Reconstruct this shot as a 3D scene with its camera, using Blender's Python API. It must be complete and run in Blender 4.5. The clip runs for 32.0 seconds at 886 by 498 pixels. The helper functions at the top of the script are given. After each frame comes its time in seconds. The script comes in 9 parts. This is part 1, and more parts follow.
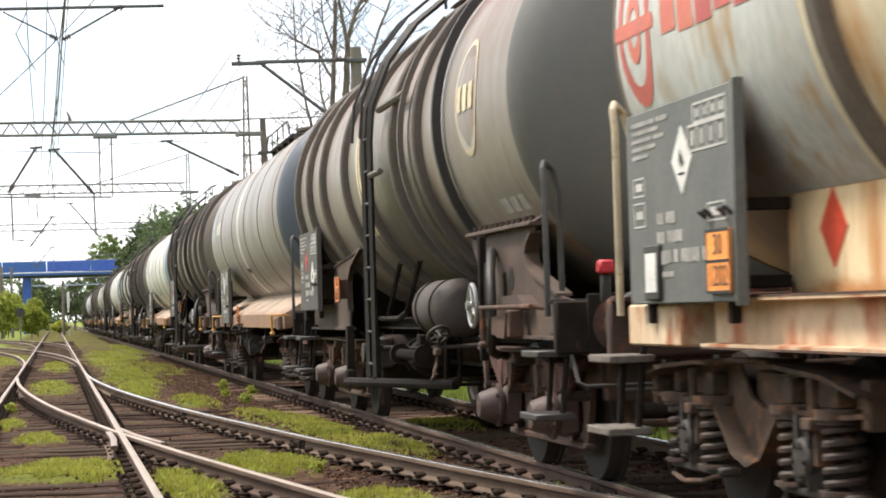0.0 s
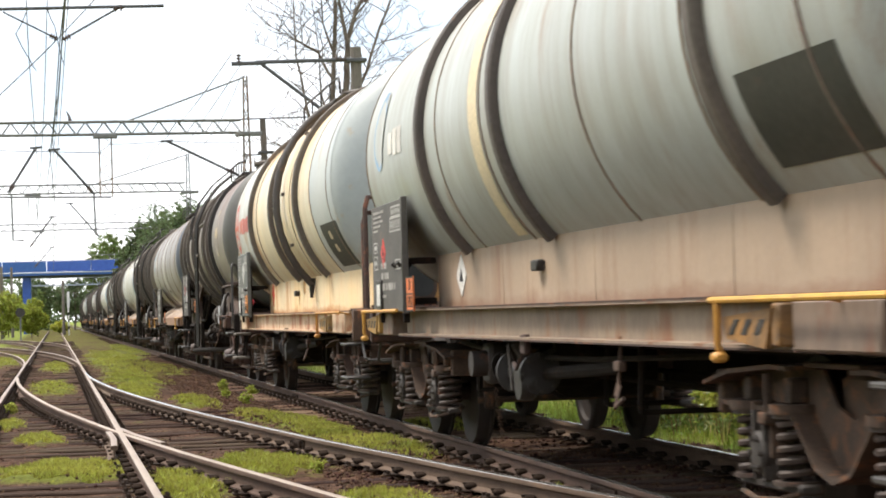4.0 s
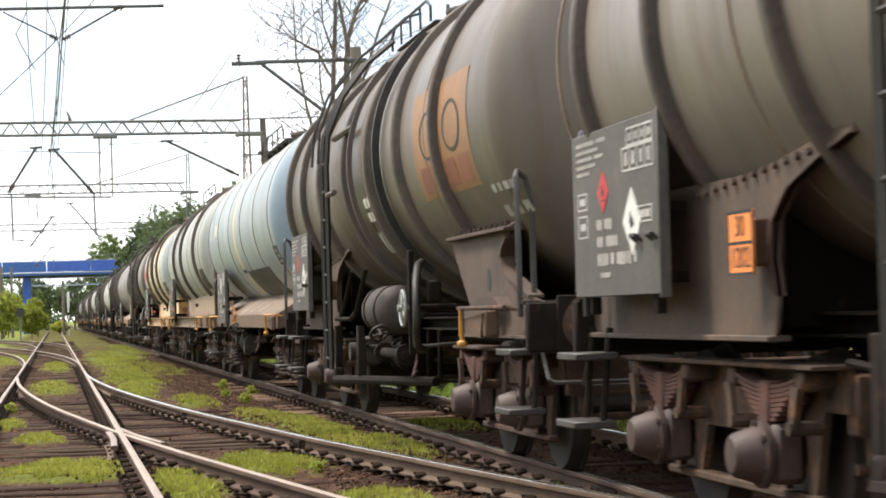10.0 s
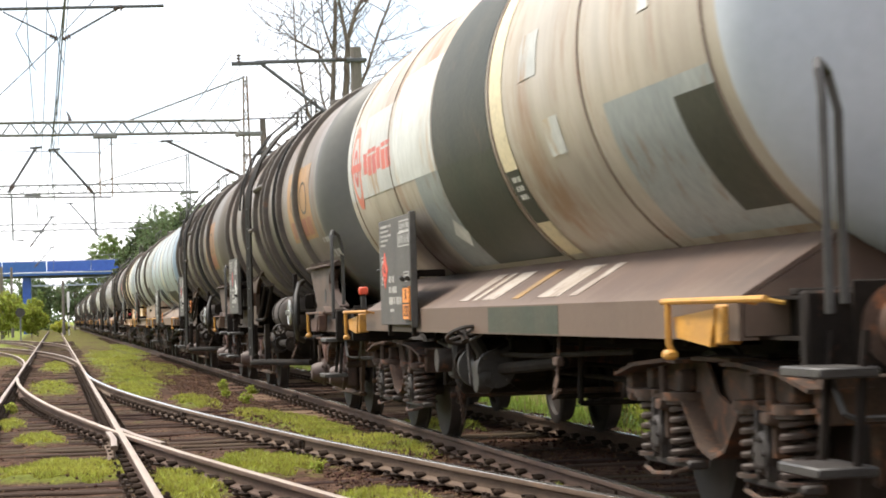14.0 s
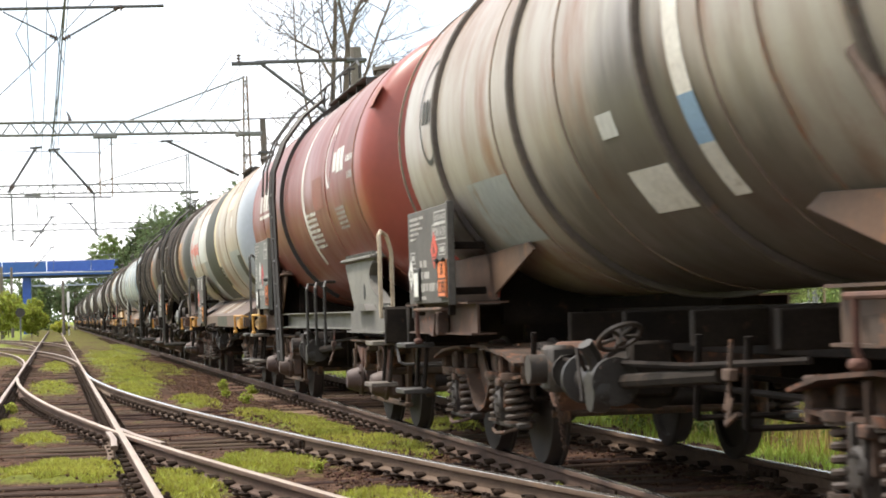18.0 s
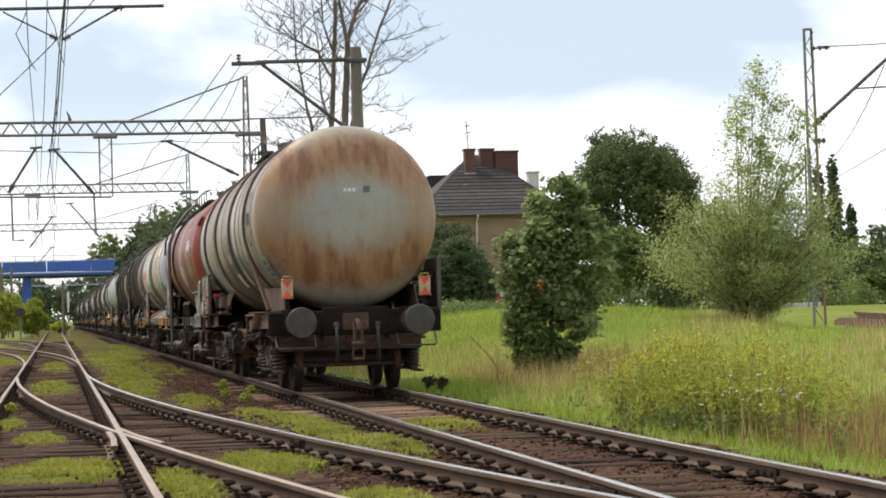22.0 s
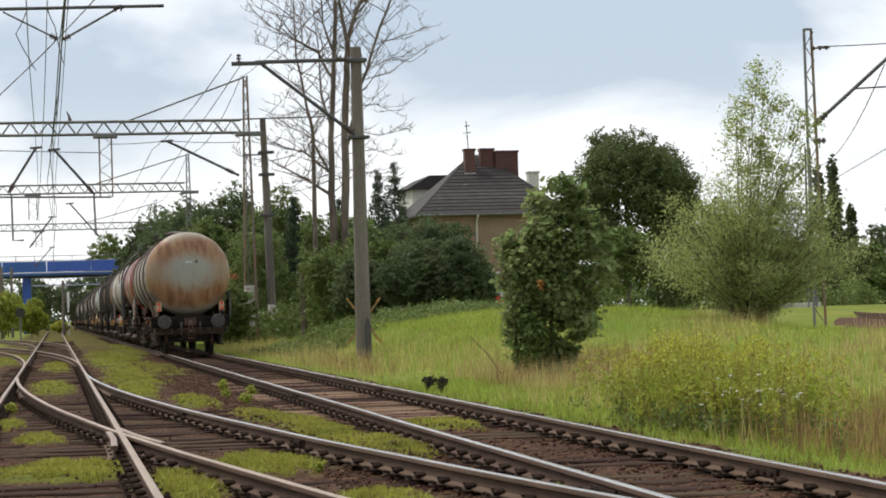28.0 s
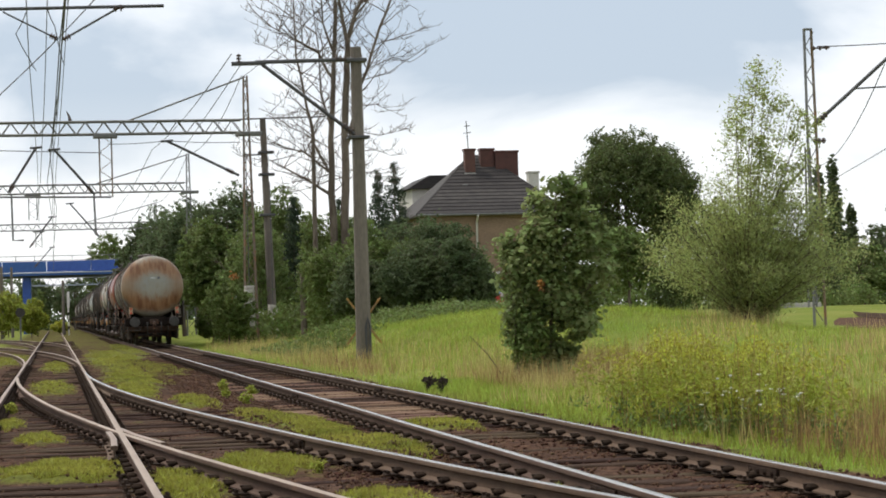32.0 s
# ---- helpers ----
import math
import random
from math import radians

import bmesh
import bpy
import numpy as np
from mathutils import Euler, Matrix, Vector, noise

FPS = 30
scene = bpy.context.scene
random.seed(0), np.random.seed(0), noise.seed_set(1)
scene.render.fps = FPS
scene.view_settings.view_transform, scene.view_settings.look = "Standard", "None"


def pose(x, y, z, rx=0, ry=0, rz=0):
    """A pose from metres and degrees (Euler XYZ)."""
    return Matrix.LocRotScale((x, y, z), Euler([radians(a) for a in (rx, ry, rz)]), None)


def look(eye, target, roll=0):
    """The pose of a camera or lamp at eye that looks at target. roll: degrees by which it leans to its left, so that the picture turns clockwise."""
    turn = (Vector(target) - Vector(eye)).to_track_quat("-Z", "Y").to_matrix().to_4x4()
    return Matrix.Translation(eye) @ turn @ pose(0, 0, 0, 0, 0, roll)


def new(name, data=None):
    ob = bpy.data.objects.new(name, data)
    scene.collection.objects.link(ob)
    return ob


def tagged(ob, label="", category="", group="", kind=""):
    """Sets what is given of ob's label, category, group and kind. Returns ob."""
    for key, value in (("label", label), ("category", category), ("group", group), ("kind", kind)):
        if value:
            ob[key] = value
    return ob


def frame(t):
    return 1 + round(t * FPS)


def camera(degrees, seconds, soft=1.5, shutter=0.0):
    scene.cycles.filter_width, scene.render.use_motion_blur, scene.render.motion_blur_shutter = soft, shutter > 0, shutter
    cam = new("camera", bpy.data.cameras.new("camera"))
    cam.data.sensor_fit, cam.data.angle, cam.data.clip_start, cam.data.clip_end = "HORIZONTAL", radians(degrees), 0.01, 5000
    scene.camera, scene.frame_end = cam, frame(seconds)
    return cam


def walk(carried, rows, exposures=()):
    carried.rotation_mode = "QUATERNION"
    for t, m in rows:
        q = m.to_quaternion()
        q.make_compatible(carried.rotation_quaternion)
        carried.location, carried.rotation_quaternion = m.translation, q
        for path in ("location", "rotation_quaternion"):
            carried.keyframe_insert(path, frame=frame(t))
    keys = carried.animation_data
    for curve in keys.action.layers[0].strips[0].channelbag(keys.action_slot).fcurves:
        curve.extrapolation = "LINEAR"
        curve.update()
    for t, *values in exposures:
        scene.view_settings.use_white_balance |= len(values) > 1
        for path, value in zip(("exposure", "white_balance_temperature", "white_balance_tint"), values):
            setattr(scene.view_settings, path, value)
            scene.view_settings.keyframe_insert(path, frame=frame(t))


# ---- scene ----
# camera: stands still beside the tracks, 1.18 m over the rail heads
cam = camera(23.31, 32.0, soft=1.8, shutter=0.3)
EYE = (0.0, 0.0, 1.179)
VIEW = look(EYE, (1.78554, 9.83513, 1.46529), -1.673)
walk(cam, [(0.0, VIEW), (32.0, VIEW)], [(0.0, 1.06), (3.0, 1.0), (7.0, 0.97), (9.0, 1.0), (12.0, 1.17), (18.0, 1.17), (20.2, 1.05), (21.4, 0.68), (22.8, 0.2), (24.0, 0.15), (32.0, 0.15)])

# ---- world and sun: broken cloud, bright and soft ----
SUN_UP, SUN_TURN = 58.0, -56.0      # elevation, and compass turn from +y towards +x, degrees
world = bpy.data.worlds.new("sky")
scene.world = world
world.use_nodes = True
wn, wl = world.node_tree.nodes, world.node_tree.links
wn.clear()
w_out = wn.new("ShaderNodeOutputWorld")
w_bg = wn.new("ShaderNodeBackground")
w_bg.inputs["Strength"].default_value = 0.10
w_sky = wn.new("ShaderNodeTexSky")
w_sky.sky_type = "NISHITA"
w_sky.sun_disc = False
w_sky.sun_elevation = radians(SUN_UP)
w_sky.sun_rotation = radians(SUN_TURN)
w_sky.dust_density = 2.0
w_co = wn.new("ShaderNodeTexCoord")
w_map = wn.new("ShaderNodeMapping")
w_map.inputs["Scale"].default_value = (1.0, 1.0, 2.4)
w_map.inputs["Location"].default_value = (0.35, 0.0, 0.16)
w_noise = wn.new("ShaderNodeTexNoise")
w_noise.inputs["Scale"].default_value = 5.2
w_noise.inputs["Detail"].default_value = 9.0
w_noise.inputs["Roughness"].default_value = 0.5
w_noise.inputs["Distortion"].default_value = 0.25
w_ramp = wn.new("ShaderNodeValToRGB")     # how thick the cloud is: thin and white, thick and grey-blue
w_ramp.color_ramp.elements[0].position = 0.50
w_ramp.color_ramp.elements[0].color = (10.3, 10.6, 11.0, 1)
w_ramp.color_ramp.elements[1].position = 0.66
w_ramp.color_ramp.elements[1].color = (5.5, 6.4, 7.5, 1)
w_sep = wn.new("ShaderNodeSeparateXYZ")
w_low = wn.new("ShaderNodeMapRange")      # bright haze along the horizon
w_low.inputs["From Min"].default_value = 0.02
w_low.inputs["From Max"].default_value = 0.105
w_low.inputs["To Min"].default_value = 0.6
w_low.inputs["To Max"].default_value = 0.0
w_mix = wn.new("ShaderNodeMix")
w_mix.data_type = "RGBA"
w_mix.inputs[7].default_value = (11.3, 11.3, 11.2, 1)
w_all = wn.new("ShaderNodeMix")
w_all.data_type = "RGBA"
w_all.inputs[0].default_value = 0.86
wl.new(w_co.outputs["Generated"], w_map.inputs["Vector"])
wl.new(w_map.outputs["Vector"], w_noise.inputs["Vector"])
w_bank = wn.new("ShaderNodeVectorMath")     # one heavy cloud bank high over the line, thinner sky round it
w_bank.operation = "DISTANCE"
w_bank.inputs[1].default_value = (0.186, 0.975, 0.36)
w_flat = wn.new("ShaderNodeVectorMath")
w_flat.operation = "MULTIPLY"
w_flat.inputs[1].default_value = (1.0, 1.0, 2.6)
w_near = wn.new("ShaderNodeMapRange")
w_near.inputs["From Min"].default_value = 0.04
w_near.inputs["From Max"].default_value = 0.25
w_near.inputs["To Min"].default_value = 0.23
w_near.inputs["To Max"].default_value = 0.0
w_add = wn.new("ShaderNodeMath")
w_add.operation = "ADD"
wl.new(w_co.outputs["Generated"], w_flat.inputs[0])
wl.new(w_flat.outputs["Vector"], w_bank.inputs[0])
wl.new(w_bank.outputs["Value"], w_near.inputs["Value"])
wl.new(w_noise.outputs["Fac"], w_add.inputs[0])
wl.new(w_near.outputs["Result"], w_add.inputs[1])
wl.new(w_add.outputs["Value"], w_ramp.inputs["Fac"])
wl.new(w_co.outputs["Generated"], w_sep.inputs["Vector"])
wl.new(w_sep.outputs["Z"], w_low.inputs["Value"])
wl.new(w_low.outputs["Result"], w_mix.inputs[0])
wl.new(w_ramp.outputs["Color"], w_mix.inputs[6])
wl.new(w_sky.outputs["Color"], w_all.inputs[6])
wl.new(w_mix.outputs[2], w_all.inputs[7])
wl.new(w_all.outputs[2], w_bg.inputs["Color"])
wl.new(w_bg.outputs["Background"], w_out.inputs["Surface"])

sun = new("sun", bpy.data.lights.new("sun", "SUN"))
sun.data.energy = 2.7
sun.data.angle = radians(12)
sun.data.color = (1.0, 0.93, 0.83)
SUN_DIR = Vector((math.sin(radians(SUN_TURN)) * math.cos(radians(SUN_UP)),
                  math.cos(radians(SUN_TURN)) * math.cos(radians(SUN_UP)), math.sin(radians(SUN_UP))))
sun.matrix_world = look(SUN_DIR * 100, (0, 0, 0))


# ---- materials ----
class Nodes:
    """A small wrapper that wires up one node material."""

    def __init__(self, name):
        self.m = bpy.data.materials.new(name)
        self.m.use_nodes = True
        self.t = self.m.node_tree
        self.b = self.t.nodes["Principled BSDF"]
        self.co = self.t.nodes.new("ShaderNodeTexCoord")

    def link(self, a, b):
        self.t.links.new(a, b)

    def noise(self, scale, detail=4.0, stretch=(1, 1, 1), rough=0.55, where="Object", shift=0.0):
        mp = self.t.nodes.new("ShaderNodeMapping")
        mp.inputs["Scale"].default_value = stretch
        mp.inputs["Location"].default_value = (shift, shift * 0.7, shift * 0.3)
        self.link(self.co.outputs[where], mp.inputs["Vector"])
        n = self.t.nodes.new("ShaderNodeTexNoise")
        n.inputs["Scale"].default_value = scale
        n.inputs["Detail"].default_value = detail
        n.inputs["Roughness"].default_value = rough
        self.link(mp.outputs["Vector"], n.inputs["Vector"])
        return n.outputs["Fac"]

    def span(self, fac, lo, hi, a=0.0, b=1.0):
        r = self.t.nodes.new("ShaderNodeMapRange")
        r.inputs["From Min"].default_value, r.inputs["From Max"].default_value = lo, hi
        r.inputs["To Min"].default_value, r.inputs["To Max"].default_value = a, b
        self.link(fac, r.inputs["Value"])
        return r.outputs["Result"]

    def mix(self, fac, a, b, kind="MIX"):
        x = self.t.nodes.new("ShaderNodeMix")
        x.data_type, x.blend_type = "RGBA", kind
        for v, s in ((fac, x.inputs[0]), (a, x.inputs[6]), (b, x.inputs[7])):
            if isinstance(v, (int, float)):
                s.default_value = v
            elif isinstance(v, tuple):
                s.default_value = (*v, 1)
            else:
                self.link(v, s)
        return x.outputs[2]

    def math(self, op, a, b):
        x = self.t.nodes.new("ShaderNodeMath")
        x.operation = op
        for v, s in ((a, x.inputs[0]), (b, x.inputs[1])):
            if isinstance(v, (int, float)):
                s.default_value = v
            else:
                self.link(v, s)
        return x.outputs[0]

    def axis(self, k, where="Object"):
        s = self.t.nodes.new("ShaderNodeSeparateXYZ")
        self.link(self.co.outputs[where], s.inputs[0])
        return s.outputs[k]

    def vary(self, colour, island=False, amount=0.25):
        """Lighter and darker from piece to piece."""
        if island:
            g = self.t.nodes.new("ShaderNodeNewGeometry").outputs["Random Per Island"]
        else:
            g = self.t.nodes.new("ShaderNodeObjectInfo").outputs["Random"]
        h = self.t.nodes.new("ShaderNodeHueSaturation")
        self.link(self.span(g, 0, 1, 1 - amount, 1 + amount), h.inputs["Value"])
        self.link(self.span(g, 0, 1, 0.5 - amount * 0.06, 0.5 + amount * 0.06), h.inputs["Hue"])
        self.link(colour, h.inputs["Color"])
        return h.outputs["Color"]

    def finish(self, colour, rough=0.7, metal=0.0, bump=None, height=0.01, spec=0.5):
        if isinstance(colour, tuple):
            self.b.inputs["Base Color"].default_value = (*colour, 1)
        else:
            self.link(colour, self.b.inputs["Base Color"])
        if isinstance(rough, (int, float)):
            self.b.inputs["Roughness"].default_value = rough
        else:
            self.link(rough, self.b.inputs["Roughness"])
        self.b.inputs["Metallic"].default_value = metal
        self.b.inputs["Specular IOR Level"].default_value = spec
        if bump is not None:
            k = self.t.nodes.new("ShaderNodeBump")
            k.inputs["Strength"].default_value = 0.6
            k.inputs["Distance"].default_value = height
            self.link(bump, k.inputs["Height"])
            self.link(k.outputs["Normal"], self.b.inputs["Normal"])
        return self.m


def worn(name, a, b, scale=2.0, rough=0.75, metal=0.0, rust=None, rust_part=0.6, bump=0.004, stretch=(1, 1, 1), island=False, vary=0.15, spec=0.4, grain=0.45):
    """Two tones in large patches, fine grain, and stains of a third."""
    n = Nodes(name)
    col = n.mix(n.span(n.noise(scale, 5, stretch), 0.35, 0.65), a, b)
    fine = n.noise(scale * 14, 3, stretch, shift=3.1)
    col = n.mix(grain, col, n.mix(n.span(fine, 0.3, 0.7), (0.62, 0.62, 0.62), (1.25, 1.25, 1.25)), "MULTIPLY")
    if rust:
        col = n.mix(n.span(n.noise(scale * 2.3, 7, stretch, 0.65, shift=7.7), rust_part, rust_part + 0.12), col, rust)
    if vary:
        col = n.vary(col, island, vary)
    return n.finish(col, rough, metal, fine, bump, spec)


def plain(name, a, rough=0.6, metal=0.0, spread=0.2, scale=6.0):
    return worn(name, tuple(c * (1 - spread) for c in a), tuple(min(1, c * (1 + spread)) for c in a), scale, rough, metal, vary=0.05, bump=0.001)


def tank_paint(name, base, low, rust=(0.16, 0.07, 0.03), rust_part=0.60, top=(0.13, 0.095, 0.075), top_from=3.15, grime=(0.10, 0.085, 0.07), streak=0.5, rough=0.42, seed=0.0, dark_at=None):
    """Old tank paint: two tones, streaks that run down, brown dust on the crown, rust."""
    n = Nodes(name)
    col = n.mix(n.span(n.noise(0.8, 4, (1, 1, 1), shift=seed), 0.3, 0.7), base, low)
    run = n.noise(5.0, 6, (0.7, 1.0, 0.10), 0.62, shift=seed + 2)
    col = n.mix(n.math("MULTIPLY", n.span(run, 0.44, 0.74), streak), col, grime)
    cloud = n.noise(1.3, 6, (1, 1, 0.55), 0.6, shift=seed + 5)
    crown = n.span(n.math("ADD", n.axis(2), n.math("MULTIPLY", n.math("SUBTRACT", cloud, 0.5), 1.6)), top_from, top_from + 0.75)
    col = n.mix(n.math("MULTIPLY", crown, 0.85), col, top)
    spot = n.noise(2.0, 9, (1, 1, 0.22), 0.72, shift=seed + 9)
    wide = n.noise(0.55, 3, (1, 1.4, 0.6), 0.5, shift=seed + 13)
    col = n.mix(n.math("MULTIPLY", n.span(n.math("ADD", spot, n.math("MULTIPLY", n.math("SUBTRACT", wide, 0.5), 0.55)), rust_part - 0.05, rust_part + 0.13), 0.85), col, rust)
    if dark_at is not None:      # oil that ran down the flank from the manhole and spread below
        # dark brown field round this y, wider and denser towards the belly
        run = n.noise(2.2, 6, (1, 1, 0.16), 0.62, shift=seed + 17)
        off = n.math("ABSOLUTE", n.math("SUBTRACT", n.axis(1), dark_at), 0.0)
        off = n.math("ADD", off, n.math("MULTIPLY", n.math("SUBTRACT", run, 0.5), 3.0))
        wide = n.math("ADD", off, n.math("MULTIPLY", n.math("SUBTRACT", n.axis(2), 2.1), 2.4))
        col = n.mix(n.math("MULTIPLY", n.span(wide, 2.3, 1.0), 0.78), col, (0.034, 0.025, 0.020))
    fine = n.noise(40, 3, (1, 1, 1))
    col = n.mix(0.25, col, n.mix(fine, (0.7, 0.7, 0.7), (1.3, 1.3, 1.3)), "MULTIPLY")
    return n.finish(col, n.span(cloud, 0.3, 0.7, rough - 0.06, rough + 0.16), 0.0, n.noise(1.1, 2), 0.012, 0.45)


def skirt_paint(name, a, b, rust, amount):
    """Sheet metal under the tank: stains that run down from the tank's foot, rust along the lower edge of the plates."""
    n = Nodes(name)
    col = n.mix(n.span(n.noise(0.7, 4), 0.35, 0.65), a, b)
    run = n.noise(3.2, 7, (0.6, 1.0, 0.14), 0.66, shift=2)
    col = n.mix(n.math("MULTIPLY", n.span(run, 0.50, 0.72), amount), col, rust)
    spot = n.noise(2.0, 8, (1, 0.6, 1.6), 0.7, shift=6)
    edge = n.span(n.math("ADD", n.axis(2), n.math("MULTIPLY", spot, 0.34)), 1.46, 1.36)
    col = n.mix(n.math("MULTIPLY", edge, amount), col, rust)
    fine = n.noise(22, 4)
    col = n.mix(0.35, col, n.mix(fine, (0.65, 0.65, 0.65), (1.3, 1.3, 1.3)), "MULTIPLY")
    return n.finish(col, 0.62, 0.0, fine, 0.003, 0.4)


M = {}
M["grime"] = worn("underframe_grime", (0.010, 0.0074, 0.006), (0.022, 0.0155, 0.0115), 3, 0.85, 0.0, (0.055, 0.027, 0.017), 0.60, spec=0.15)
M["bogie"] = worn("brown_dusty_bogie_steel", (0.044, 0.029, 0.021), (0.084, 0.052, 0.036), 4, 0.85, 0.0, (0.15, 0.066, 0.034), 0.53, spec=0.3)
M["rusty"] = worn("rusty_steel", (0.080, 0.043, 0.029), (0.048, 0.031, 0.024), 3, 0.85, 0.0, (0.20, 0.075, 0.034), 0.55)
M["brownframe"] = worn("brown_grimed_paint", (0.105, 0.055, 0.034), (0.058, 0.035, 0.025), 1.6, 0.75, 0.0, (0.19, 0.08, 0.036), 0.60)
M["darkframe"] = worn("dark_brown_grimed_paint", (0.088, 0.055, 0.041), (0.052, 0.035, 0.028), 1.6, 0.75, 0.0, (0.13, 0.068, 0.042), 0.60)
M["drumgrey"] = worn("grey_brown_drum_paint", (0.072, 0.056, 0.047), (0.052, 0.041, 0.035), 2.5, 0.7, 0.0, (0.10, 0.06, 0.04), 0.62)
M["greyframe"] = worn("grey_paint", (0.17, 0.16, 0.14), (0.12, 0.112, 0.10), 1.6, 0.65, 0.0, (0.09, 0.06, 0.045), 0.64)
M["creamskirt"] = skirt_paint("cream_streaked_paint", (0.80, 0.57, 0.30), (0.70, 0.57, 0.38), (0.46, 0.19, 0.055), 1.0)
M["tanskirt"] = skirt_paint("tan_dusty_paint", (0.38, 0.275, 0.19), (0.30, 0.22, 0.155), (0.20, 0.09, 0.046), 0.7)
M["brownskirt"] = skirt_paint("brown_dusty_paint", (0.098, 0.056, 0.038), (0.063, 0.039, 0.029), (0.14, 0.094, 0.066), 0.6)
M["warmskirt"] = skirt_paint("warm_tan_dusty_paint", (0.20, 0.135, 0.085), (0.145, 0.097, 0.064), (0.11, 0.058, 0.034), 0.6)
M["skirtmark"] = worn("faded_skirt_mark", (0.36, 0.31, 0.265), (0.25, 0.20, 0.16), 4, 0.65, 0.0, (0.13, 0.085, 0.06), 0.54)
M["wheel"] = worn("wheel_steel", (0.017, 0.012, 0.0095), (0.032, 0.021, 0.0155), 4, 0.7, 0.0, (0.09, 0.05, 0.03), 0.64)
M["tread"] = plain("bright_tread", (0.35, 0.34, 0.33), 0.3, 0.9)
M["spring"] = worn("spring_steel", (0.042, 0.029, 0.022), (0.074, 0.049, 0.036), 5, 0.7, 0.0, (0.16, 0.072, 0.04), 0.58)
M["leafspring"] = worn("rusty_leaf_steel", (0.115, 0.050, 0.032), (0.070, 0.033, 0.024), 5, 0.8, 0.0, (0.19, 0.08, 0.045), 0.6)
M["box"] = worn("axle_box_iron", (0.026, 0.020, 0.017), (0.048, 0.037, 0.030), 4, 0.65, 0.0, (0.12, 0.058, 0.034), 0.58)
M["redbox"] = worn("brown_axle_box_iron", (0.078, 0.046, 0.036), (0.052, 0.034, 0.027), 4, 0.6, 0.0, (0.15, 0.07, 0.045), 0.6)
M["black"] = worn("black_paint_and_slot_shade", (0.020, 0.0165, 0.0142), (0.034, 0.028, 0.024), 3, 0.55, 0.0, (0.07, 0.05, 0.04), 0.66)
M["board"] = worn("dark_grey_board", (0.066, 0.059, 0.053), (0.094, 0.084, 0.074), 2, 0.65, 0.0, (0.125, 0.09, 0.068), 0.60)
M["greyboard"] = worn("green_grey_board", (0.115, 0.118, 0.108), (0.155, 0.155, 0.14), 2, 0.6, 0.0, (0.10, 0.08, 0.065), 0.66)
M["white"] = plain("white_lettering", (0.62, 0.60, 0.56), 0.6, 0.0, 0.12)
M["boardwhite"] = plain("dusty_white_lettering", (0.42, 0.40, 0.37), 0.65, 0.0, 0.2)
M["palemark"] = plain("faded_lettering", (0.37, 0.345, 0.315), 0.65, 0.0, 0.2)
M["orange"] = worn("orange_plate", (0.80, 0.24, 0.05), (0.70, 0.20, 0.05), 5, 0.5, 0.0, (0.30, 0.12, 0.05), 0.7)
M["ink"] = plain("black_ink_and_hole_shade", (0.02, 0.02, 0.02), 0.6)
M["red"] = worn("red_paint", (0.55, 0.045, 0.03), (0.45, 0.04, 0.03), 6, 0.5, 0.0, (0.20, 0.05, 0.03), 0.7)
M["yellow"] = worn("yellow_rail_paint", (0.55, 0.27, 0.045), (0.44, 0.22, 0.05), 6, 0.5, 0.0, (0.22, 0.12, 0.06), 0.6)
M["oldyellow"] = worn("dirty_yellow_paint", (0.36, 0.19, 0.045), (0.20, 0.12, 0.05), 4, 0.6, 0.0, (0.12, 0.08, 0.05), 0.56)
M["creamrail"] = worn("cream_rail_paint", (0.48, 0.40, 0.27), (0.36, 0.29, 0.20), 6, 0.55, 0.0, (0.15, 0.09, 0.05), 0.6)
M["railgrey"] = worn("grey_rail_paint", (0.050, 0.044, 0.040), (0.034, 0.029, 0.026), 6, 0.5, 0.0, (0.11, 0.07, 0.05), 0.62)
M["wood"] = worn("step_wood", (0.16, 0.135, 0.11), (0.10, 0.083, 0.068), 4, 0.8, stretch=(6, 1, 6))
M["bufferface"] = worn("greased_buffer_steel", (0.036, 0.033, 0.031), (0.062, 0.057, 0.053), 5, 0.55, 0.3, (0.11, 0.10, 0.09), 0.62)
M["ballcream"] = worn("lamp_cream_paint", (0.50, 0.40, 0.25), (0.36, 0.27, 0.16), 8, 0.5)
M["lampred"] = plain("lamp_red_reflector", (0.62, 0.06, 0.035), 0.35)
M["lampyellow"] = worn("lamp_dull_yellow_case", (0.33, 0.20, 0.07), (0.20, 0.12, 0.06), 8, 0.5)
M["chrome"] = plain("bare_steel", (0.45, 0.44, 0.42), 0.4, 0.8)
M["rib"] = worn("dark_rib_paint", (0.075, 0.062, 0.053), (0.115, 0.09, 0.073), 2, 0.6, 0.0, (0.15, 0.085, 0.05), 0.6)
M["seam"] = worn("weld_seam_rust", (0.15, 0.11, 0.085), (0.21, 0.16, 0.12), 3, 0.7, 0.0, (0.22, 0.10, 0.05), 0.55)
M["bandcream"] = worn("cream_band_paint", (0.66, 0.54, 0.34), (0.56, 0.47, 0.31), 2, 0.55, 0.0, (0.24, 0.15, 0.08), 0.64)
M["bandwhite"] = worn("white_band_paint", (0.66, 0.63, 0.58), (0.50, 0.46, 0.41), 2, 0.55, 0.0, (0.22, 0.15, 0.10), 0.64)
M["patchdark"] = worn("dark_repaint", (0.042, 0.043, 0.036), (0.058, 0.054, 0.044), 1.5, 0.6, 0.0, (0.085, 0.062, 0.048), 0.60, spec=0.2)
M["patchgreen"] = worn("dark_green_repaint", (0.046, 0.050, 0.036), (0.062, 0.058, 0.042), 1.5, 0.6, 0.0, (0.10, 0.075, 0.055), 0.62, spec=0.2)
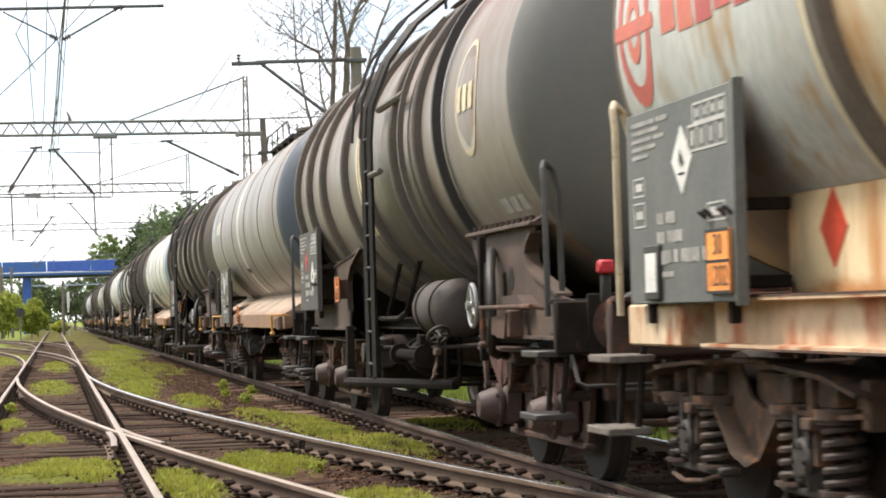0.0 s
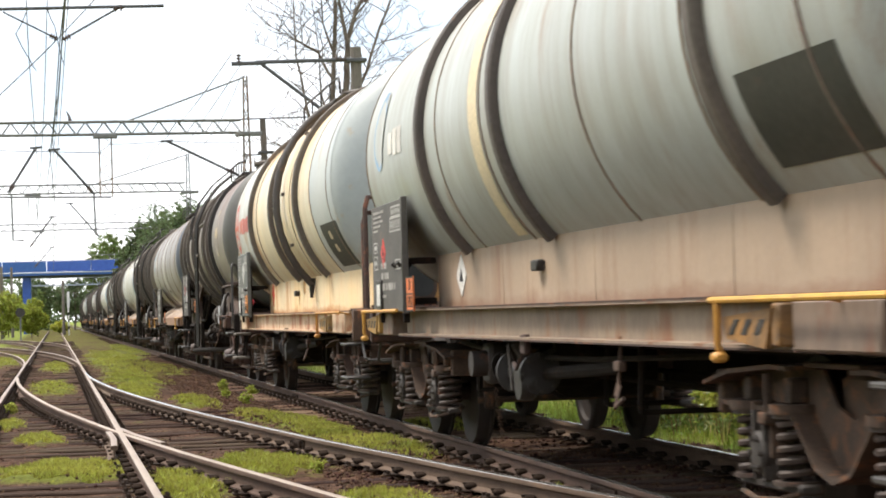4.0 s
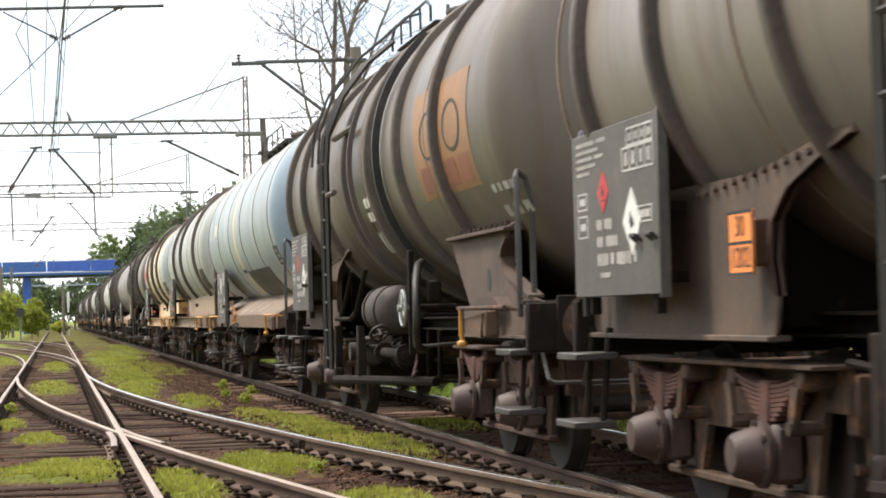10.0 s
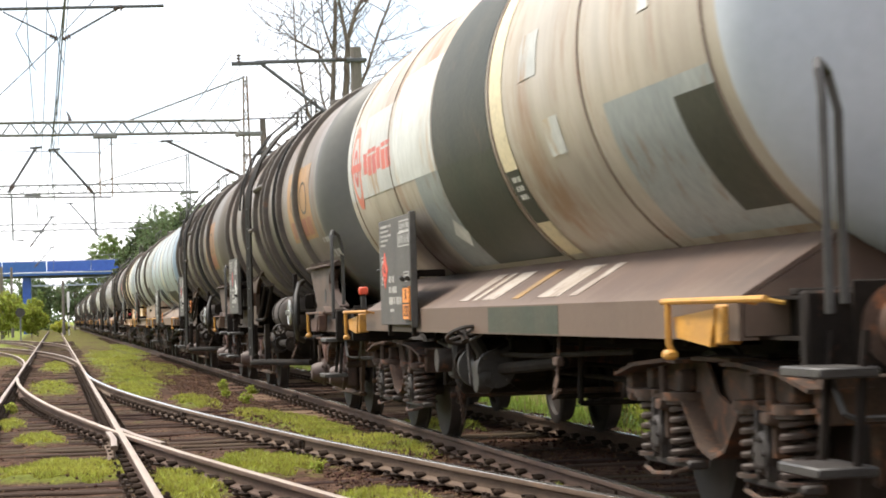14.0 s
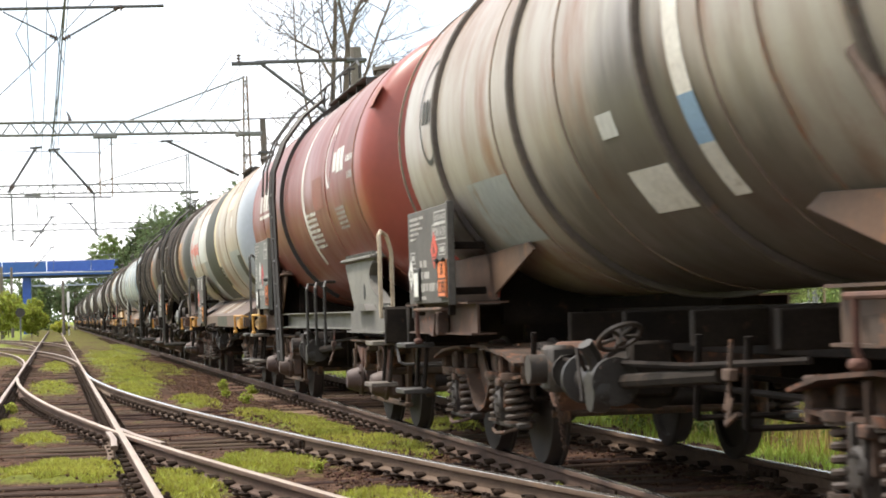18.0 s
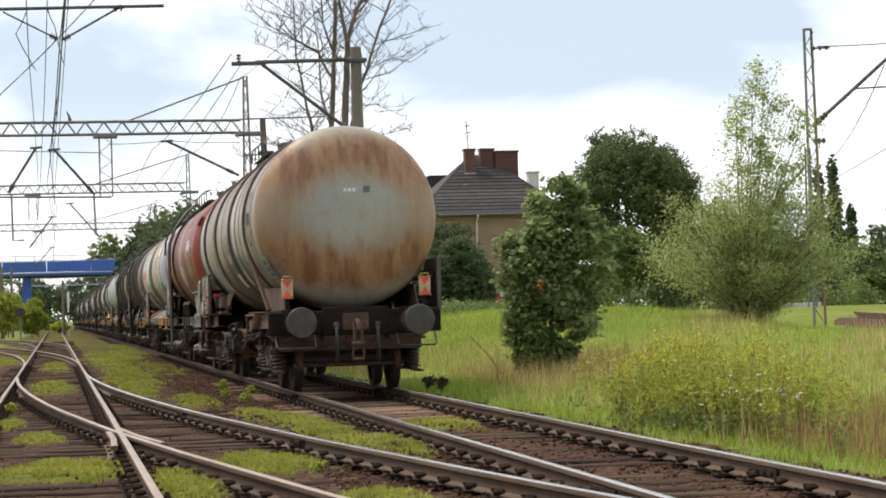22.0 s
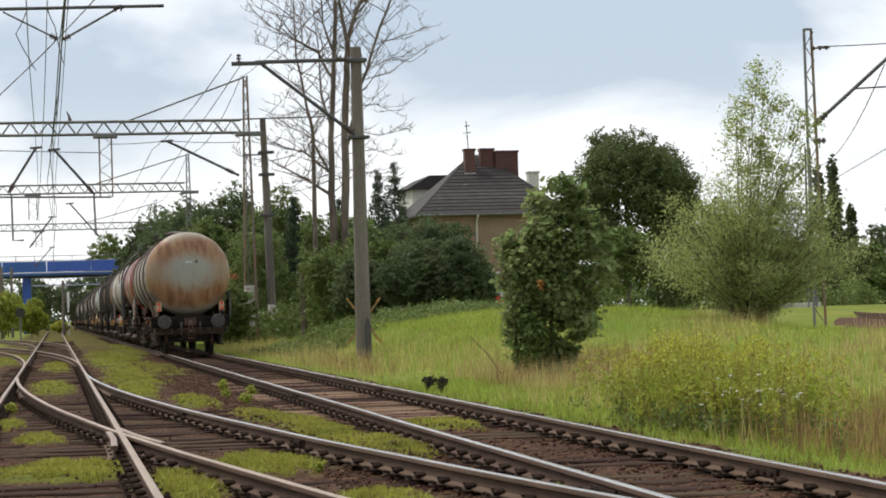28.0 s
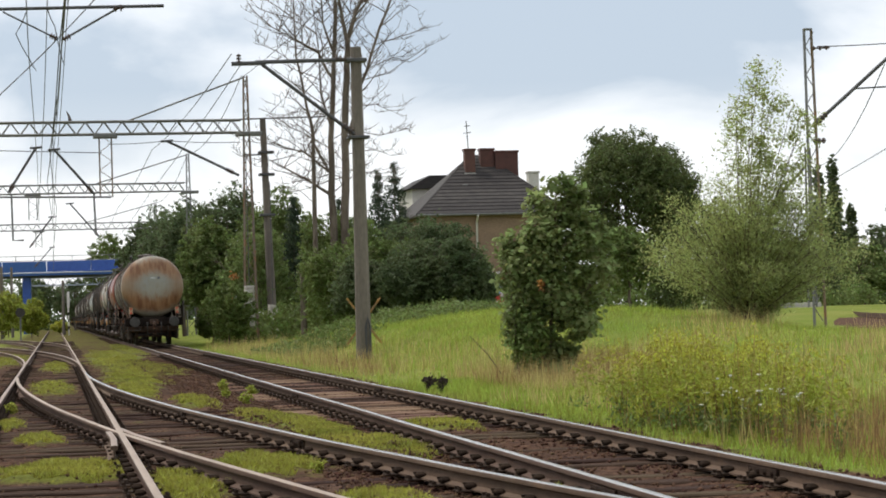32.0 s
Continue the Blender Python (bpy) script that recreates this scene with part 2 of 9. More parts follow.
M["patchgrey"] = worn("grey_repaint", (0.25, 0.27, 0.27), (0.31, 0.32, 0.31), 1.5, 0.5, 0.0, (0.21, 0.155, 0.105), 0.56, stretch=(1, 1, 0.3))
M["patchpale"] = worn("pale_repaint", (0.50, 0.50, 0.47), (0.42, 0.41, 0.38), 1.5, 0.55, 0.0, (0.36, 0.25, 0.15), 0.55, stretch=(1, 1, 0.3))
M["patchblue"] = worn("faded_blue_paint", (0.16, 0.28, 0.42), (0.22, 0.34, 0.46), 3, 0.5, 0.0, (0.30, 0.28, 0.25), 0.66)
M["logored"] = worn("faded_red_paint", (0.55, 0.13, 0.09), (0.47, 0.12, 0.09), 3, 0.55, 0.0, (0.42, 0.26, 0.2), 0.68)
M["logoorange"] = worn("faded_orange_paint", (0.33, 0.17, 0.065), (0.26, 0.15, 0.075), 3, 0.55, 0.0, (0.25, 0.17, 0.10), 0.62)
M["logobrown"] = worn("worn_red_brown_paint", (0.24, 0.072, 0.045), (0.20, 0.085, 0.058), 3, 0.55, 0.0, (0.20, 0.13, 0.09), 0.62)
M["creamsill"] = worn("cream_rust_stained_sill", (0.66, 0.53, 0.36), (0.55, 0.38, 0.23), 1.3, 0.65, 0.0, (0.36, 0.125, 0.042), 0.50, stretch=(1, 1, 0.5))
M["tansill"] = worn("tan_rust_stained_sill", (0.23, 0.165, 0.12), (0.155, 0.108, 0.08), 1.3, 0.7, 0.0, (0.17, 0.075, 0.04), 0.54, stretch=(1, 1, 0.5))
M["hose"] = worn("brown_grey_pipe_paint", (0.085, 0.074, 0.067), (0.06, 0.05, 0.045), 3, 0.5, 0.0, (0.14, 0.08, 0.05), 0.6)

# ---- mesh tools ----
class Shape:
    """Collects corners and faces of one mesh."""

    def __init__(self):
        self.v, self.f = [], []

    def add(self, verts, faces):
        k = len(self.v)
        self.v += [tuple(p) for p in verts]
        self.f += [tuple(i + k for i in q) for q in faces]
        return self

    def box(self, x0, x1, y0, y1, z0, z1, b=0.0):
        """A block, with chamfered edges where b is given."""
        if x0 > x1: x0, x1 = x1, x0
        if y0 > y1: y0, y1 = y1, y0
        if z0 > z1: z0, z1 = z1, z0
        if b <= 0:
            c = [(x, y, z) for x in (x0, x1) for y in (y0, y1) for z in (z0, z1)]
            return self.add(c, [(0, 1, 3, 2), (4, 6, 7, 5), (0, 4, 5, 1), (2, 3, 7, 6), (0, 2, 6, 4), (1, 5, 7, 3)])
        b = min(b, 0.45 * (x1 - x0), 0.45 * (y1 - y0), 0.45 * (z1 - z0))
        v, ix = [], {}
        for i, (x, sx) in enumerate(((x0, 1), (x1, -1))):
            for j, (y, sy) in enumerate(((y0, 1), (y1, -1))):
                for k, (z, sz) in enumerate(((z0, 1), (z1, -1))):
                    for a, p in enumerate(((x, y + sy * b, z + sz * b), (x + sx * b, y, z + sz * b), (x + sx * b, y + sy * b, z))):
                        ix[i, j, k, a] = len(v)
                        v.append(p)
        f = []
        for s in (0, 1):
            f.append([ix[s, j, k, 0] for j, k in ((0, 0), (0, 1), (1, 1), (1, 0))][::1 if s == 0 else -1])
            f.append([ix[i, s, k, 1] for i, k in ((0, 0), (1, 0), (1, 1), (0, 1))][::1 if s == 0 else -1])
            f.append([ix[i, j, s, 2] for i, j in ((0, 0), (0, 1), (1, 1), (1, 0))][::1 if s == 0 else -1])
        for s in (0, 1):
            for u in (0, 1):
                f.append([ix[s, u, 0, 0], ix[s, u, 1, 0], ix[s, u, 1, 1], ix[s, u, 0, 1]][::1 if s == u else -1])
                f.append([ix[s, 0, u, 0], ix[s, 1, u, 0], ix[s, 1, u, 2], ix[s, 0, u, 2]][::-1 if s == u else 1])
                f.append([ix[0, s, u, 1], ix[1, s, u, 1], ix[1, s, u, 2], ix[0, s, u, 2]][::1 if s == u else -1])
        for i in (0, 1):
            for j in (0, 1):
                for k in (0, 1):
                    f.append([ix[i, j, k, a] for a in (0, 1, 2)][::1 if (i + j + k) % 2 == 0 else -1])
        return self.add(v, f)

    def tube(self, path, r, seg=8, r1=None, closed=False):
        """A round bar along a path; r1: its radius at the far end."""
        pts = [Vector(p) for p in path]
        n = len(pts)
        rings, up = [], None
        for i, p in enumerate(pts):
            if closed:
                d = (pts[(i + 1) % n] - pts[i - 1]).normalized()
            else:
                d = (pts[min(i + 1, n - 1)] - pts[max(i - 1, 0)]).normalized()
            if up is None:
                up = Vector((0, 0, 1)) if abs(d.z) < 0.9 else Vector((1, 0, 0))
            s = d.cross(up).normalized()
            up = s.cross(d).normalized()
            rr = r if r1 is None else r + (r1 - r) * i / max(1, n - 1)
            rings.append([p + (s * math.cos(a) + up * math.sin(a)) * rr for a in (2 * math.pi * k / seg for k in range(seg))])
        v = [q for ring in rings for q in ring]
        f = []
        for i in range(n if closed else n - 1):
            a, b = i * seg, ((i + 1) % n) * seg
            f += [(a + k, a + (k + 1) % seg, b + (k + 1) % seg, b + k) for k in range(seg)]
        if not closed:
            f += [tuple(range(seg))[::-1], tuple((n - 1) * seg + k for k in range(seg))]
        return self.add(v, f)

    def rod(self, a, b, r, seg=8, r1=None):
        return self.tube([a, b], r, seg, r1)

    def prism(self, outline, axis, a, b):
        """A flat outline (pairs of the two other coordinates, in order) given thickness from a to b."""
        def at(p, w):
            return (w, *p) if axis == "x" else (p[0], w, p[1]) if axis == "y" else (*p, w)
        n = len(outline)
        v = [at(p, a) for p in outline] + [at(p, b) for p in outline]
        f = [tuple(range(n)), tuple(range(2 * n - 1, n - 1, -1))]
        f += [(i, n + i, n + (i + 1) % n, (i + 1) % n) for i in range(n)]
        return self.add(v, f)

    def turn(self, profile, seg=48, centre=(0, 0, 0), axis="y", a0=0.0, a1=360.0, shut=False):
        """Turns a profile of (along, radius) round an axis; angles from the top towards -x."""
        full = a1 - a0 >= 359.9
        m = seg if full else seg + 1
        v = []
        for k in range(m):
            t = radians(a0 + (a1 - a0) * k / seg)
            for y, r in profile:
                if axis == "y":
                    v.append((centre[0] - r * math.sin(t), centre[1] + y, centre[2] + r * math.cos(t)))
                elif axis == "x":
                    v.append((centre[0] + y, centre[1] + r * math.sin(t), centre[2] + r * math.cos(t)))
                else:
                    v.append((centre[0] + r * math.sin(t), centre[1] + r * math.cos(t), centre[2] + y))
        n = len(profile)
        f = []
        for k in range(seg):
            i, j = k * n, ((k + 1) % m) * n
            f += [(i + q, i + (q + 1) % n, j + (q + 1) % n, j + q) for q in range(n if shut else n - 1)]
        return self.add(v, f)

    def coil(self, x, y, z0, z1, r, wire, turns, seg=6, step=10):
        path = [(x + r * math.cos(2 * math.pi * i / step), y + r * math.sin(2 * math.pi * i / step), z0 + (z1 - z0) * i / (turns * step)) for i in range(turns * step + 1)]
        return self.tube(path, wire, seg)

    def mesh(self, name, smooth=True):
        me = bpy.data.meshes.new(name)
        me.from_pydata(self.v, [], self.f)
        bm = bmesh.new()
        bm.from_mesh(me)
        bmesh.ops.recalc_face_normals(bm, faces=bm.faces)
        bm.to_mesh(me)
        bm.free()
        if smooth:
            me.shade_smooth()
            me.set_sharp_from_angle(angle=radians(38))
        return me


def raw_mesh(name, verts, faces, smooth=False):
    """A mesh from arrays, for the large loose ones."""
    me = bpy.data.meshes.new(name)
    verts, faces = np.asarray(verts, np.float32), np.asarray(faces, np.int32)
    me.vertices.add(len(verts))
    me.vertices.foreach_set("co", verts.ravel())
    k = faces.shape[1]
    me.loops.add(faces.size)
    me.loops.foreach_set("vertex_index", faces.ravel())
    me.polygons.add(len(faces))
    me.polygons.foreach_set("loop_start", np.arange(0, faces.size, k, dtype=np.int32))
    me.update(calc_edges=True)
    if smooth:
        me.shade_smooth()
    return me


def put(name, data, material, parent=None, at=None, label=""):
    """Links a mesh (or a Shape) as one object."""
    me = data.mesh(name) if isinstance(data, Shape) else data
    if material is not None and not me.materials:
        me.materials.append(material)
    ob = new(name, me)
    if parent is not None:
        ob.parent = parent
    if at is not None:
        ob.matrix_basis = at
    if label:
        ob["label"] = label
    return ob


def part(name, shape, material, parent, label="", at=None):
    return put(name, shape, M[material] if isinstance(material, str) else material, parent, at, label)


def writing(text, height, m, material, parent, name="lettering"):
    """Readable characters as a thin mesh, at the pose m."""
    cu = bpy.data.curves.new("letters", "FONT")
    cu.body, cu.size, cu.extrude, cu.align_x, cu.align_y = text, height, 0.001, "CENTER", "CENTER"
    cu.resolution_u = 3
    tmp = bpy.data.objects.new("letters", cu)
    scene.collection.objects.link(tmp)
    me = bpy.data.meshes.new_from_object(tmp.evaluated_get(bpy.context.evaluated_depsgraph_get()))
    bpy.data.objects.remove(tmp)
    return put(name, me, M[material], parent, m)


def empty(name, label, category, group="", at=None):
    ob = new(name)
    ob.empty_display_size = 0.2
    if at is not None:
        ob.matrix_basis = at
    return tagged(ob, label, category, group)

# ---- ground ----
TRACK_X = 4.414          # centre of the train's track
YARD_X = -0.10           # centre of the yard track with the points
GAUGE = 0.7525           # half the distance of the rail heads
NOISE = noise


def ease(a, b, x):
    t = min(1.0, max(0.0, (x - a) / (b - a)))
    return t * t * (3 - 2 * t)


# moss cushions on the bed of the tracks: centre, half width, half length, blades
MOSS = [(2.0, 74, 1.15, 26, 7000), (1.7, 50, 0.7, 10, 5200), (2.6, 60, 0.8, 10, 2600), (1.5, 41, 0.4, 4, 1600), (-0.1, 45, 0.5, 6, 1600), (-0.2, 25, 0.3, 1.2, 900),
        (3.0, 24.6, 0.42, 4.6, 8200), (3.4, 21.5, 0.25, 2.5, 2400), (0.1, 19.6, 0.66, 1.5, 8200), (1.0, 17.4, 0.40, 2.0, 5000), (1.9, 19.6, 0.52, 1.7, 6500), (2.2, 35, 0.35, 3.2, 2200),
        (0.0, 66, 0.5, 8, 1800), (-1.7, 80, 0.8, 16, 2600), (-1.65, 32, 0.45, 9, 2400), (-0.62, 29, 0.22, 1.5, 700), (2.7, 29, 0.30, 2.6, 2000), (3.2, 100, 0.8, 22, 1500), (4.5, 25.2, 0.42, 1.5, 1300), (2.3, 15.2, 0.4, 1.2, 2200)]


def height(x, y):
    """Level bed of the tracks with moss cushions, a grass bank on the far side with a mound on it, uneven soil."""
    z = -0.196
    z += 1.0 * ease(6.4, 18.0, x) - (0.45 * ease(13.0, 18.0, x) + 0.12 * ease(18.0, 22.0, x)) * (1 - ease(60.0, 82.0, y))
    z += 0.65 * ease(8.3, 10.6, x) * (1 - ease(13.0, 19.0, x)) * ease(40.0, 52.0, y) * (1 - ease(74.0, 95.0, y))
    z += 0.5 * ease(-8.0, -20.0, x) - 0.009 * ease(5.9, 6.4, x)
    rough = 0.06 * NOISE.noise((x * 0.5, y * 0.35, 0.0)) + 0.14 * NOISE.noise((x * 0.13, y * 0.1, 3.0))
    z += rough * ease(6.4, 9.0, x) + rough * ease(-3.0, -6.0, x)
    z += 0.022 * NOISE.noise((x * 2.1, y * 1.3, 7.0)) + 0.012 * NOISE.noise((x * 5.1, y * 3.3, 2.0))
    if -3.2 < x < 6.0 and 12 < y < 130:
        lift = 0.0
        for mx, my, rx, ry, n in MOSS:
            q = ((x - mx) / rx) ** 2 + ((y - my) / ry) ** 2
            if q < 1.4:
                lift = max(lift, 1 - ease(0.1, 1.35, q + 0.9 * NOISE.noise((x * 1.9, y * 1.1, 1.0))))
        z += 0.060 * lift
    return z


def ground_cover():
    n = Nodes("ground_soil_and_moss")
    soil = n.mix(n.span(n.noise(1.2, 6), 0.35, 0.65), (0.085, 0.045, 0.028), (0.045, 0.026, 0.017))
    grain = n.math("ADD", n.noise(30, 4, rough=0.7), n.math("MULTIPLY", n.noise(7, 4, rough=0.65, shift=6), 1.0))
    soil = n.mix(n.span(grain, 1.04, 1.22), soil, (0.145, 0.085, 0.058))
    soil = n.mix(n.span(grain, 0.96, 0.78), soil, (0.020, 0.013, 0.010))
    moss = n.mix(n.span(n.noise(3, 5, shift=2), 0.3, 0.7), (0.105, 0.12, 0.018), (0.20, 0.205, 0.03))
    moss = n.mix(n.span(n.noise(30, 3, shift=4), 0.35, 0.65), moss, (0.06, 0.065, 0.017))
    turf = n.mix(n.span(n.noise(0.5, 5, shift=1), 0.35, 0.65), (0.12, 0.165, 0.026), (0.19, 0.20, 0.05))
    x = n.axis(0)
    wild = n.math("MULTIPLY", n.math("SUBTRACT", n.noise(2.2, 6, (1, 0.6, 1), 0.65, shift=11), 0.5), 0.15)
    mask = n.span(n.math("ADD", n.axis(2), wild), -0.176, -0.150)
    green = n.math("MULTIPLY", n.span(n.axis(1), 85, 125), n.span(n.noise(0.8, 5, shift=21), 0.38, 0.55))
    col = n.mix(n.math("MAXIMUM", mask, n.math("MULTIPLY", green, 0.8)), soil, moss)
    wob = n.math("ADD", x, n.span(n.noise(1.5, 4, shift=5), 0.2, 0.8, -0.5, 0.5))
    col = n.mix(n.span(wob, 6.05, 6.35), col, turf)
    col = n.mix(n.span(n.math("MULTIPLY", wob, -1.0), 2.6, 3.2), col, turf)
    return n.finish(col, 0.95, 0, grain, 0.05, 0.06)


def build_ground():
    xs = np.concatenate([[-2500, -900, -300, -120, -60, -35], np.arange(-24, -4, 1.0), np.arange(-4, 10, 0.18), np.arange(10, 34, 0.6), [36, 45, 70, 130, 320, 900, 2500]])
    ys = np.concatenate([[-2500, -600, -120, -40, -10, 0], np.arange(4, 60, 0.3), np.arange(60, 150, 1.2), np.arange(150, 320, 10), [340, 400, 520, 800, 1500, 3000]])
    v = [(x, y, height(float(x), float(y))) for y in ys for x in xs]
    nx = len(xs)
    f = [(j * nx + i, j * nx + i + 1, (j + 1) * nx + i + 1, (j + 1) * nx + i) for j in range(len(ys) - 1) for i in range(nx - 1)]
    ob = put("ground", raw_mesh("ground", v, f, True), ground_cover())
    tagged(ob, "brown soil with moss patches and a rising grass bank", "ground", kind="structure")


build_ground()

# ---- tracks ----
M["railside"] = worn("rusty_rail_side", (0.075, 0.048, 0.035), (0.115, 0.076, 0.056), 2.5, 0.8, 0.0, (0.15, 0.085, 0.05), 0.6, stretch=(1, 0.4, 1), spec=0.15)
M["railhead"] = worn("worn_rail_head", (0.40, 0.365, 0.335), (0.50, 0.465, 0.43), 3, 0.27, 0.9, (0.24, 0.16, 0.11), 0.66, stretch=(1, 0.2, 1))
M["dullhead"] = worn("dull_rail_head", (0.29, 0.22, 0.175), (0.21, 0.155, 0.12), 3, 0.55, 0.0, (0.19, 0.11, 0.07), 0.58, stretch=(1, 0.2, 1))
M["sleeper"] = worn("weathered_sleeper_wood", (0.036, 0.023, 0.017), (0.066, 0.042, 0.031), 2.0, 0.95, 0.0, (0.105, 0.072, 0.054), 0.6, bump=0.012, stretch=(0.6, 9, 6), vary=0.5, spec=0.08)
M["greysleeper"] = worn("pale_sleeper_wood", (0.17, 0.105, 0.07), (0.23, 0.15, 0.105), 2.0, 0.9, 0.0, (0.08, 0.055, 0.045), 0.6, bump=0.012, stretch=(0.6, 9, 6), vary=0.3, spec=0.1)
M["fastening"] = worn("rusty_fastening", (0.022, 0.014, 0.010), (0.042, 0.027, 0.019), 6, 0.9, spec=0.12)
M["stone"] = worn("brown_ballast_stone", (0.095, 0.050, 0.033), (0.055, 0.031, 0.021), 9, 0.95, island=True, vary=0.5, spec=0.08)

HEAD = [(-0.031, -0.005), (-0.026, -0.001), (-0.016, 0.0), (0.016, 0.0), (0.026, -0.001), (0.031, -0.005)]
FOOT = [(0.009, -0.050), (0.009, -0.118), (0.066, -0.136), (0.066, -0.149), (-0.066, -0.149), (-0.066, -0.136), (-0.009, -0.118), (-0.009, -0.050), (-0.034, -0.038)]


def sweep_rail(path):
    """Head and lower body of one rail along a path of (x, y)."""
    head, body = Shape(), Shape()
    top, low = HEAD, [HEAD[-1], (0.036, -0.014), (0.034, -0.038)] + FOOT + [(-0.036, -0.014), HEAD[0]]
    pts = [Vector((x, y, 0)) for x, y in path]
    for shape, outline in ((head, top), (body, low)):
        v, n = [], len(outline)
        for i, p in enumerate(pts):
            d = (pts[min(i + 1, len(pts) - 1)] - pts[max(i - 1, 0)]).normalized()
            s = Vector((d.y, -d.x, 0))
            wave = 0.006 * NOISE.noise((p.x, p.y * 0.25, 1.0))
            v += [p + s * a + Vector((0, 0, b + wave)) for a, b in outline]
        f = [(i * n + k, (i + 1) * n + k, (i + 1) * n + (k + 1) % n, i * n + (k + 1) % n) for i in range(len(pts) - 1) for k in range(n)]
        f += [tuple(range(n))[::-1], tuple((len(pts) - 1) * n + k for k in range(n))]
        shape.add(v, f)
    return head, body


def lay_rail(track, path, material):
    head, body = sweep_rail(path)
    rail = part("rail", body, "railside", track)
    part("rail_head", head, material, rail)
    return rail


def bend(y, tip, k):
    """Sideways offset of a branch that leaves its track at tip."""
    return k * (y - tip) ** 2


def build_track(name, x, y0, y1, label, material, left=True, right=True):
    track = empty(name, label, "railway track")
    tagged(track, kind="structure")
    ys = np.concatenate([np.arange(y0, 4, 8.0), np.arange(4, 60, 2.0), np.arange(60, y1, 8.0), [y1]])
    if left:
        lay_rail(track, [(x - GAUGE, y) for y in ys], material)
    if right:
        lay_rail(track, [(x + GAUGE, y) for y in ys], material)
    return track


train_track = build_track("track_main", TRACK_X, -132.0, 620.0, "straight track with rusty rails and worn wooden sleepers", "railhead")
yard_track = build_track("track_yard", YARD_X, -132.0, 300.0, "yard track with dull rails overgrown by moss", "dullhead")
branch_near = empty("track_branch_near", "curved branch of a set of points, dull brown rails", "railway track")
branch_far = empty("track_branch_far", "curved branch to a yard in the distance", "railway track")
branch_end = empty("track_branch_end", "distant curved branch with mossy sleepers", "railway track")
for b in (branch_near, branch_far, branch_end):
    tagged(b, kind="structure")
BK = 0.0019
near_y = np.arange(4.0, 51.1, 1.5)
lay_rail(branch_near, [(YARD_X + GAUGE + bend(y, 51, BK), y) for y in near_y], "railhead")
lay_rail(branch_near, [(YARD_X - GAUGE + bend(y, 51, BK), y) for y in near_y if y < 49], "dullhead")
far_y = np.arange(58.0, 122.0, 3.0)
lay_rail(branch_far, [(YARD_X + GAUGE - bend(y, 58, 0.00135), y) for y in far_y], "dullhead")
lay_rail(branch_far, [(YARD_X - GAUGE - bend(y, 58, 0.00135), y) for y in far_y], "dullhead")
end_y = np.arange(98.0, 166.0, 4.0)
lay_rail(branch_end, [(YARD_X + GAUGE - bend(y, 98, 0.00135), y) for y in end_y], "dullhead")
lay_rail(branch_end, [(YARD_X - GAUGE - bend(y, 98, 0.00135), y) for y in end_y], "dullhead")


def sleeper_mesh(name, length, seed):
    rnd = random.Random(seed)
    s = Shape()
    n = 6
    v = []
    for i in range(n + 1):
        x = -length / 2 + length * i / n
        w, t = 0.115 + rnd.uniform(-0.008, 0.008), rnd.uniform(-0.012, 0.0)
        v += [(x, -w, -0.16), (x, -w, -0.012 + t), (x, -w + 0.014, t), (x, w - 0.014, t + rnd.uniform(-0.006, 0.006)), (x, w, -0.012 + t), (x, w, -0.16)]
    f = [(i * 6 + k, (i + 1) * 6 + k, (i + 1) * 6 + (k + 1) % 6, i * 6 + (k + 1) % 6) for i in range(n) for k in range(6)]
    f += [tuple(range(6))[::-1], tuple(n * 6 + k for k in range(6))]
    s.add(v, f)
    me = s.mesh(name, False)
    return me


SLEEPERS = [sleeper_mesh("sleeper", 2.5, k) for k in range(4)]
LONG_SLEEPERS = [sleeper_mesh("long_sleeper", 3.9, 10 + k) for k in range(3)]
for me in SLEEPERS + LONG_SLEEPERS:
    me.materials.append(M["sleeper"])
PALE_SLEEPERS = [me.copy() for me in SLEEPERS]
for me in PALE_SLEEPERS:
    me.materials.clear()
    me.materials.append(M["greysleeper"])


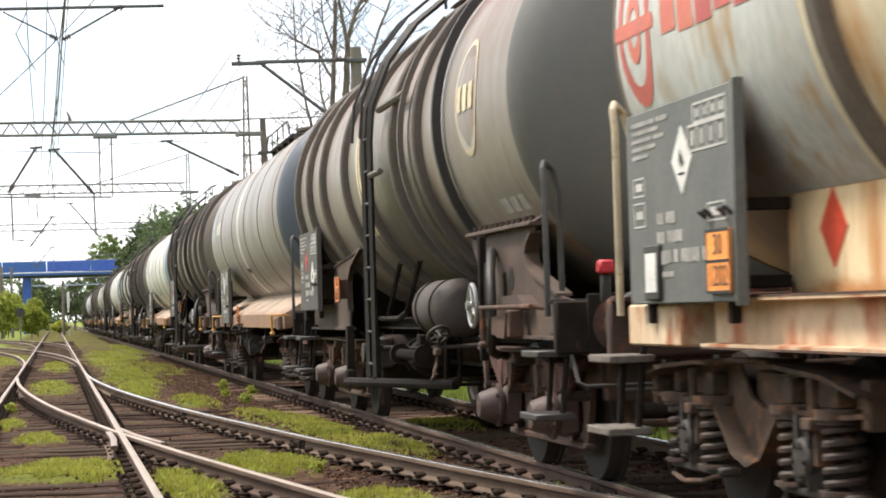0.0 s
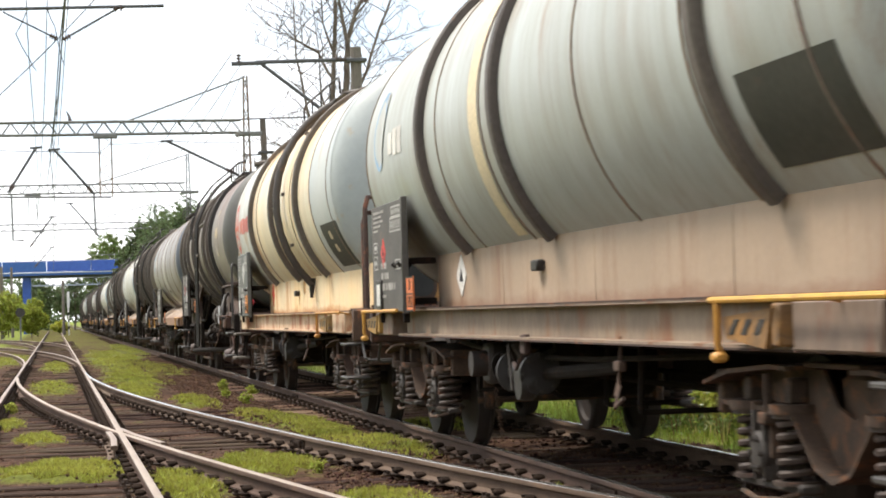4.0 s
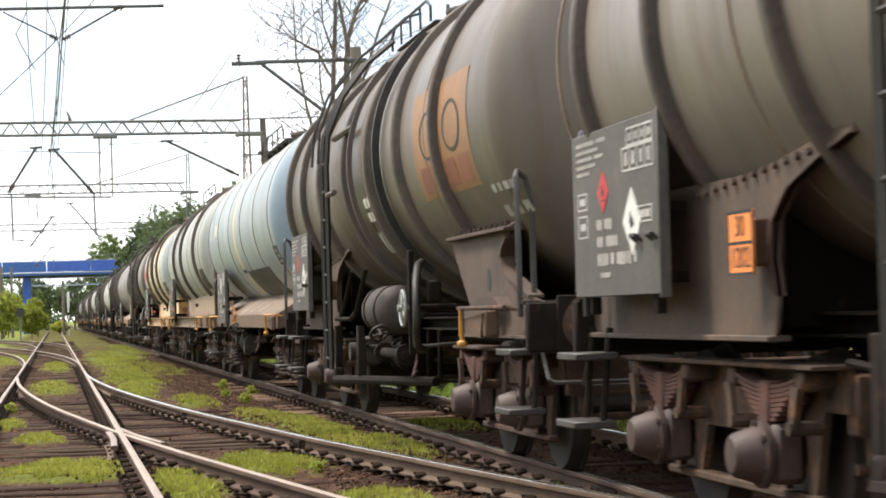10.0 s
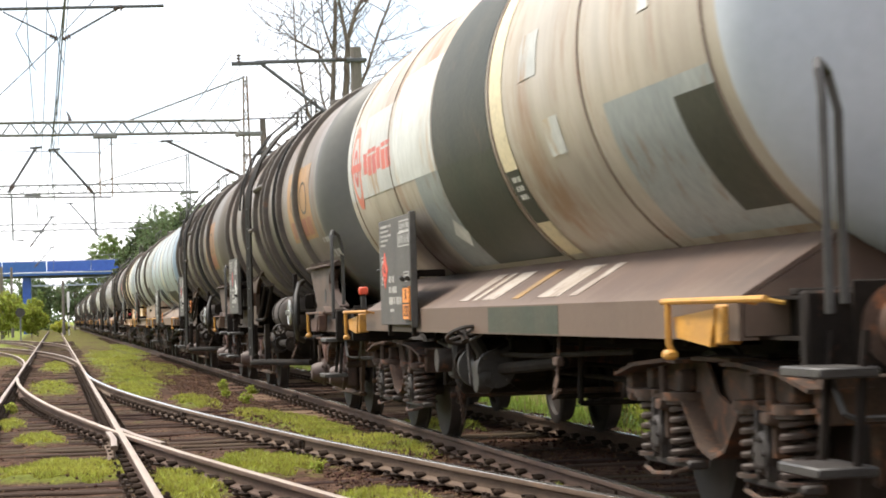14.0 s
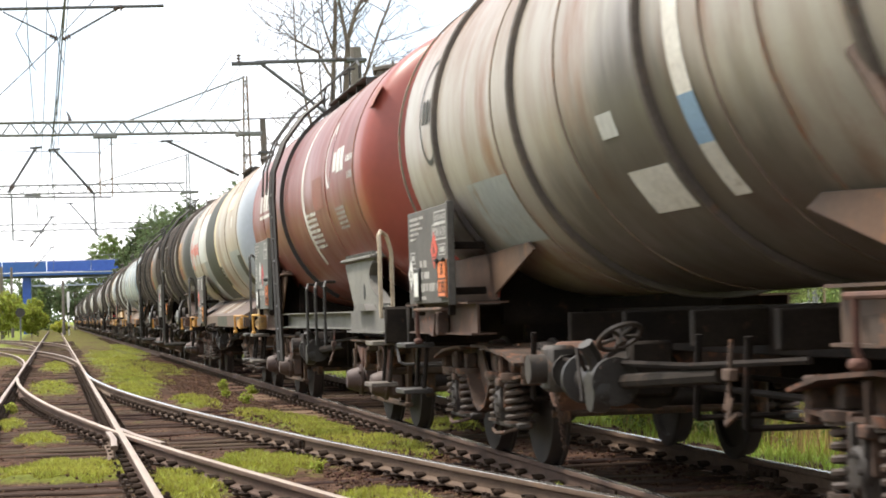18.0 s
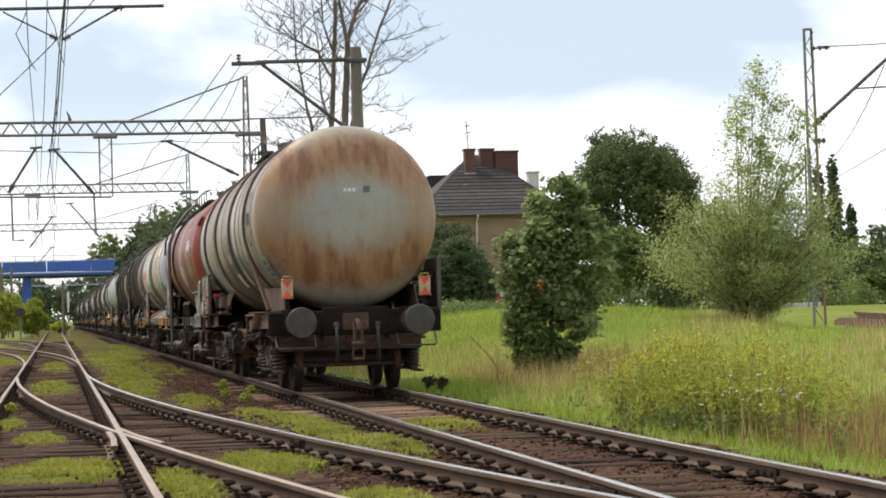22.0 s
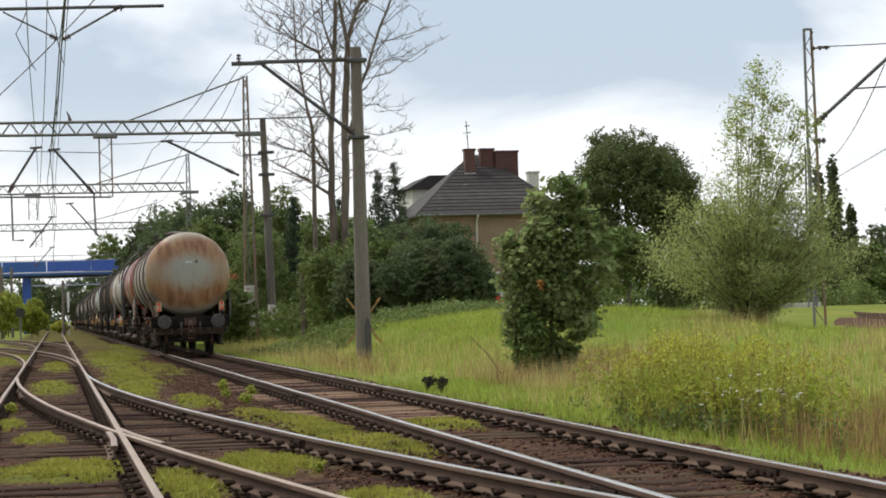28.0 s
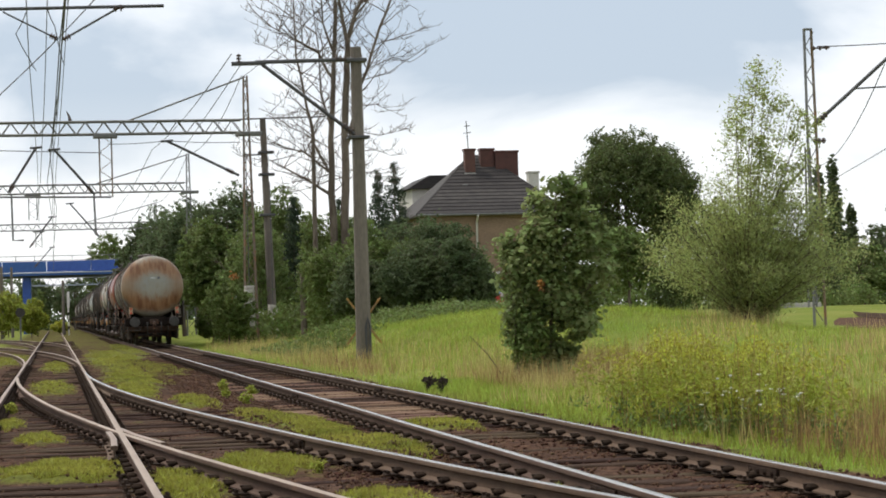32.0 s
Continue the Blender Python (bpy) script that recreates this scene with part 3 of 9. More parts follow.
def lay_sleepers():
    rnd = random.Random(5)
    y = 8.0 - 0.62 * 50
    while y < 170:
        ob = new("sleeper", rnd.choice(PALE_SLEEPERS if 27 < y < 45 and rnd.random() < 0.8 else SLEEPERS))
        ob.parent = train_track
        ob.matrix_basis = pose(TRACK_X + rnd.uniform(-0.05, 0.05), y + rnd.uniform(-0.03, 0.03), -0.168 - 0.045 * rnd.random() ** 2 * (0.3 if 27 < y < 45 else 1.0), rnd.uniform(-1.5, 1.5), rnd.uniform(-0.5, 0.5), rnd.uniform(-1.6, 1.6))
        y += 0.62
    y = 10.0 - 0.62 * 50
    while y < 150:
        wide = 22.0 < y < 34
        ob = new("sleeper", rnd.choice(LONG_SLEEPERS if wide else SLEEPERS))
        ob.parent = yard_track
        shift = 0.55 if wide else 0.0
        ob.matrix_basis = pose(YARD_X + shift + rnd.uniform(-0.06, 0.06), y + rnd.uniform(-0.03, 0.03), -0.170 - 0.050 * rnd.random() ** 2 * (0.4 if wide or y < 19 else 1.0), rnd.uniform(-1.5, 1.5), rnd.uniform(-0.6, 0.6), rnd.uniform(-2.0, 2.0))
        y += 0.62
    y = 10.0
    while y < 22.0:
        x = YARD_X + bend(y, 51, BK)
        ob = new("sleeper", rnd.choice(SLEEPERS))
        ob.parent = branch_near
        ob.matrix_basis = pose(x, y + rnd.uniform(-0.03, 0.03), -0.180 - 0.05 * rnd.random(), rnd.uniform(-1.5, 1.5), rnd.uniform(-0.6, 0.6), 4 + rnd.uniform(-2.0, 2.0))
        y += 0.62


def lay_fastenings():
    """Base plates with clips and screw heads on both sides of the rails."""
    def chair():
        s = Shape()
        s.box(-0.17, 0.17, -0.08, 0.08, -0.158, -0.142, 0.006)
        for q in (-1, 1):
            s.box(q * 0.012, q * 0.10, -0.05, 0.05, -0.142, -0.088, 0.02)
            s.rod((q * 0.095, 0, -0.104), (q * 0.095, 0, -0.088), 0.018, 6)
            s.rod((q * 0.145, 0.055, -0.142), (q * 0.145, 0.055, -0.118), 0.018, 6)
            s.rod((q * 0.145, -0.055, -0.142), (q * 0.145, -0.055, -0.118), 0.018, 6)
        return s
    one = chair()
    base, faces = np.array(one.v), one.f
    for track, places in ((train_track, [(TRACK_X + q * GAUGE, 8 + 0.62 * i) for q in (-1, 1) for i in range(110)]),
                          (yard_track, [(YARD_X + q * GAUGE, 10 + 0.62 * i) for q in (-1, 1) for i in range(90)]),
                          (branch_near, [(YARD_X + q * GAUGE + bend(10 + 0.62 * i, 51, BK), 10 + 0.62 * i) for q in (-1, 1) for i in range(45)])):
        s = Shape()
        for x, y in places:
            s.add(base + np.array((x, y, 0)), faces)
        ob = put("fastenings", s.mesh("fastenings", False), M["fastening"], track)
        tagged(ob, kind="stuff")


def lay_points():
    """Crossing nose, check rails and joint bars of the near points."""
    y0 = 22.9
    x0 = YARD_X + GAUGE
    for name, path in (("wing_rail", [(x0 - 0.115, y0 + 0.3), (x0 - 0.10, y0 - 1.0), (x0 - 0.13, y0 - 2.4)]),
                       ("wing_rail", [(x0 + 0.02, y0 + 0.9), (x0 + 0.14, y0 - 0.6), (x0 + 0.34, y0 - 2.2)])):
        head, body = sweep_rail(path)
        ob = part(name, body, "railside", branch_near)
        part("rail_head", head, "dullhead", ob)
    head, body = sweep_rail([(YARD_X - GAUGE + 0.11, 20.0), (YARD_X - GAUGE + 0.075, 21.0), (YARD_X - GAUGE + 0.075, 25.0), (YARD_X - GAUGE + 0.11, 26.0)])
    ob = part("check_rail", body, "railside", yard_track)
    part("rail_head", head, "dullhead", ob)
    for track, x, y in ((train_track, TRACK_X + GAUGE, 34.6), (train_track, TRACK_X - GAUGE, 33.2), (train_track, TRACK_X + GAUGE, 15.3), (branch_near, YARD_X + GAUGE + bend(28.4, 51, BK), 28.4), (branch_near, YARD_X + GAUGE + bend(21.2, 51, BK), 21.2), (train_track, TRACK_X - GAUGE, 14.2)):
        s = Shape()
        for q in (-1, 1):
            s.box(x + q * 0.012, x + q * 0.036, y - 0.32, y + 0.32, -0.115, -0.048, 0.006)
            for k in (-0.24, -0.08, 0.08, 0.24):
                s.rod((x + q * 0.036, y + k, -0.085), (x + q * 0.058, y + k, -0.085), 0.017, 6)
        part("joint_bar", s, "fastening", track)


lay_fastenings()
lay_points()

# ---- the train: tank wagons, the tail one first ----
TANK_R, TANK_Z = 1.40, 2.65
WHEEL_R = 0.46


def dome(r, depth, R=TANK_R):
    return depth * max(0.0, 1 - (r / R) ** 2.6) ** 0.5


def tank_shape(y0, y1, depth=0.46, R=TANK_R):
    rs = [0.0, 0.15, 0.3, 0.45, 0.6, 0.75, 0.88, 0.95, 0.985, 1.0]
    profile = [(y0 + depth - dome(q * R, depth, R), max(q * R, 0.001)) for q in rs]
    profile += [(y0 + depth + (y1 - y0 - 2 * depth) * k / 6, R) for k in range(1, 6)]
    profile += [(y1 - depth + dome(q * R, depth, R), max(q * R, 0.001)) for q in rs[::-1]]
    return Shape().turn(profile, 72, (0, 0, TANK_Z))


def hoop(y, width, out, a0=0.0, a1=360.0, R=TANK_R):
    """A ring round the tank, proud of it by out."""
    p = [(y - width / 2, R - 0.01), (y - width / 2, R + out * 0.8), (y - width / 2 + out * 0.2, R + out), (y + width / 2 - out * 0.2, R + out), (y + width / 2, R + out * 0.8), (y + width / 2, R - 0.01)]
    seg = max(8, int((a1 - a0) / 5))
    s = Shape().turn(p, seg, (0, 0, TANK_Z), a0=a0, a1=a1)
    if a1 - a0 < 359:
        n = len(p)
        s.f += [tuple(range(n))[::-1], tuple(seg * n + k for k in range(n))]
    return s


def sheet(y0, y1, t0, t1, out=0.004, R=TANK_R):
    """A painted field on the tank's flank, from angle t0 to t1 (from the crown towards -x)."""
    n, m = max(2, int(abs(t1 - t0) / 4)), 2
    v = [(-(R + out) * math.sin(radians(t0 + (t1 - t0) * i / n)), y0 + (y1 - y0) * j / m, TANK_Z + (R + out) * math.cos(radians(t0 + (t1 - t0) * i / n))) for i in range(n + 1) for j in range(m + 1)]
    f = [(i * 3 + j, i * 3 + j + 1, i * 3 + j + 4, i * 3 + j + 3) for i in range(n) for j in range(m)]
    return Shape().add(v, f)


def disc_on_flank(y, t, a, b, out=0.005, R=TANK_R, hole=0.0):
    """An oval (half axes a along, b around) on the flank; hole: share left open."""
    n = 28
    v = []
    for k in range(n):
        c, s = math.cos(2 * math.pi * k / n), math.sin(2 * math.pi * k / n)
        for q in (1.0, hole):
            tt = radians(t) + b * q * s / R
            v.append((-(R + out) * math.sin(tt), y + a * q * c, TANK_Z + (R + out) * math.cos(tt)))
    f = [(2 * k, 2 * ((k + 1) % n), 2 * ((k + 1) % n) + 1, 2 * k + 1) for k in range(n)]
    if hole == 0:
        f = [tuple(2 * k for k in range(n))]
    return Shape().add(v, f)


def end_field(x0, x1, z0, z1, y_end, depth=0.46):
    """A small field on the rear dish of the tank."""
    n = 3
    v = []
    for i in range(n + 1):
        for j in range(n + 1):
            x, z = x0 + (x1 - x0) * i / n, z0 + (z1 - z0) * j / n
            v.append((x, y_end + depth - dome(math.hypot(x, z), depth) - 0.004, TANK_Z + z))
    f = [(i * 4 + j, i * 4 + j + 1, i * 4 + j + 5, i * 4 + j + 4) for i in range(n) for j in range(n)]
    return Shape().add(v, f)


# -- wheels and bogies: meshes made once, shared by all wagons --
def wheelset_mesh():
    s = Shape()
    for q in (-1, 1):
        x = q * GAUGE
        outer = [(-0.068, 0.15), (-0.068, 0.40), (-0.066, 0.455), (-0.03, 0.462), (0.035, 0.465), (0.04, 0.49), (0.062, 0.49), (0.07, 0.475), (0.066, 0.40), (0.03, 0.385), (0.012, 0.26), (0.03, 0.17), (0.075, 0.15), (0.075, 0.09)]
        prof = [(-q * a, r) for a, r in outer] + [(q * 0.068, 0.09)]
        s.turn(prof, 36, (x, 0, 0), "x", shut=True)
        for k in range(4):
            t = math.pi * (2 * k + 1) / 4
            s.rod((x + q * 0.06, 0.28 * math.cos(t), 0.28 * math.sin(t)), (x + q * 0.028, 0.28 * math.cos(t), 0.28 * math.sin(t)), 0.035, 6)
    s.rod((-1.02, 0, 0), (1.02, 0, 0), 0.075, 14)
    me = s.mesh("wheelset")
    me.materials.append(M["wheel"])
    return me


def coil_bogie_meshes():
    """Pressed side members with coil springs at the axle boxes."""
    fr = Shape()
    for q in (-1, 1):
        low = [(-1.62, 0.70), (-1.36, 0.68), (-0.52, 0.68), (-0.38, 0.57), (-0.22, 0.44), (0.0, 0.39), (0.22, 0.44), (0.38, 0.57), (0.52, 0.68), (1.36, 0.68), (1.62, 0.70)]
        fr.prism(low + [(1.62, 0.80), (0.6, 0.88), (0.36, 0.86), (0.20, 0.70), (0.0, 0.65), (-0.20, 0.70), (-0.36, 0.86), (-0.6, 0.88), (-1.62, 0.80)], "x", q * 0.98, q * 1.0)
        fr.prism(low + [(y, z - 0.022) for y, z in low[::-1]], "x", q * 0.90, q * 1.11)
        fr.prism([(-1.66, 0.765), (-1.25, 0.83), (-0.62, 0.865), (-0.40, 0.86), (-0.40, 0.88), (-0.62, 0.887), (-1.25, 0.852), (-1.66, 0.785)], "x", q * 0.86, q * 1.17)
        fr.prism([(1.66, 0.765), (1.25, 0.83), (0.62, 0.865), (0.40, 0.86), (0.40, 0.88), (0.62, 0.887), (1.25, 0.852), (1.66, 0.785)], "x", q * 0.86, q * 1.17)
        fr.box(q * 0.90, q * 1.10, -0.34, 0.34, 0.875, 0.90, 0.006)
        for c in (-0.9, 0.9):
            for e in (-0.29, 0.29):
                fr.rod((q * 1.04, c + e, 0.655), (q * 1.04, c + e, 0.70), 0.135, 14)
                fr.box(q * 1.0, q * 1.09, c + e - 0.05, c + e + 0.05, 0.70, 0.82, 0.01)
            for e in (-0.13, 0.13):
                fr.box(q * 1.0, q * 1.12, c + e - 0.02, c + e + 0.02, 0.44, 0.70, 0.006)
            fr.rod((q * 1.13, c - 0.14, 0.60), (q * 1.13, c - 0.14, 0.84), 0.024, 8)
            fr.box(q * 1.08, q * 1.17, c - 0.20, c - 0.08, 0.60, 0.66, 0.01)
            fr.tube([(q * 1.05, c - 0.40, 0.30), (q * 1.17, c - 0.40, 0.27), (q * 1.18, c - 0.1, 0.25), (q * 1.12, c + 0.30, 0.26), (q * 1.05, c + 0.42, 0.30)], 0.014, 6)
    for y in (-1.60, 1.60):
        fr.box(-1.10, 1.10, y - 0.05, y + 0.05, 0.62, 0.84, 0.012)
    fr.box(-0.95, 0.95, -0.26, 0.26, 0.50, 0.84, 0.02)
    fr.rod((0, 0, 0.80), (0, 0, 0.98), 0.24, 20)
    for q in (-0.75, 0.75):
        for y in (-1.45, -0.35, 0.35, 1.45):
            fr.box(q - 0.045, q + 0.045, y - 0.05, y + 0.05, 0.32, 0.62, 0.02)
    for y in (-1.45, -0.35, 0.35, 1.45):
        fr.rod((-0.85, y, 0.40), (0.85, y, 0.40), 0.028, 8)
    bx = Shape()
    bx.box(-0.09, 0.065, -0.11, 0.11, -0.14, 0.17, 0.025)
    bx.turn([(0.0, 0.105), (0.03, 0.105), (0.045, 0.09), (0.05, 0.03), (0.051, 0.001)], 20, (0.065, 0, 0.0), "x")
    for e in (-0.075, 0.075):
        bx.box(0.05, 0.10, e - 0.012, e + 0.012, -0.13, 0.20, 0.005)
    bx.box(-0.07, 0.05, -0.44, 0.44, -0.175, -0.125, 0.012)
    for k in range(6):
        t = math.pi * k / 3
        bx.rod((0.10, 0.075 * math.cos(t), 0.075 * math.sin(t)), (0.128, 0.075 * math.cos(t), 0.075 * math.sin(t)), 0.014, 6)
    sp = Shape()
    sp.coil(0, 0, 0.0, 0.29, 0.090, 0.018, 5)
    sp.coil(0, 0, 0.0, 0.29, 0.048, 0.011, 7, 5, 8)
    sp.rod((0, 0, -0.02), (0, 0, 0.0), 0.12, 16)
    sp.rod((0, 0, 0.29), (0, 0, 0.31), 0.12, 16)
    return fr.mesh("bogie"), bx.mesh("axle_box"), sp.mesh("coil_spring")


def leaf_bogie_meshes():
    """Plate frames with leaf springs over conical axle boxes."""
    fr = Shape()
    for q in (-1, 1):
        xa, xb = q * 0.90, q * 0.94
        fr.prism([(-1.62, 0.86), (-1.62, 0.66), (-1.30, 0.66), (-1.16, 0.26), (-1.06, 0.26), (-1.05, 0.58), (-0.75, 0.58), (-0.74, 0.26), (-0.64, 0.26), (-0.50, 0.52), (0.50, 0.52), (0.64, 0.26), (0.74, 0.26), (0.75, 0.58), (1.05, 0.58), (1.06, 0.26), (1.16, 0.26), (1.30, 0.66), (1.62, 0.66), (1.62, 0.86)], "x", xa, xb)
        fr.box(q * 0.90, q * 1.12, -1.64, 1.64, 0.86, 0.885, 0.006)
        fr.box(q * 0.88, q * 0.97, -1.2, 1.2, 0.22, 0.265, 0.01)
        for c in (-0.9, 0.9):
            for e in (-0.50, 0.50):
                fr.box(q * 0.93, q * 1.10, c + e - 0.05, c + e + 0.05, 0.76, 0.86, 0.015)
                fr.prism([(c + e - 0.05, 0.78), (c + e + 0.05, 0.78), (c + e * 0.86 + 0.03, 0.58), (c + e * 0.86 - 0.03, 0.58)], "x", q * 1.09, q * 1.12)
                fr.rod((q * 0.96, c + e * 0.86, 0.59), (q * 1.13, c + e * 0.86, 0.59), 0.035, 8)
    for y in (-1.6, 0.0, 1.6):
        fr.box(-0.92, 0.92, y - 0.07, y + 0.07, 0.56, 0.84, 0.012)
    fr.rod((0, 0, 0.80), (0, 0, 0.98), 0.24, 20)
    for q in (-0.75, 0.75):
        for y in (-1.45, -0.35, 0.35, 1.45):
            fr.box(q - 0.045, q + 0.045, y - 0.05, y + 0.05, 0.32, 0.62, 0.02)
    for y in (-1.45, -0.35, 0.35, 1.45):
        fr.rod((-0.85, y, 0.40), (0.85, y, 0.40), 0.028, 8)
    bx = Shape()
    bx.box(-0.10, 0.06, -0.15, 0.15, -0.15, 0.14, 0.03)
    bx.turn([(0.0, 0.165), (0.03, 0.165), (0.04, 0.14), (0.15, 0.105), (0.17, 0.085), (0.175, 0.001)], 20, (0.06, 0, -0.01), "x")
    for k in range(6):
        t = math.pi * (k + 0.5) / 3
        bx.rod((0.08, 0.14 * math.cos(t), 0.14 * math.sin(t)), (0.115, 0.14 * math.cos(t), 0.14 * math.sin(t)), 0.018, 6)
    sp = Shape()
    for i in range(8):
        half = 0.46 - 0.048 * i
        v, n = [], 6
        for k in range(n + 1):
            y = -half + 2 * half * k / n
            z = 0.13 - 0.022 * i - 0.05 * (1 - (y / 0.46) ** 2)
            v += [(-0.055, y, z - 0.018), (0.055, y, z - 0.018), (0.055, y, z), (-0.055, y, z)]
        f = [(k * 4 + j, (k + 1) * 4 + j, (k + 1) * 4 + (j + 1) % 4, k * 4 + (j + 1) % 4) for k in range(n) for j in range(4)]
        f += [(3, 2, 1, 0), tuple(n * 4 + j for j in range(4))]
        sp.add(v, f)
    sp.box(-0.07, 0.07, -0.06, 0.06, -0.15, 0.10, 0.012)
    return fr.mesh("bogie"), bx.mesh("axle_box"), sp.mesh("leaf_spring")


WHEELSET = wheelset_mesh()
COIL = coil_bogie_meshes()
LEAF = leaf_bogie_meshes()
for me, key in zip(COIL, ("bogie", "box", "spring")):
    me.materials.append(M[key])
for me, key in zip(LEAF, ("bogie", "redbox", "leafspring")):
    me.materials.append(M[key])
WHEELSETS = []          # (object, place in its bogie) of the wheelsets that are seen to turn


def add_bogie(wagon, y, kind, turning):
    fr, bx, sp = COIL if kind == "coil" else LEAF
    bogie = put("bogie", fr, None, wagon, pose(0, y, 0))
    for a in (-0.9, 0.9):
        ws = put("wheelset", WHEELSET, None, bogie, pose(0, a, WHEEL_R))
        if turning:
            WHEELSETS.append((ws, a))
        for q in (-1, 1):
            turn = 0 if q > 0 else 180
            put("axle_box", bx, None, bogie, pose(q * 1.04, a, 0.46, 0, 0, turn))
            if kind == "coil":
                for e in (-0.29, 0.29):
                    put("coil_spring", sp, None, bogie, pose(q * 1.04, a + e, 0.345))
            else:
                put("leaf_spring", sp, None, bogie, pose(q * 1.03, a, 0.70))
    return bogie


# -- ends of a wagon --
def buffer_meshes():
    house, face = Shape(), Shape()
    house.turn([(0.0, 0.001), (0.0, 0.19), (0.03, 0.19), (0.04, 0.13), (0.36, 0.12), (0.365, 0.105), (0.365, 0.095), (0.58, 0.095)], 24)
    face.turn([(0.575, 0.001), (0.575, 0.19), (0.585, 0.22), (0.60, 0.225), (0.612, 0.215), (0.618, 0.12), (0.62, 0.001)], 36)
    for k in range(4):
        t = math.pi * (k + 0.5) / 2
        face.rod((0.15 * math.cos(t), 0.605, 0.15 * math.sin(t)), (0.15 * math.cos(t), 0.622, 0.15 * math.sin(t)), 0.015, 6)
    a, b = house.mesh("buffer"), face.mesh("buffer_plate")
    a.materials.append(M["rusty"]), b.materials.append(M["bufferface"])
    return a, b


BUFFER, BUFFER_FACE = buffer_meshes()


def coupling_meshes():
    hook, hose = Shape(), Shape()
    hook.tube([(0, 0.0, 1.06), (0, 0.24, 1.06), (0, 0.34, 1.02), (0, 0.36, 0.95), (0, 0.30, 0.90), (0, 0.24, 0.93)], 0.04, 8)
    for q in (-0.055, 0.055):
        hook.tube([(q, 0.20, 1.04), (q, 0.27, 0.90), (q, 0.27, 0.72)], 0.022, 6)
        hook.tube([(q, 0.27, 0.74), (q * 1.6, 0.25, 0.58), (q * 1.2, 0.22, 0.50)], 0.020, 6)
    hook.rod((-0.10, 0.27, 0.73), (0.10, 0.27, 0.73), 0.035, 8)
    hook.rod((-0.09, 0.22, 0.50), (0.09, 0.22, 0.50), 0.026, 8)
    hook.box(-0.20, 0.20, -0.01, 0.03, 0.93, 1.19, 0.01)
    hose.tube([(0, 0.0, 0.98), (0, 0.12, 1.0), (0.01, 0.20, 0.90), (0.015, 0.21, 0.70), (0.005, 0.16, 0.52), (0, 0.10, 0.47)], 0.028, 8)
    hose.box(-0.045, 0.045, 0.06, 0.15, 0.94, 1.05, 0.02)
    a, b = hook.mesh("coupling"), hose.mesh("brake_hose")
    a.materials.append(M["rusty"]), b.materials.append(M["black"])
    return a, b


COUPLING, HOSES = coupling_meshes()


def add_end(w, y, d, paint="grime"):
    """Headstock, buffers and coupling at the end y; d: -1 at the rear, 1 at the front."""
    s = Shape()
    s.box(-1.30, 1.30, y - 0.05, y + 0.05, 0.88, 1.22, 0.015)
    s.box(-0.50, 0.50, y + d * 0.05, y + d * 0.075, 0.86, 1.28, 0.01)
    s.box(-1.30, 1.30, y - d * 0.16, y - d * 0.05, 1.20, 1.23, 0.006)
    for q in (-1, 1):
        s.box(q * 0.66, q * 1.10, y + d * 0.05, y + d * 0.07, 0.86, 1.26, 0.008)
        part("gusset", Shape().prism([(y, 0.88), (y, 0.78), (y - d * 0.5, 0.88)], "x", q * 0.48, q * 0.52), "grime", w)
    part("headstock", s, paint, w)
    turn = pose(0, y + d * 0.05, 0) if d > 0 else pose(0, y - 0.05, 0, 0, 0, 180)
    for q in (-1, 1):
        buf = put("buffer", BUFFER, None, w, pose(q * 0.875, y + d * 0.05, 1.06, 0, 0, 0 if d > 0 else 180))
        put("buffer_plate", BUFFER_FACE, None, buf)
    put("coupling", COUPLING, None, w, turn)
    for q in (-0.32, 0.30):
        put("brake_hose", HOSES, None, w, turn @ pose(q, 0, 0))
    for q in (-1, 1):
        h = Shape()
        h.tube([(q * 0.62, y + d * 0.02, 0.88), (q * 0.62, y + d * 0.20, 0.70), (q * 0.66, y + d * 0.22, 0.68), (q * 1.16, y + d * 0.22, 0.68), (q * 1.20, y + d * 0.2, 0.70), (q * 1.20, y + d * 0.02, 0.88)], 0.014, 6)
        part("shunter_rail", h, "railgrey", w)


def add_rail_handle(w, y0, y1, material, bracket="oldyellow", drop="yellow"):
    """The bright grab bar along the frame's corner, on its bracket."""
    s = Shape()
    s.rod((-1.40, y0, 1.19), (-1.40, y1, 1.19), 0.016, 8)
    bar = part("grab_rail", s, material, w, "painted grab rail")
    if drop:
        s = Shape()
        s.tube([(-1.40, y1 - 0.10, 1.19), (-1.40, y1 - 0.10, 0.98), (-1.38, y1 - 0.10, 0.93)], 0.018, 8)
        s.box(-1.43, -1.36, y1 - 0.14, y1 - 0.06, 0.90, 0.95, 0.015)
        part("rail_foot", s, drop, bar, "yellow painted bracket")
    b = Shape()
    ya = max(y0, y1 - 0.78)
    b.prism([(ya, 1.15), (y1 - 0.08, 1.11), (y1 - 0.14, 1.01), (ya + 0.10, 0.97)], "x", -1.37, -1.335)
    b.box(-1.36, -1.26, ya - 0.06, ya + 0.04, 0.98, 1.17, 0.01)
    part("rail_bracket", b, bracket, w)
    for y in (y0 + 0.05, (y0 + ya) / 2):
        part("rail_stud", Shape().rod((-1.40, y, 1.19), (-1.30, y, 1.17), 0.012, 6), material, bar)
    if bracket == "oldyellow":
        for i in range(3):
            a = ya + 0.08 + 0.18 * i
            part("warning_stripe", Shape().prism([(a, 1.10), (a + 0.08, 1.10), (a + 0.17, 1.03), (a + 0.09, 1.03)], "x", -1.373, -1.370), "black", w)


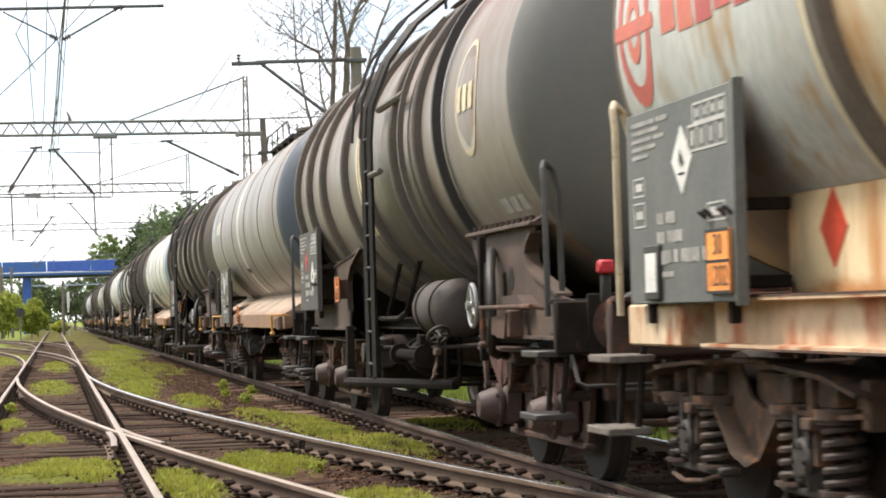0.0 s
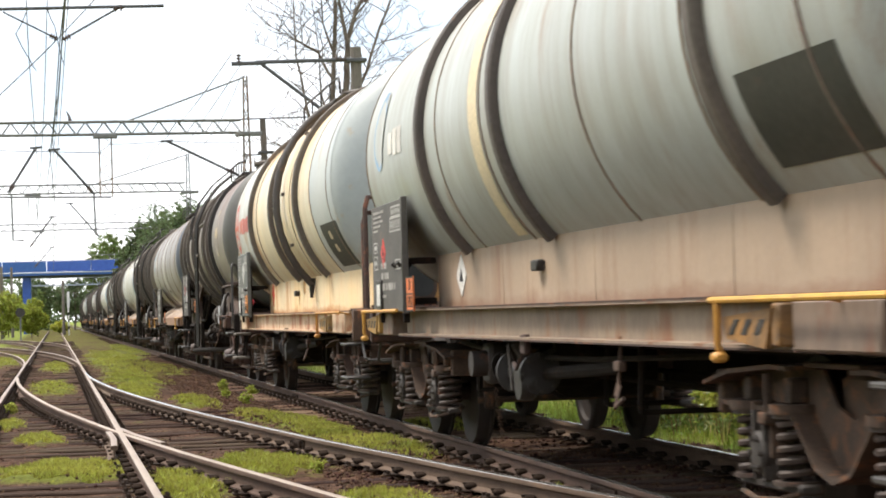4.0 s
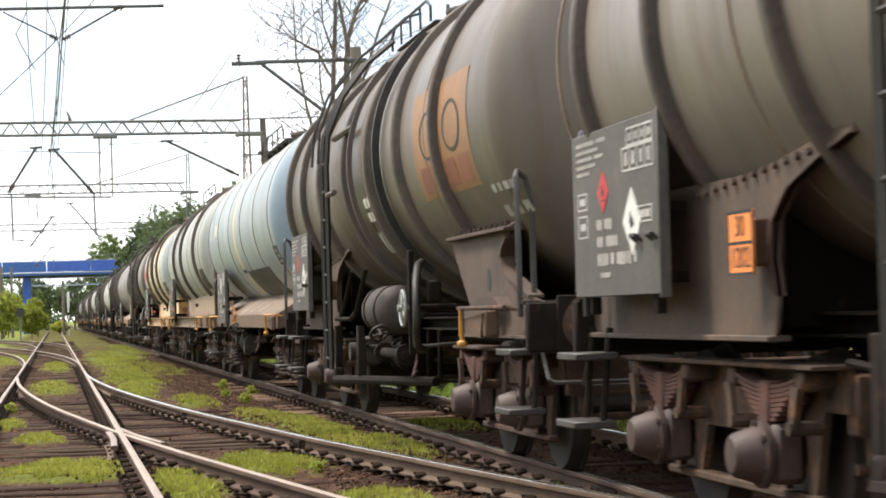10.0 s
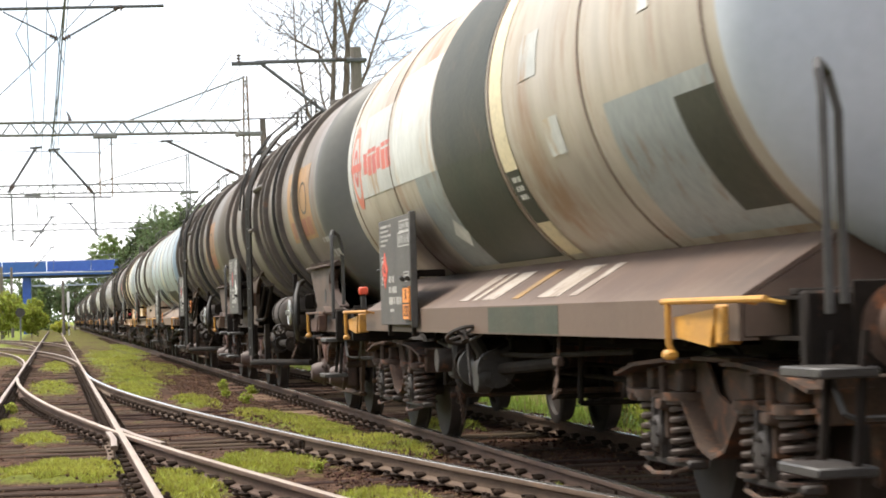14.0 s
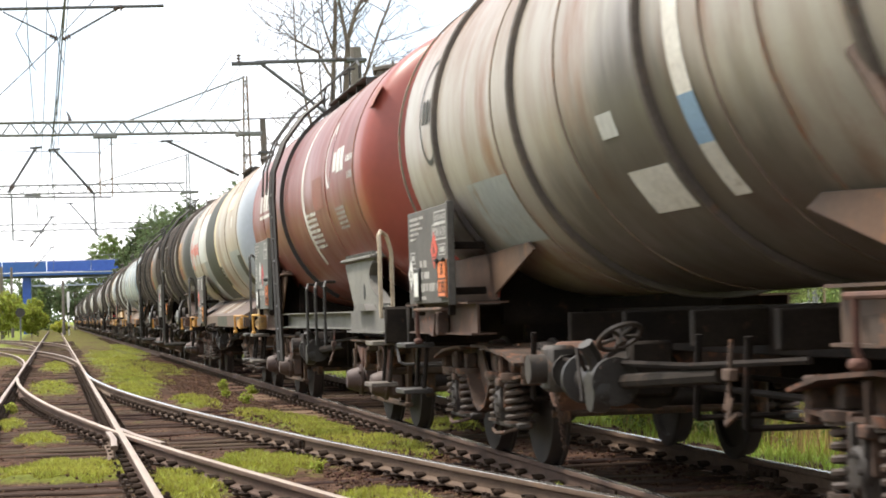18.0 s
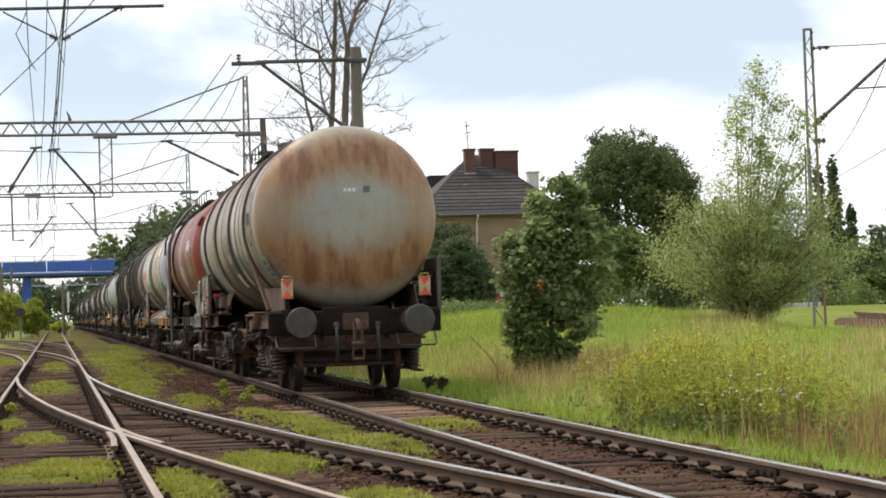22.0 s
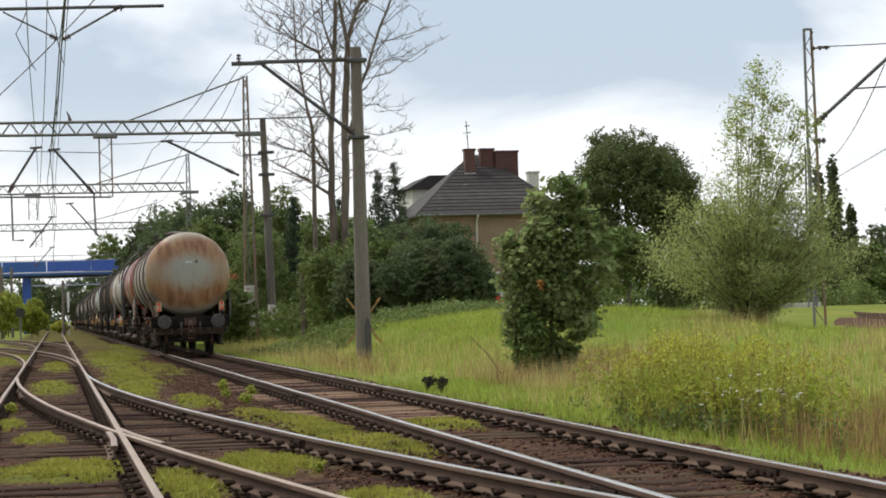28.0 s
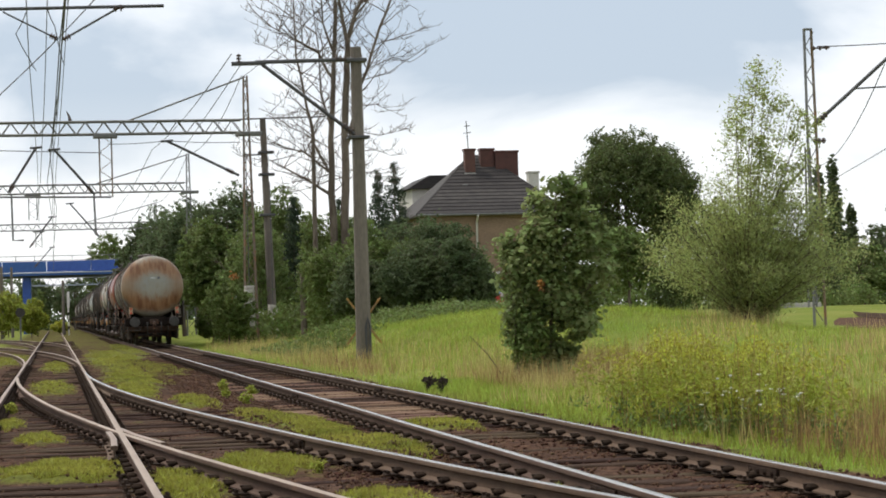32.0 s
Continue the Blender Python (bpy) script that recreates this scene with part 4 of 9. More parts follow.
def add_steps(w, y, material="railgrey", hoop_material="railgrey", tall=1.0, wood=False):
    """Foot steps under the corner and a bent handrail over it."""
    for z, x in ((0.86, -1.28), (0.46, -1.30)):
        s = Shape().box(x - 0.14, x + 0.12, y - 0.24, y + 0.24, z, z + 0.045, 0.008)
        part("foot_step", s, "wood" if wood else "railgrey", w)
    for e in (-0.2, 0.2):
        r = Shape().tube([(-1.20, y + e, 1.05), (-1.22, y + e, 0.86), (-1.26, y + e, 0.46)], 0.02, 6)
        part("step_hanger", r, "grime", w)
    for e in (-0.06,):
        h = Shape().tube([(-1.30, y + e, 1.12), (-1.30, y + e, 1.22 + tall - 0.16), (-1.30, y + e + 0.04, 1.22 + tall - 0.05), (-1.27, y + e + 0.12, 1.22 + tall), (-1.20, y + e + 0.20, 1.22 + tall - 0.04), (-1.15, y + e + 0.22, 1.22 + tall - 0.2), (-1.15, y + e + 0.22, 1.16)], 0.021, 8)
        part("handrail", h, hoop_material, w)


def stuff_part(name, shape, material, parent):
    return tagged(part(name, shape, material, parent), kind="stuff")


def bars(y, z, rows, x=-1.386, gap=0.05):
    """Lines of unreadable writing on a board: (height, lengths...) a row; runs towards -y."""
    s = Shape()
    for h, *lens in rows:
        a = y
        for n in lens:
            if n > 0:
                # small uneven marks make up the line
                k = max(1, int(n / (h * 0.8)))
                for i in range(k):
                    u0 = a - n * i / k
                    s.box(x - 0.002, x, u0 - n / k * 0.72, u0, z - h * (0.98 if i % 3 else 0.88), z)
            a -= abs(n) + 0.05
        z -= h + gap
    return s


def add_board(w, y0, y1, z0, z1, material="board", plate=0, diamond=(), side=-1, plate_out=False, slip=False, tick=0):
    """The data board beside the end of the tank, with its writing, hazard plates and clips."""
    xo = side * 1.37
    s = Shape().box(xo - 0.014, xo + 0.014, y0, y1, z0, z1, 0.006)
    s.box(xo - 0.03, xo + 0.03, y0 - 0.015, y0 + 0.015, z0 - 0.02, z1 + 0.015, 0.006)
    board = part("data_board", s, material, w, "dark board with faded white writing")
    for y in (y0 + 0.25, y1 - 0.25):
        r = Shape()
        r.box(side * 1.05, side * 1.355, y - 0.03, y + 0.03, z0 + 0.06, z0 + 0.12, 0.008)
        r.box(side * 1.05, side * 1.355, y - 0.03, y + 0.03, z0 + 0.42, z0 + 0.48, 0.008)
        r.box(side * 1.30, side * 1.355, y - 0.03, y + 0.03, z0 - 0.10, z1 - 0.2, 0.008)
        part("board_bracket", r, "grime", w)
    if side > 0:
        return board
    n, h = y1 - y0, z1 - z0
    top = y1 - 0.12
    stuff_part("lettering", bars(top, z1 - 0.05, [(0.026, 0.42, 0.2), (0.022, 0.5), (0.022, 0.36, 0.2), (0.022, 0.44), (0.022, 0.3)], gap=0.020), "palemark", board)
    stuff_part("lettering", bars(y1 - n * 0.30, z0 + h * 0.46, [(0.062, 0.12, 0.16), (0.062, 0.14, 0.26), (0.072, 0.24, 0.08, 0.30, 0.06), (0.03, 0.0, 0.22)], gap=0.034), "palemark", board)
    t = Shape()
    for fa, fb, za, zb in ((y1 - 0.34, y1 - 0.12, z1 - 0.44, z1 - 0.34), (y1 - 0.34, y1 - 0.12, z1 - 0.60, z1 - 0.47), (y0 + 0.16, y0 + 0.44, z0 + 0.38, z0 + 0.47)):
        for u0, u1, v0, v1 in ((fa, fb, za, za + 0.009), (fa, fb, zb - 0.009, zb), (fa, fa + 0.012, za, zb), (fb - 0.012, fb, za, zb)):
            t.box(xo - 0.017, xo - 0.014, u0, u1, v0, v1)
        t.box(xo - 0.0165, xo - 0.014, fa + 0.05, fb - 0.05, (za + zb) / 2 - 0.02, (za + zb) / 2 + 0.02)
    gy0, gy1, gz = y0 + 0.12, y0 + 0.62, z1 - 0.05
    for a, b, c, d in ((gy0, gy1, gz, gz - 0.09), (gy0, gy1 + 0.1, gz - 0.10, gz - 0.22)):
        for z in (c, d):
            t.box(xo - 0.017, xo - 0.014, a, b, z - 0.006, z + 0.006)
        for k in range(5):
            y = a + (b - a) * k / 4
            t.box(xo - 0.017, xo - 0.014, y - 0.007, y + 0.007, d, c)
        for k in range(4):
            y = a + (b - a) * (k + 0.5) / 4
            t.box(xo - 0.017, xo - 0.014, y - 0.02, y + 0.02, d + 0.025, c - 0.025)
    stuff_part("load_grid", t, "boardwhite", board)
    for fy, fz, size, mat in diamond:
        y, z = y0 + n * fy, z0 + h * fz
        e = Shape().prism([(y - size, z), (y, z + size), (y + size, z), (y, z - size)], "x", xo - 0.018, xo - 0.014)
        dm = part("hazard_diamond", e, mat, board, "white hazard diamond" if mat == "white" else "red hazard diamond")
        g = Shape()
        g.prism([(y - size * 0.28, z - size * 0.1), (y + size * 0.1, z + size * 0.32), (y + size * 0.22, z - size * 0.02), (y, z - size * 0.2)], "x", xo - 0.021, xo - 0.018)
        g.box(xo - 0.021, xo - 0.018, y - size * 0.3, y + size * 0.3, z - size * 0.42, z - size * 0.36)
        part("hazard_mark", g, "ink", dm)
    if plate:
        if plate_out:
            py, pz = y0 - 0.60, z0 + 0.0
        else:
            py, pz = y0 + 0.06, z0 + 0.04
        add_hazard_plate(w, py, pz, xo - 0.03, plate)
    if slip:
        c = Shape().box(xo - 0.04, xo - 0.014, y1 - 0.62, y1 - 0.36, z0 + 0.02, z0 + 0.30, 0.006)
        part("slip_holder", c, "black", board)
        c = Shape().box(xo - 0.042, xo - 0.040, y1 - 0.59, y1 - 0.39, z0 + 0.06, z0 + 0.26)
        part("paper_slip", c, "white", board)
    for i in range(2):
        g = Shape()
        y = y0 + 0.12 + 0.30 * i
        z = z0 + h * (0.40 if plate else 0.3)
        g.tube([(xo - 0.014, y - 0.05, z), (xo - 0.05, y - 0.05, z + 0.03), (xo - 0.05, y + 0.05, z + 0.03), (xo - 0.014, y + 0.05, z)], 0.012, 6)
        part("clip", g, "black", board)
    return board


def add_hazard_plate(w, y, z, x, kind):
    s = Shape().box(x - 0.006, x + 0.006, y, y + 0.36, z, z + 0.30, 0.004)
    pl = part("hazard_plate", s, "orange", w, "orange plate with a hazard number")
    f = Shape()
    for a, b, c, d in ((y, y + 0.36, z, z + 0.014), (y, y + 0.36, z + 0.286, z + 0.30), (y, y + 0.36, z + 0.143, z + 0.157), (y, y + 0.014, z, z + 0.30), (y + 0.346, y + 0.36, z, z + 0.30)):
        f.box(x - 0.008, x - 0.006, a, b, c, d)
    part("plate_border", f, "ink", pl)
    if kind == "text":
        for word, zz in (("30", z + 0.222), ("1202", z + 0.078)):
            writing(word, 0.14, Matrix.Translation((x - 0.0075, y + 0.18, zz)) @ Matrix(((0, 0, -1, 0), (-1, 0, 0, 0), (0, 1, 0, 0), (0, 0, 0, 1))), "ink", pl)


def add_top(w, y0, y1, rail=True, hatch=0.0):
    """Manhole, gangway and railing on the crown."""
    z = TANK_Z + TANK_R
    s = Shape().turn([(-0.02, 0.36), (0.16, 0.36), (0.17, 0.40), (0.21, 0.40), (0.24, 0.30), (0.27, 0.10), (0.275, 0.001)], 28, (0, hatch, z), "z")
    for k in range(6):
        t = math.pi * k / 3
        s.rod((0.38 * math.cos(t), hatch + 0.38 * math.sin(t), z + 0.12), (0.38 * math.cos(t), hatch + 0.38 * math.sin(t), z + 0.26), 0.02, 6)
    part("manhole", s, "rib", w)
    for q in (-1, 1):
        g = Shape()
        g.box(q * 0.40, q * 0.70, y0, y1, z - 0.05, z - 0.03, 0.006)
        for k in range(5):
            y = y0 + (y1 - y0) * k / 4
            g.box(q * 0.44, q * 0.66, y - 0.02, y + 0.02, z - 0.24, z - 0.05)
        part("gangway", g, "black", w)
    if rail:
        r = Shape()
        q = -0.74
        r.tube([(q, y0, z - 0.05), (q, y0, z + 0.10), (q, y0 + 0.2, z + 0.18), (q, y1 - 0.2, z + 0.18), (q, y1, z + 0.10), (q, y1, z - 0.05)], 0.016, 6)
        for k in range(1, 4):
            y = y0 + (y1 - y0) * k / 4
            r.rod((q, y, z - 0.05), (q, y, z + 0.18), 0.013, 6)
        part("top_railing", r, "black", w)


def add_ladder(w, y, z0=0.58, over=True, lean=0.0, material="black"):
    path = [(-1.50, z0), (-1.50, 2.75), (-1.47, 3.10), (-1.30, 3.52), (-1.02, 3.88), (-0.72, 4.12)] if over else [(-1.5, z0), (-1.5, 2.6)]
    lad = None
    for e in (-0.20, 0.20):
        s = Shape().tube([(x, y + e + lean * (z - z0), z) for x, z in path], 0.030, 4)
        if lad is None:
            lad = part("ladder", s, material, w, "dark steel ladder over the tank")
        else:
            part("stile", s, material, lad)
    k, z = 0, z0 + 0.12
    rung = None
    while z < 3.0:
        r = Shape().rod((-1.50, y - 0.2 + lean * (z - z0), z), (-1.50, y + 0.2 + lean * (z - z0), z), 0.016, 6)
        part("rung", r, material, lad)
        z += 0.30
    if over:
        h = Shape()
        for e in (-0.27, 0.27):
            h.tube([(x - 0.10, y + e + lean * (z - z0), z + 0.04) for x, z in path[1:]] + [(-0.6, y + e, 4.36), (-0.45, y + e, 4.4)], 0.016, 6)
        part("ladder_rail", h, material, w)
    return lad


def handwheel(w, m, r=0.20, material="chrome", name="brake_wheel"):
    s = Shape()
    s.tube([(r * math.cos(2 * math.pi * k / 20), 0, r * math.sin(2 * math.pi * k / 20)) for k in range(20)], 0.016, 6, closed=True)
    for k in range(5):
        t = 2 * math.pi * k / 5
        s.rod((0, 0, 0), (r * math.cos(t), 0, r * math.sin(t)), 0.012, 5)
    s.rod((0, -0.05, 0), (0, 0.05, 0), 0.03, 8)
    return part(name, s, material, w, at=m)


def add_underside(w, yr, yf, heavy=True, drum="grime", beam=False, drum_x=-0.62):
    """Centre sill, brake cylinder, reservoir, rods and valve between the bogies."""
    for q in (-1, 1):
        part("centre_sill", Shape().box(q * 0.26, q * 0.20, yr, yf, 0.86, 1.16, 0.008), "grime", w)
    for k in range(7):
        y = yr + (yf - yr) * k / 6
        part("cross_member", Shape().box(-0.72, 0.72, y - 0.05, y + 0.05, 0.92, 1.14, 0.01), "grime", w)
    m = (yr + yf) / 2
    c = Shape()
    c.turn([(-0.42, 0.001), (-0.42, 0.12), (-0.40, 0.21), (-0.36, 0.24), (0.36, 0.24), (0.40, 0.21), (0.42, 0.12), (0.42, 0.001)], 24, (drum_x, m + 2.3, 0.70), "x")
    part("air_reservoir", c, drum, w)
    b = Shape()
    b.turn([(-0.30, 0.001), (-0.30, 0.20), (-0.26, 0.20), (-0.25, 0.16), (0.28, 0.16), (0.29, 0.19), (0.33, 0.19), (0.34, 0.05), (0.55, 0.04)], 20, (-0.72, m + 1.2, 0.72))
    b.box(-0.86, -0.58, m + 0.86, m + 1.0, 0.60, 0.95, 0.02)
    for k in range(8):
        t = math.pi * k / 4
        b.rod((-0.72 + 0.175 * math.cos(t), m + 1.47, 0.72 + 0.175 * math.sin(t)), (-0.72 + 0.175 * math.cos(t), m + 1.56, 0.72 + 0.175 * math.sin(t)), 0.018, 6)
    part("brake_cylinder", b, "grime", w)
    v = Shape()
    v.box(-1.12, -0.92, m + 2.0, m + 2.3, 0.60, 0.92, 0.03)
    v.turn([(-0.12, 0.001), (-0.12, 0.10), (0.10, 0.10), (0.12, 0.07), (0.12, 0.001)], 16, (-1.12, m + 2.15, 0.76), "x")
    v.turn([(0, 0.12), (0.03, 0.12), (0.03, 0.001)], 14, (-1.02, m + 1.85, 0.74), "y")
    part("brake_valve", v, "box", w)
    r = Shape()
    for x in (-0.35, 0.35):
        r.rod((x, yr + 0.6, 0.62), (x, yf - 0.6, 0.66), 0.022, 6)
    for y, x in ((m - 1.6, -0.9), (m - 0.4, -0.8), (m + 3.0, -1.0)):
        r.rod((x, y, 1.0), (x, y + 0.08, 0.52), 0.022, 6)
        r.rod((x, y + 0.08, 0.52), (x + 0.5, y + 0.08, 0.52), 0.02, 6)
    r.tube([(-1.0, yr + 1.8, 0.90), (-1.05, m - 1.0, 0.84), (-1.05, m + 1.8, 0.82), (-1.0, yf - 1.8, 0.9)], 0.02, 6)
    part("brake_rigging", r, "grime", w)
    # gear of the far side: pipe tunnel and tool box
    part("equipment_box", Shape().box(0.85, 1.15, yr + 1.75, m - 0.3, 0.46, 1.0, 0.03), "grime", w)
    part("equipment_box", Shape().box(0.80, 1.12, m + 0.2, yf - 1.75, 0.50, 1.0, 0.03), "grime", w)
    lv = Shape()
    lv.tube([(-1.22, m - 2.3, 1.0), (-1.24, m - 2.3, 0.74), (-1.28, m - 2.36, 0.66)], 0.012, 6)
    lv.box(-1.26, -1.21, m - 2.37, m - 2.25, 0.80, 0.86, 0.008)
    lv.tube([(-1.26, m - 2.4, 0.72), (-1.32, m - 2.5, 0.60), (-1.30, m - 2.62, 0.66)], 0.012, 6)
    part("load_lever", lv, "rusty", w)
    ch = Shape()
    for i in range(7):
        ch.tube([(-1.1 + 0.014 * math.cos(a), m + 1.9 - 0.03 * i, 0.55 - 0.05 * i + 0.028 * math.sin(a)) for a in (0, 1.57, 3.14, 4.71)], 0.006, 4, closed=True)
    part("chain", ch, "rusty", w)
    if beam:
        q = Shape()
        q.tube([(-1.44, yf - 3.2, 0.47), (-1.40, m + 0.5, 0.50), (-0.95, m - 1.6, 0.52)], 0.045, 8)
        q.box(-1.46, -1.36, yf - 3.3, yf - 3.16, 0.42, 0.60, 0.02)
        part("side_beam", q, "grime", w)
        for y, x in ((yf - 3.2, -1.40), (m + 0.4, -1.36)):
            part("beam_hanger", Shape().box(x - 0.04, x + 0.04, y - 0.05, y + 0.05, 0.50, 1.05, 0.01), "grime", w)
        part("pipe_run", Shape().rod((-1.20, m - 1.5, 0.78), (-1.20, m + 0.1, 0.78), 0.05, 12), "grime", w)
        for y in (m - 1.45, m - 0.1):
            part("pipe_flange", Shape().turn([(-0.03, 0.001), (-0.03, 0.10), (0.03, 0.10), (0.03, 0.001)], 16, (-1.20, y, 0.78)), "grime", w)
    else:
        y = m + 0.75
        v = Shape().turn([(-0.42, 0.001), (-0.42, 0.15), (-0.37, 0.15), (-0.36, 0.085), (0.30, 0.085), (0.31, 0.16), (0.36, 0.16), (0.36, 0.001)], 18, (-1.10, y, 0.72))
        v.tube([(-1.10, y - 0.05, 0.72), (-1.14, y - 0.05, 0.86), (-1.20, y - 0.08, 0.95)], 0.05, 8)
        v.turn([(0.0, 0.001), (0.0, 0.12), (0.04, 0.13), (0.10, 0.13), (0.14, 0.08), (0.14, 0.001)], 16, (-1.24, y - 0.30, 0.66), "x")
        vb = part("discharge_valve", v, "black", w, "black discharge valve with flanges")
        for k in range(8):
            t = math.pi * k / 4
            part("flange_bolt", Shape().rod((-1.10 + 0.125 * math.cos(t), y - 0.44, 0.72 + 0.125 * math.sin(t)), (-1.10 + 0.125 * math.cos(t), y - 0.36, 0.72 + 0.125 * math.sin(t)), 0.014, 6), "box", vb)
        part("valve_lever", Shape().rod((-1.16, y + 0.10, 0.78), (-1.25, y - 0.06, 0.92), 0.014, 6).rod((-1.25, y - 0.06, 0.92), (-1.25, y - 0.16, 0.60), 0.011, 6), "box", vb)
        part("valve_pipe", Shape().tube([(-1.05, y - 0.42, 0.72), (-1.05, y - 0.9, 0.74), (-1.0, y - 2.2, 0.80)], 0.045, 8), "grime", vb)


# -- frames --
def add_slope_skirt(w, ya, yb, material):
    """Frame whose side plates lean in from the sill to the tank."""
    for q in (-1, 1):
        s = Shape()
        s.prism([(q * 0.76, 1.50), (q * 0.79, 1.52), (q * 1.325, 1.20), (q * 1.325, 1.00), (q * 1.23, 1.00), (q * 1.23, 1.015), (q * 1.305, 1.015), (q * 1.305, 1.19)], "y", ya, yb)
        part("side_skirt", s, material, w)
        for y in (ya, yb):
            e = Shape().prism([(q * 0.30, 1.25), (q * 0.77, 1.49), (q * 1.30, 1.19), (q * 1.30, 1.02), (q * 0.30, 1.02)], "y", y - 0.006, y + 0.006)
            part("skirt_end", e, material, w)


def add_vertical_skirt(w, ya, yb, material, panels=4):
    """Upright side plates on a channel-section sill."""
    for q in (-1, 1):
        for k in range(panels):
            a, b = ya + (yb - ya) * k / panels, ya + (yb - ya) * (k + 1) / panels
            s = Shape().box(q * 0.985, q * 1.005, a + 0.006, b - 0.006, 1.18, 1.72, 0.004)
            part("side_panel", s, material, w)
        c = Shape()
        c.prism([(q * 0.98, 1.20), (q * 1.30, 1.20), (q * 1.30, 1.185), (q * 1.22, 1.18), (q * 1.22, 0.985), (q * 1.30, 0.98), (q * 1.30, 0.965), (q * 1.0, 0.965), (q * 1.0, 0.985), (q * 1.20, 0.99), (q * 1.20, 1.18), (q * 0.98, 1.185)], "y", ya - 0.2, yb + 0.5)
        part("sill", c, "creamsill" if material == "creamskirt" else "tansill", w)
        f = Shape().box(q * 1.0, q * 1.303, ya - 0.2, yb + 0.5, 0.955, 0.966)
        f.box(q * 1.0, q * 1.303, ya - 0.2, yb + 0.5, 1.199, 1.209)
        part("sill_flange", f, "rusty", w)
    for y in (ya, yb):
        e = Shape().box(-0.98, 0.98, y - 0.01, y + 0.01, 1.18, 1.92 if y == ya else 1.66, 0.004)
        e.box(-0.30, 0.30, y - 0.012, y + 0.012, 1.0, 1.3)
        part("skirt_end", e, "ochreplate" if material == "creamskirt" and y == ya else material, w)
        for q in (-0.52, 0.52):
            ring = [(q + k * math.copysign(abs(math.cos(a)) ** 0.5, math.cos(a)), 1.52 + (k + 0.01) * math.copysign(abs(math.sin(a)) ** 0.5, math.sin(a))) for k in (0.22,) for a in [math.pi * i / 10 + 0.01 for i in range(20)]]
            part("opening_rim", Shape().prism(ring, "y", y - 0.013, y + 0.013), "rusty", w)
            # opening not cut through: a black sheet paints its dark inside
            hole = Shape().prism([(q + 0.185 * math.copysign(abs(math.cos(a)) ** 0.6, math.cos(a)), 1.52 + 0.18 * math.copysign(abs(math.sin(a)) ** 0.6, math.sin(a))) for a in [math.pi * k / 10 + 0.01 for k in range(20)]], "y", y - 0.016, y + 0.016)
            part("end_opening", hole, "ink", w)


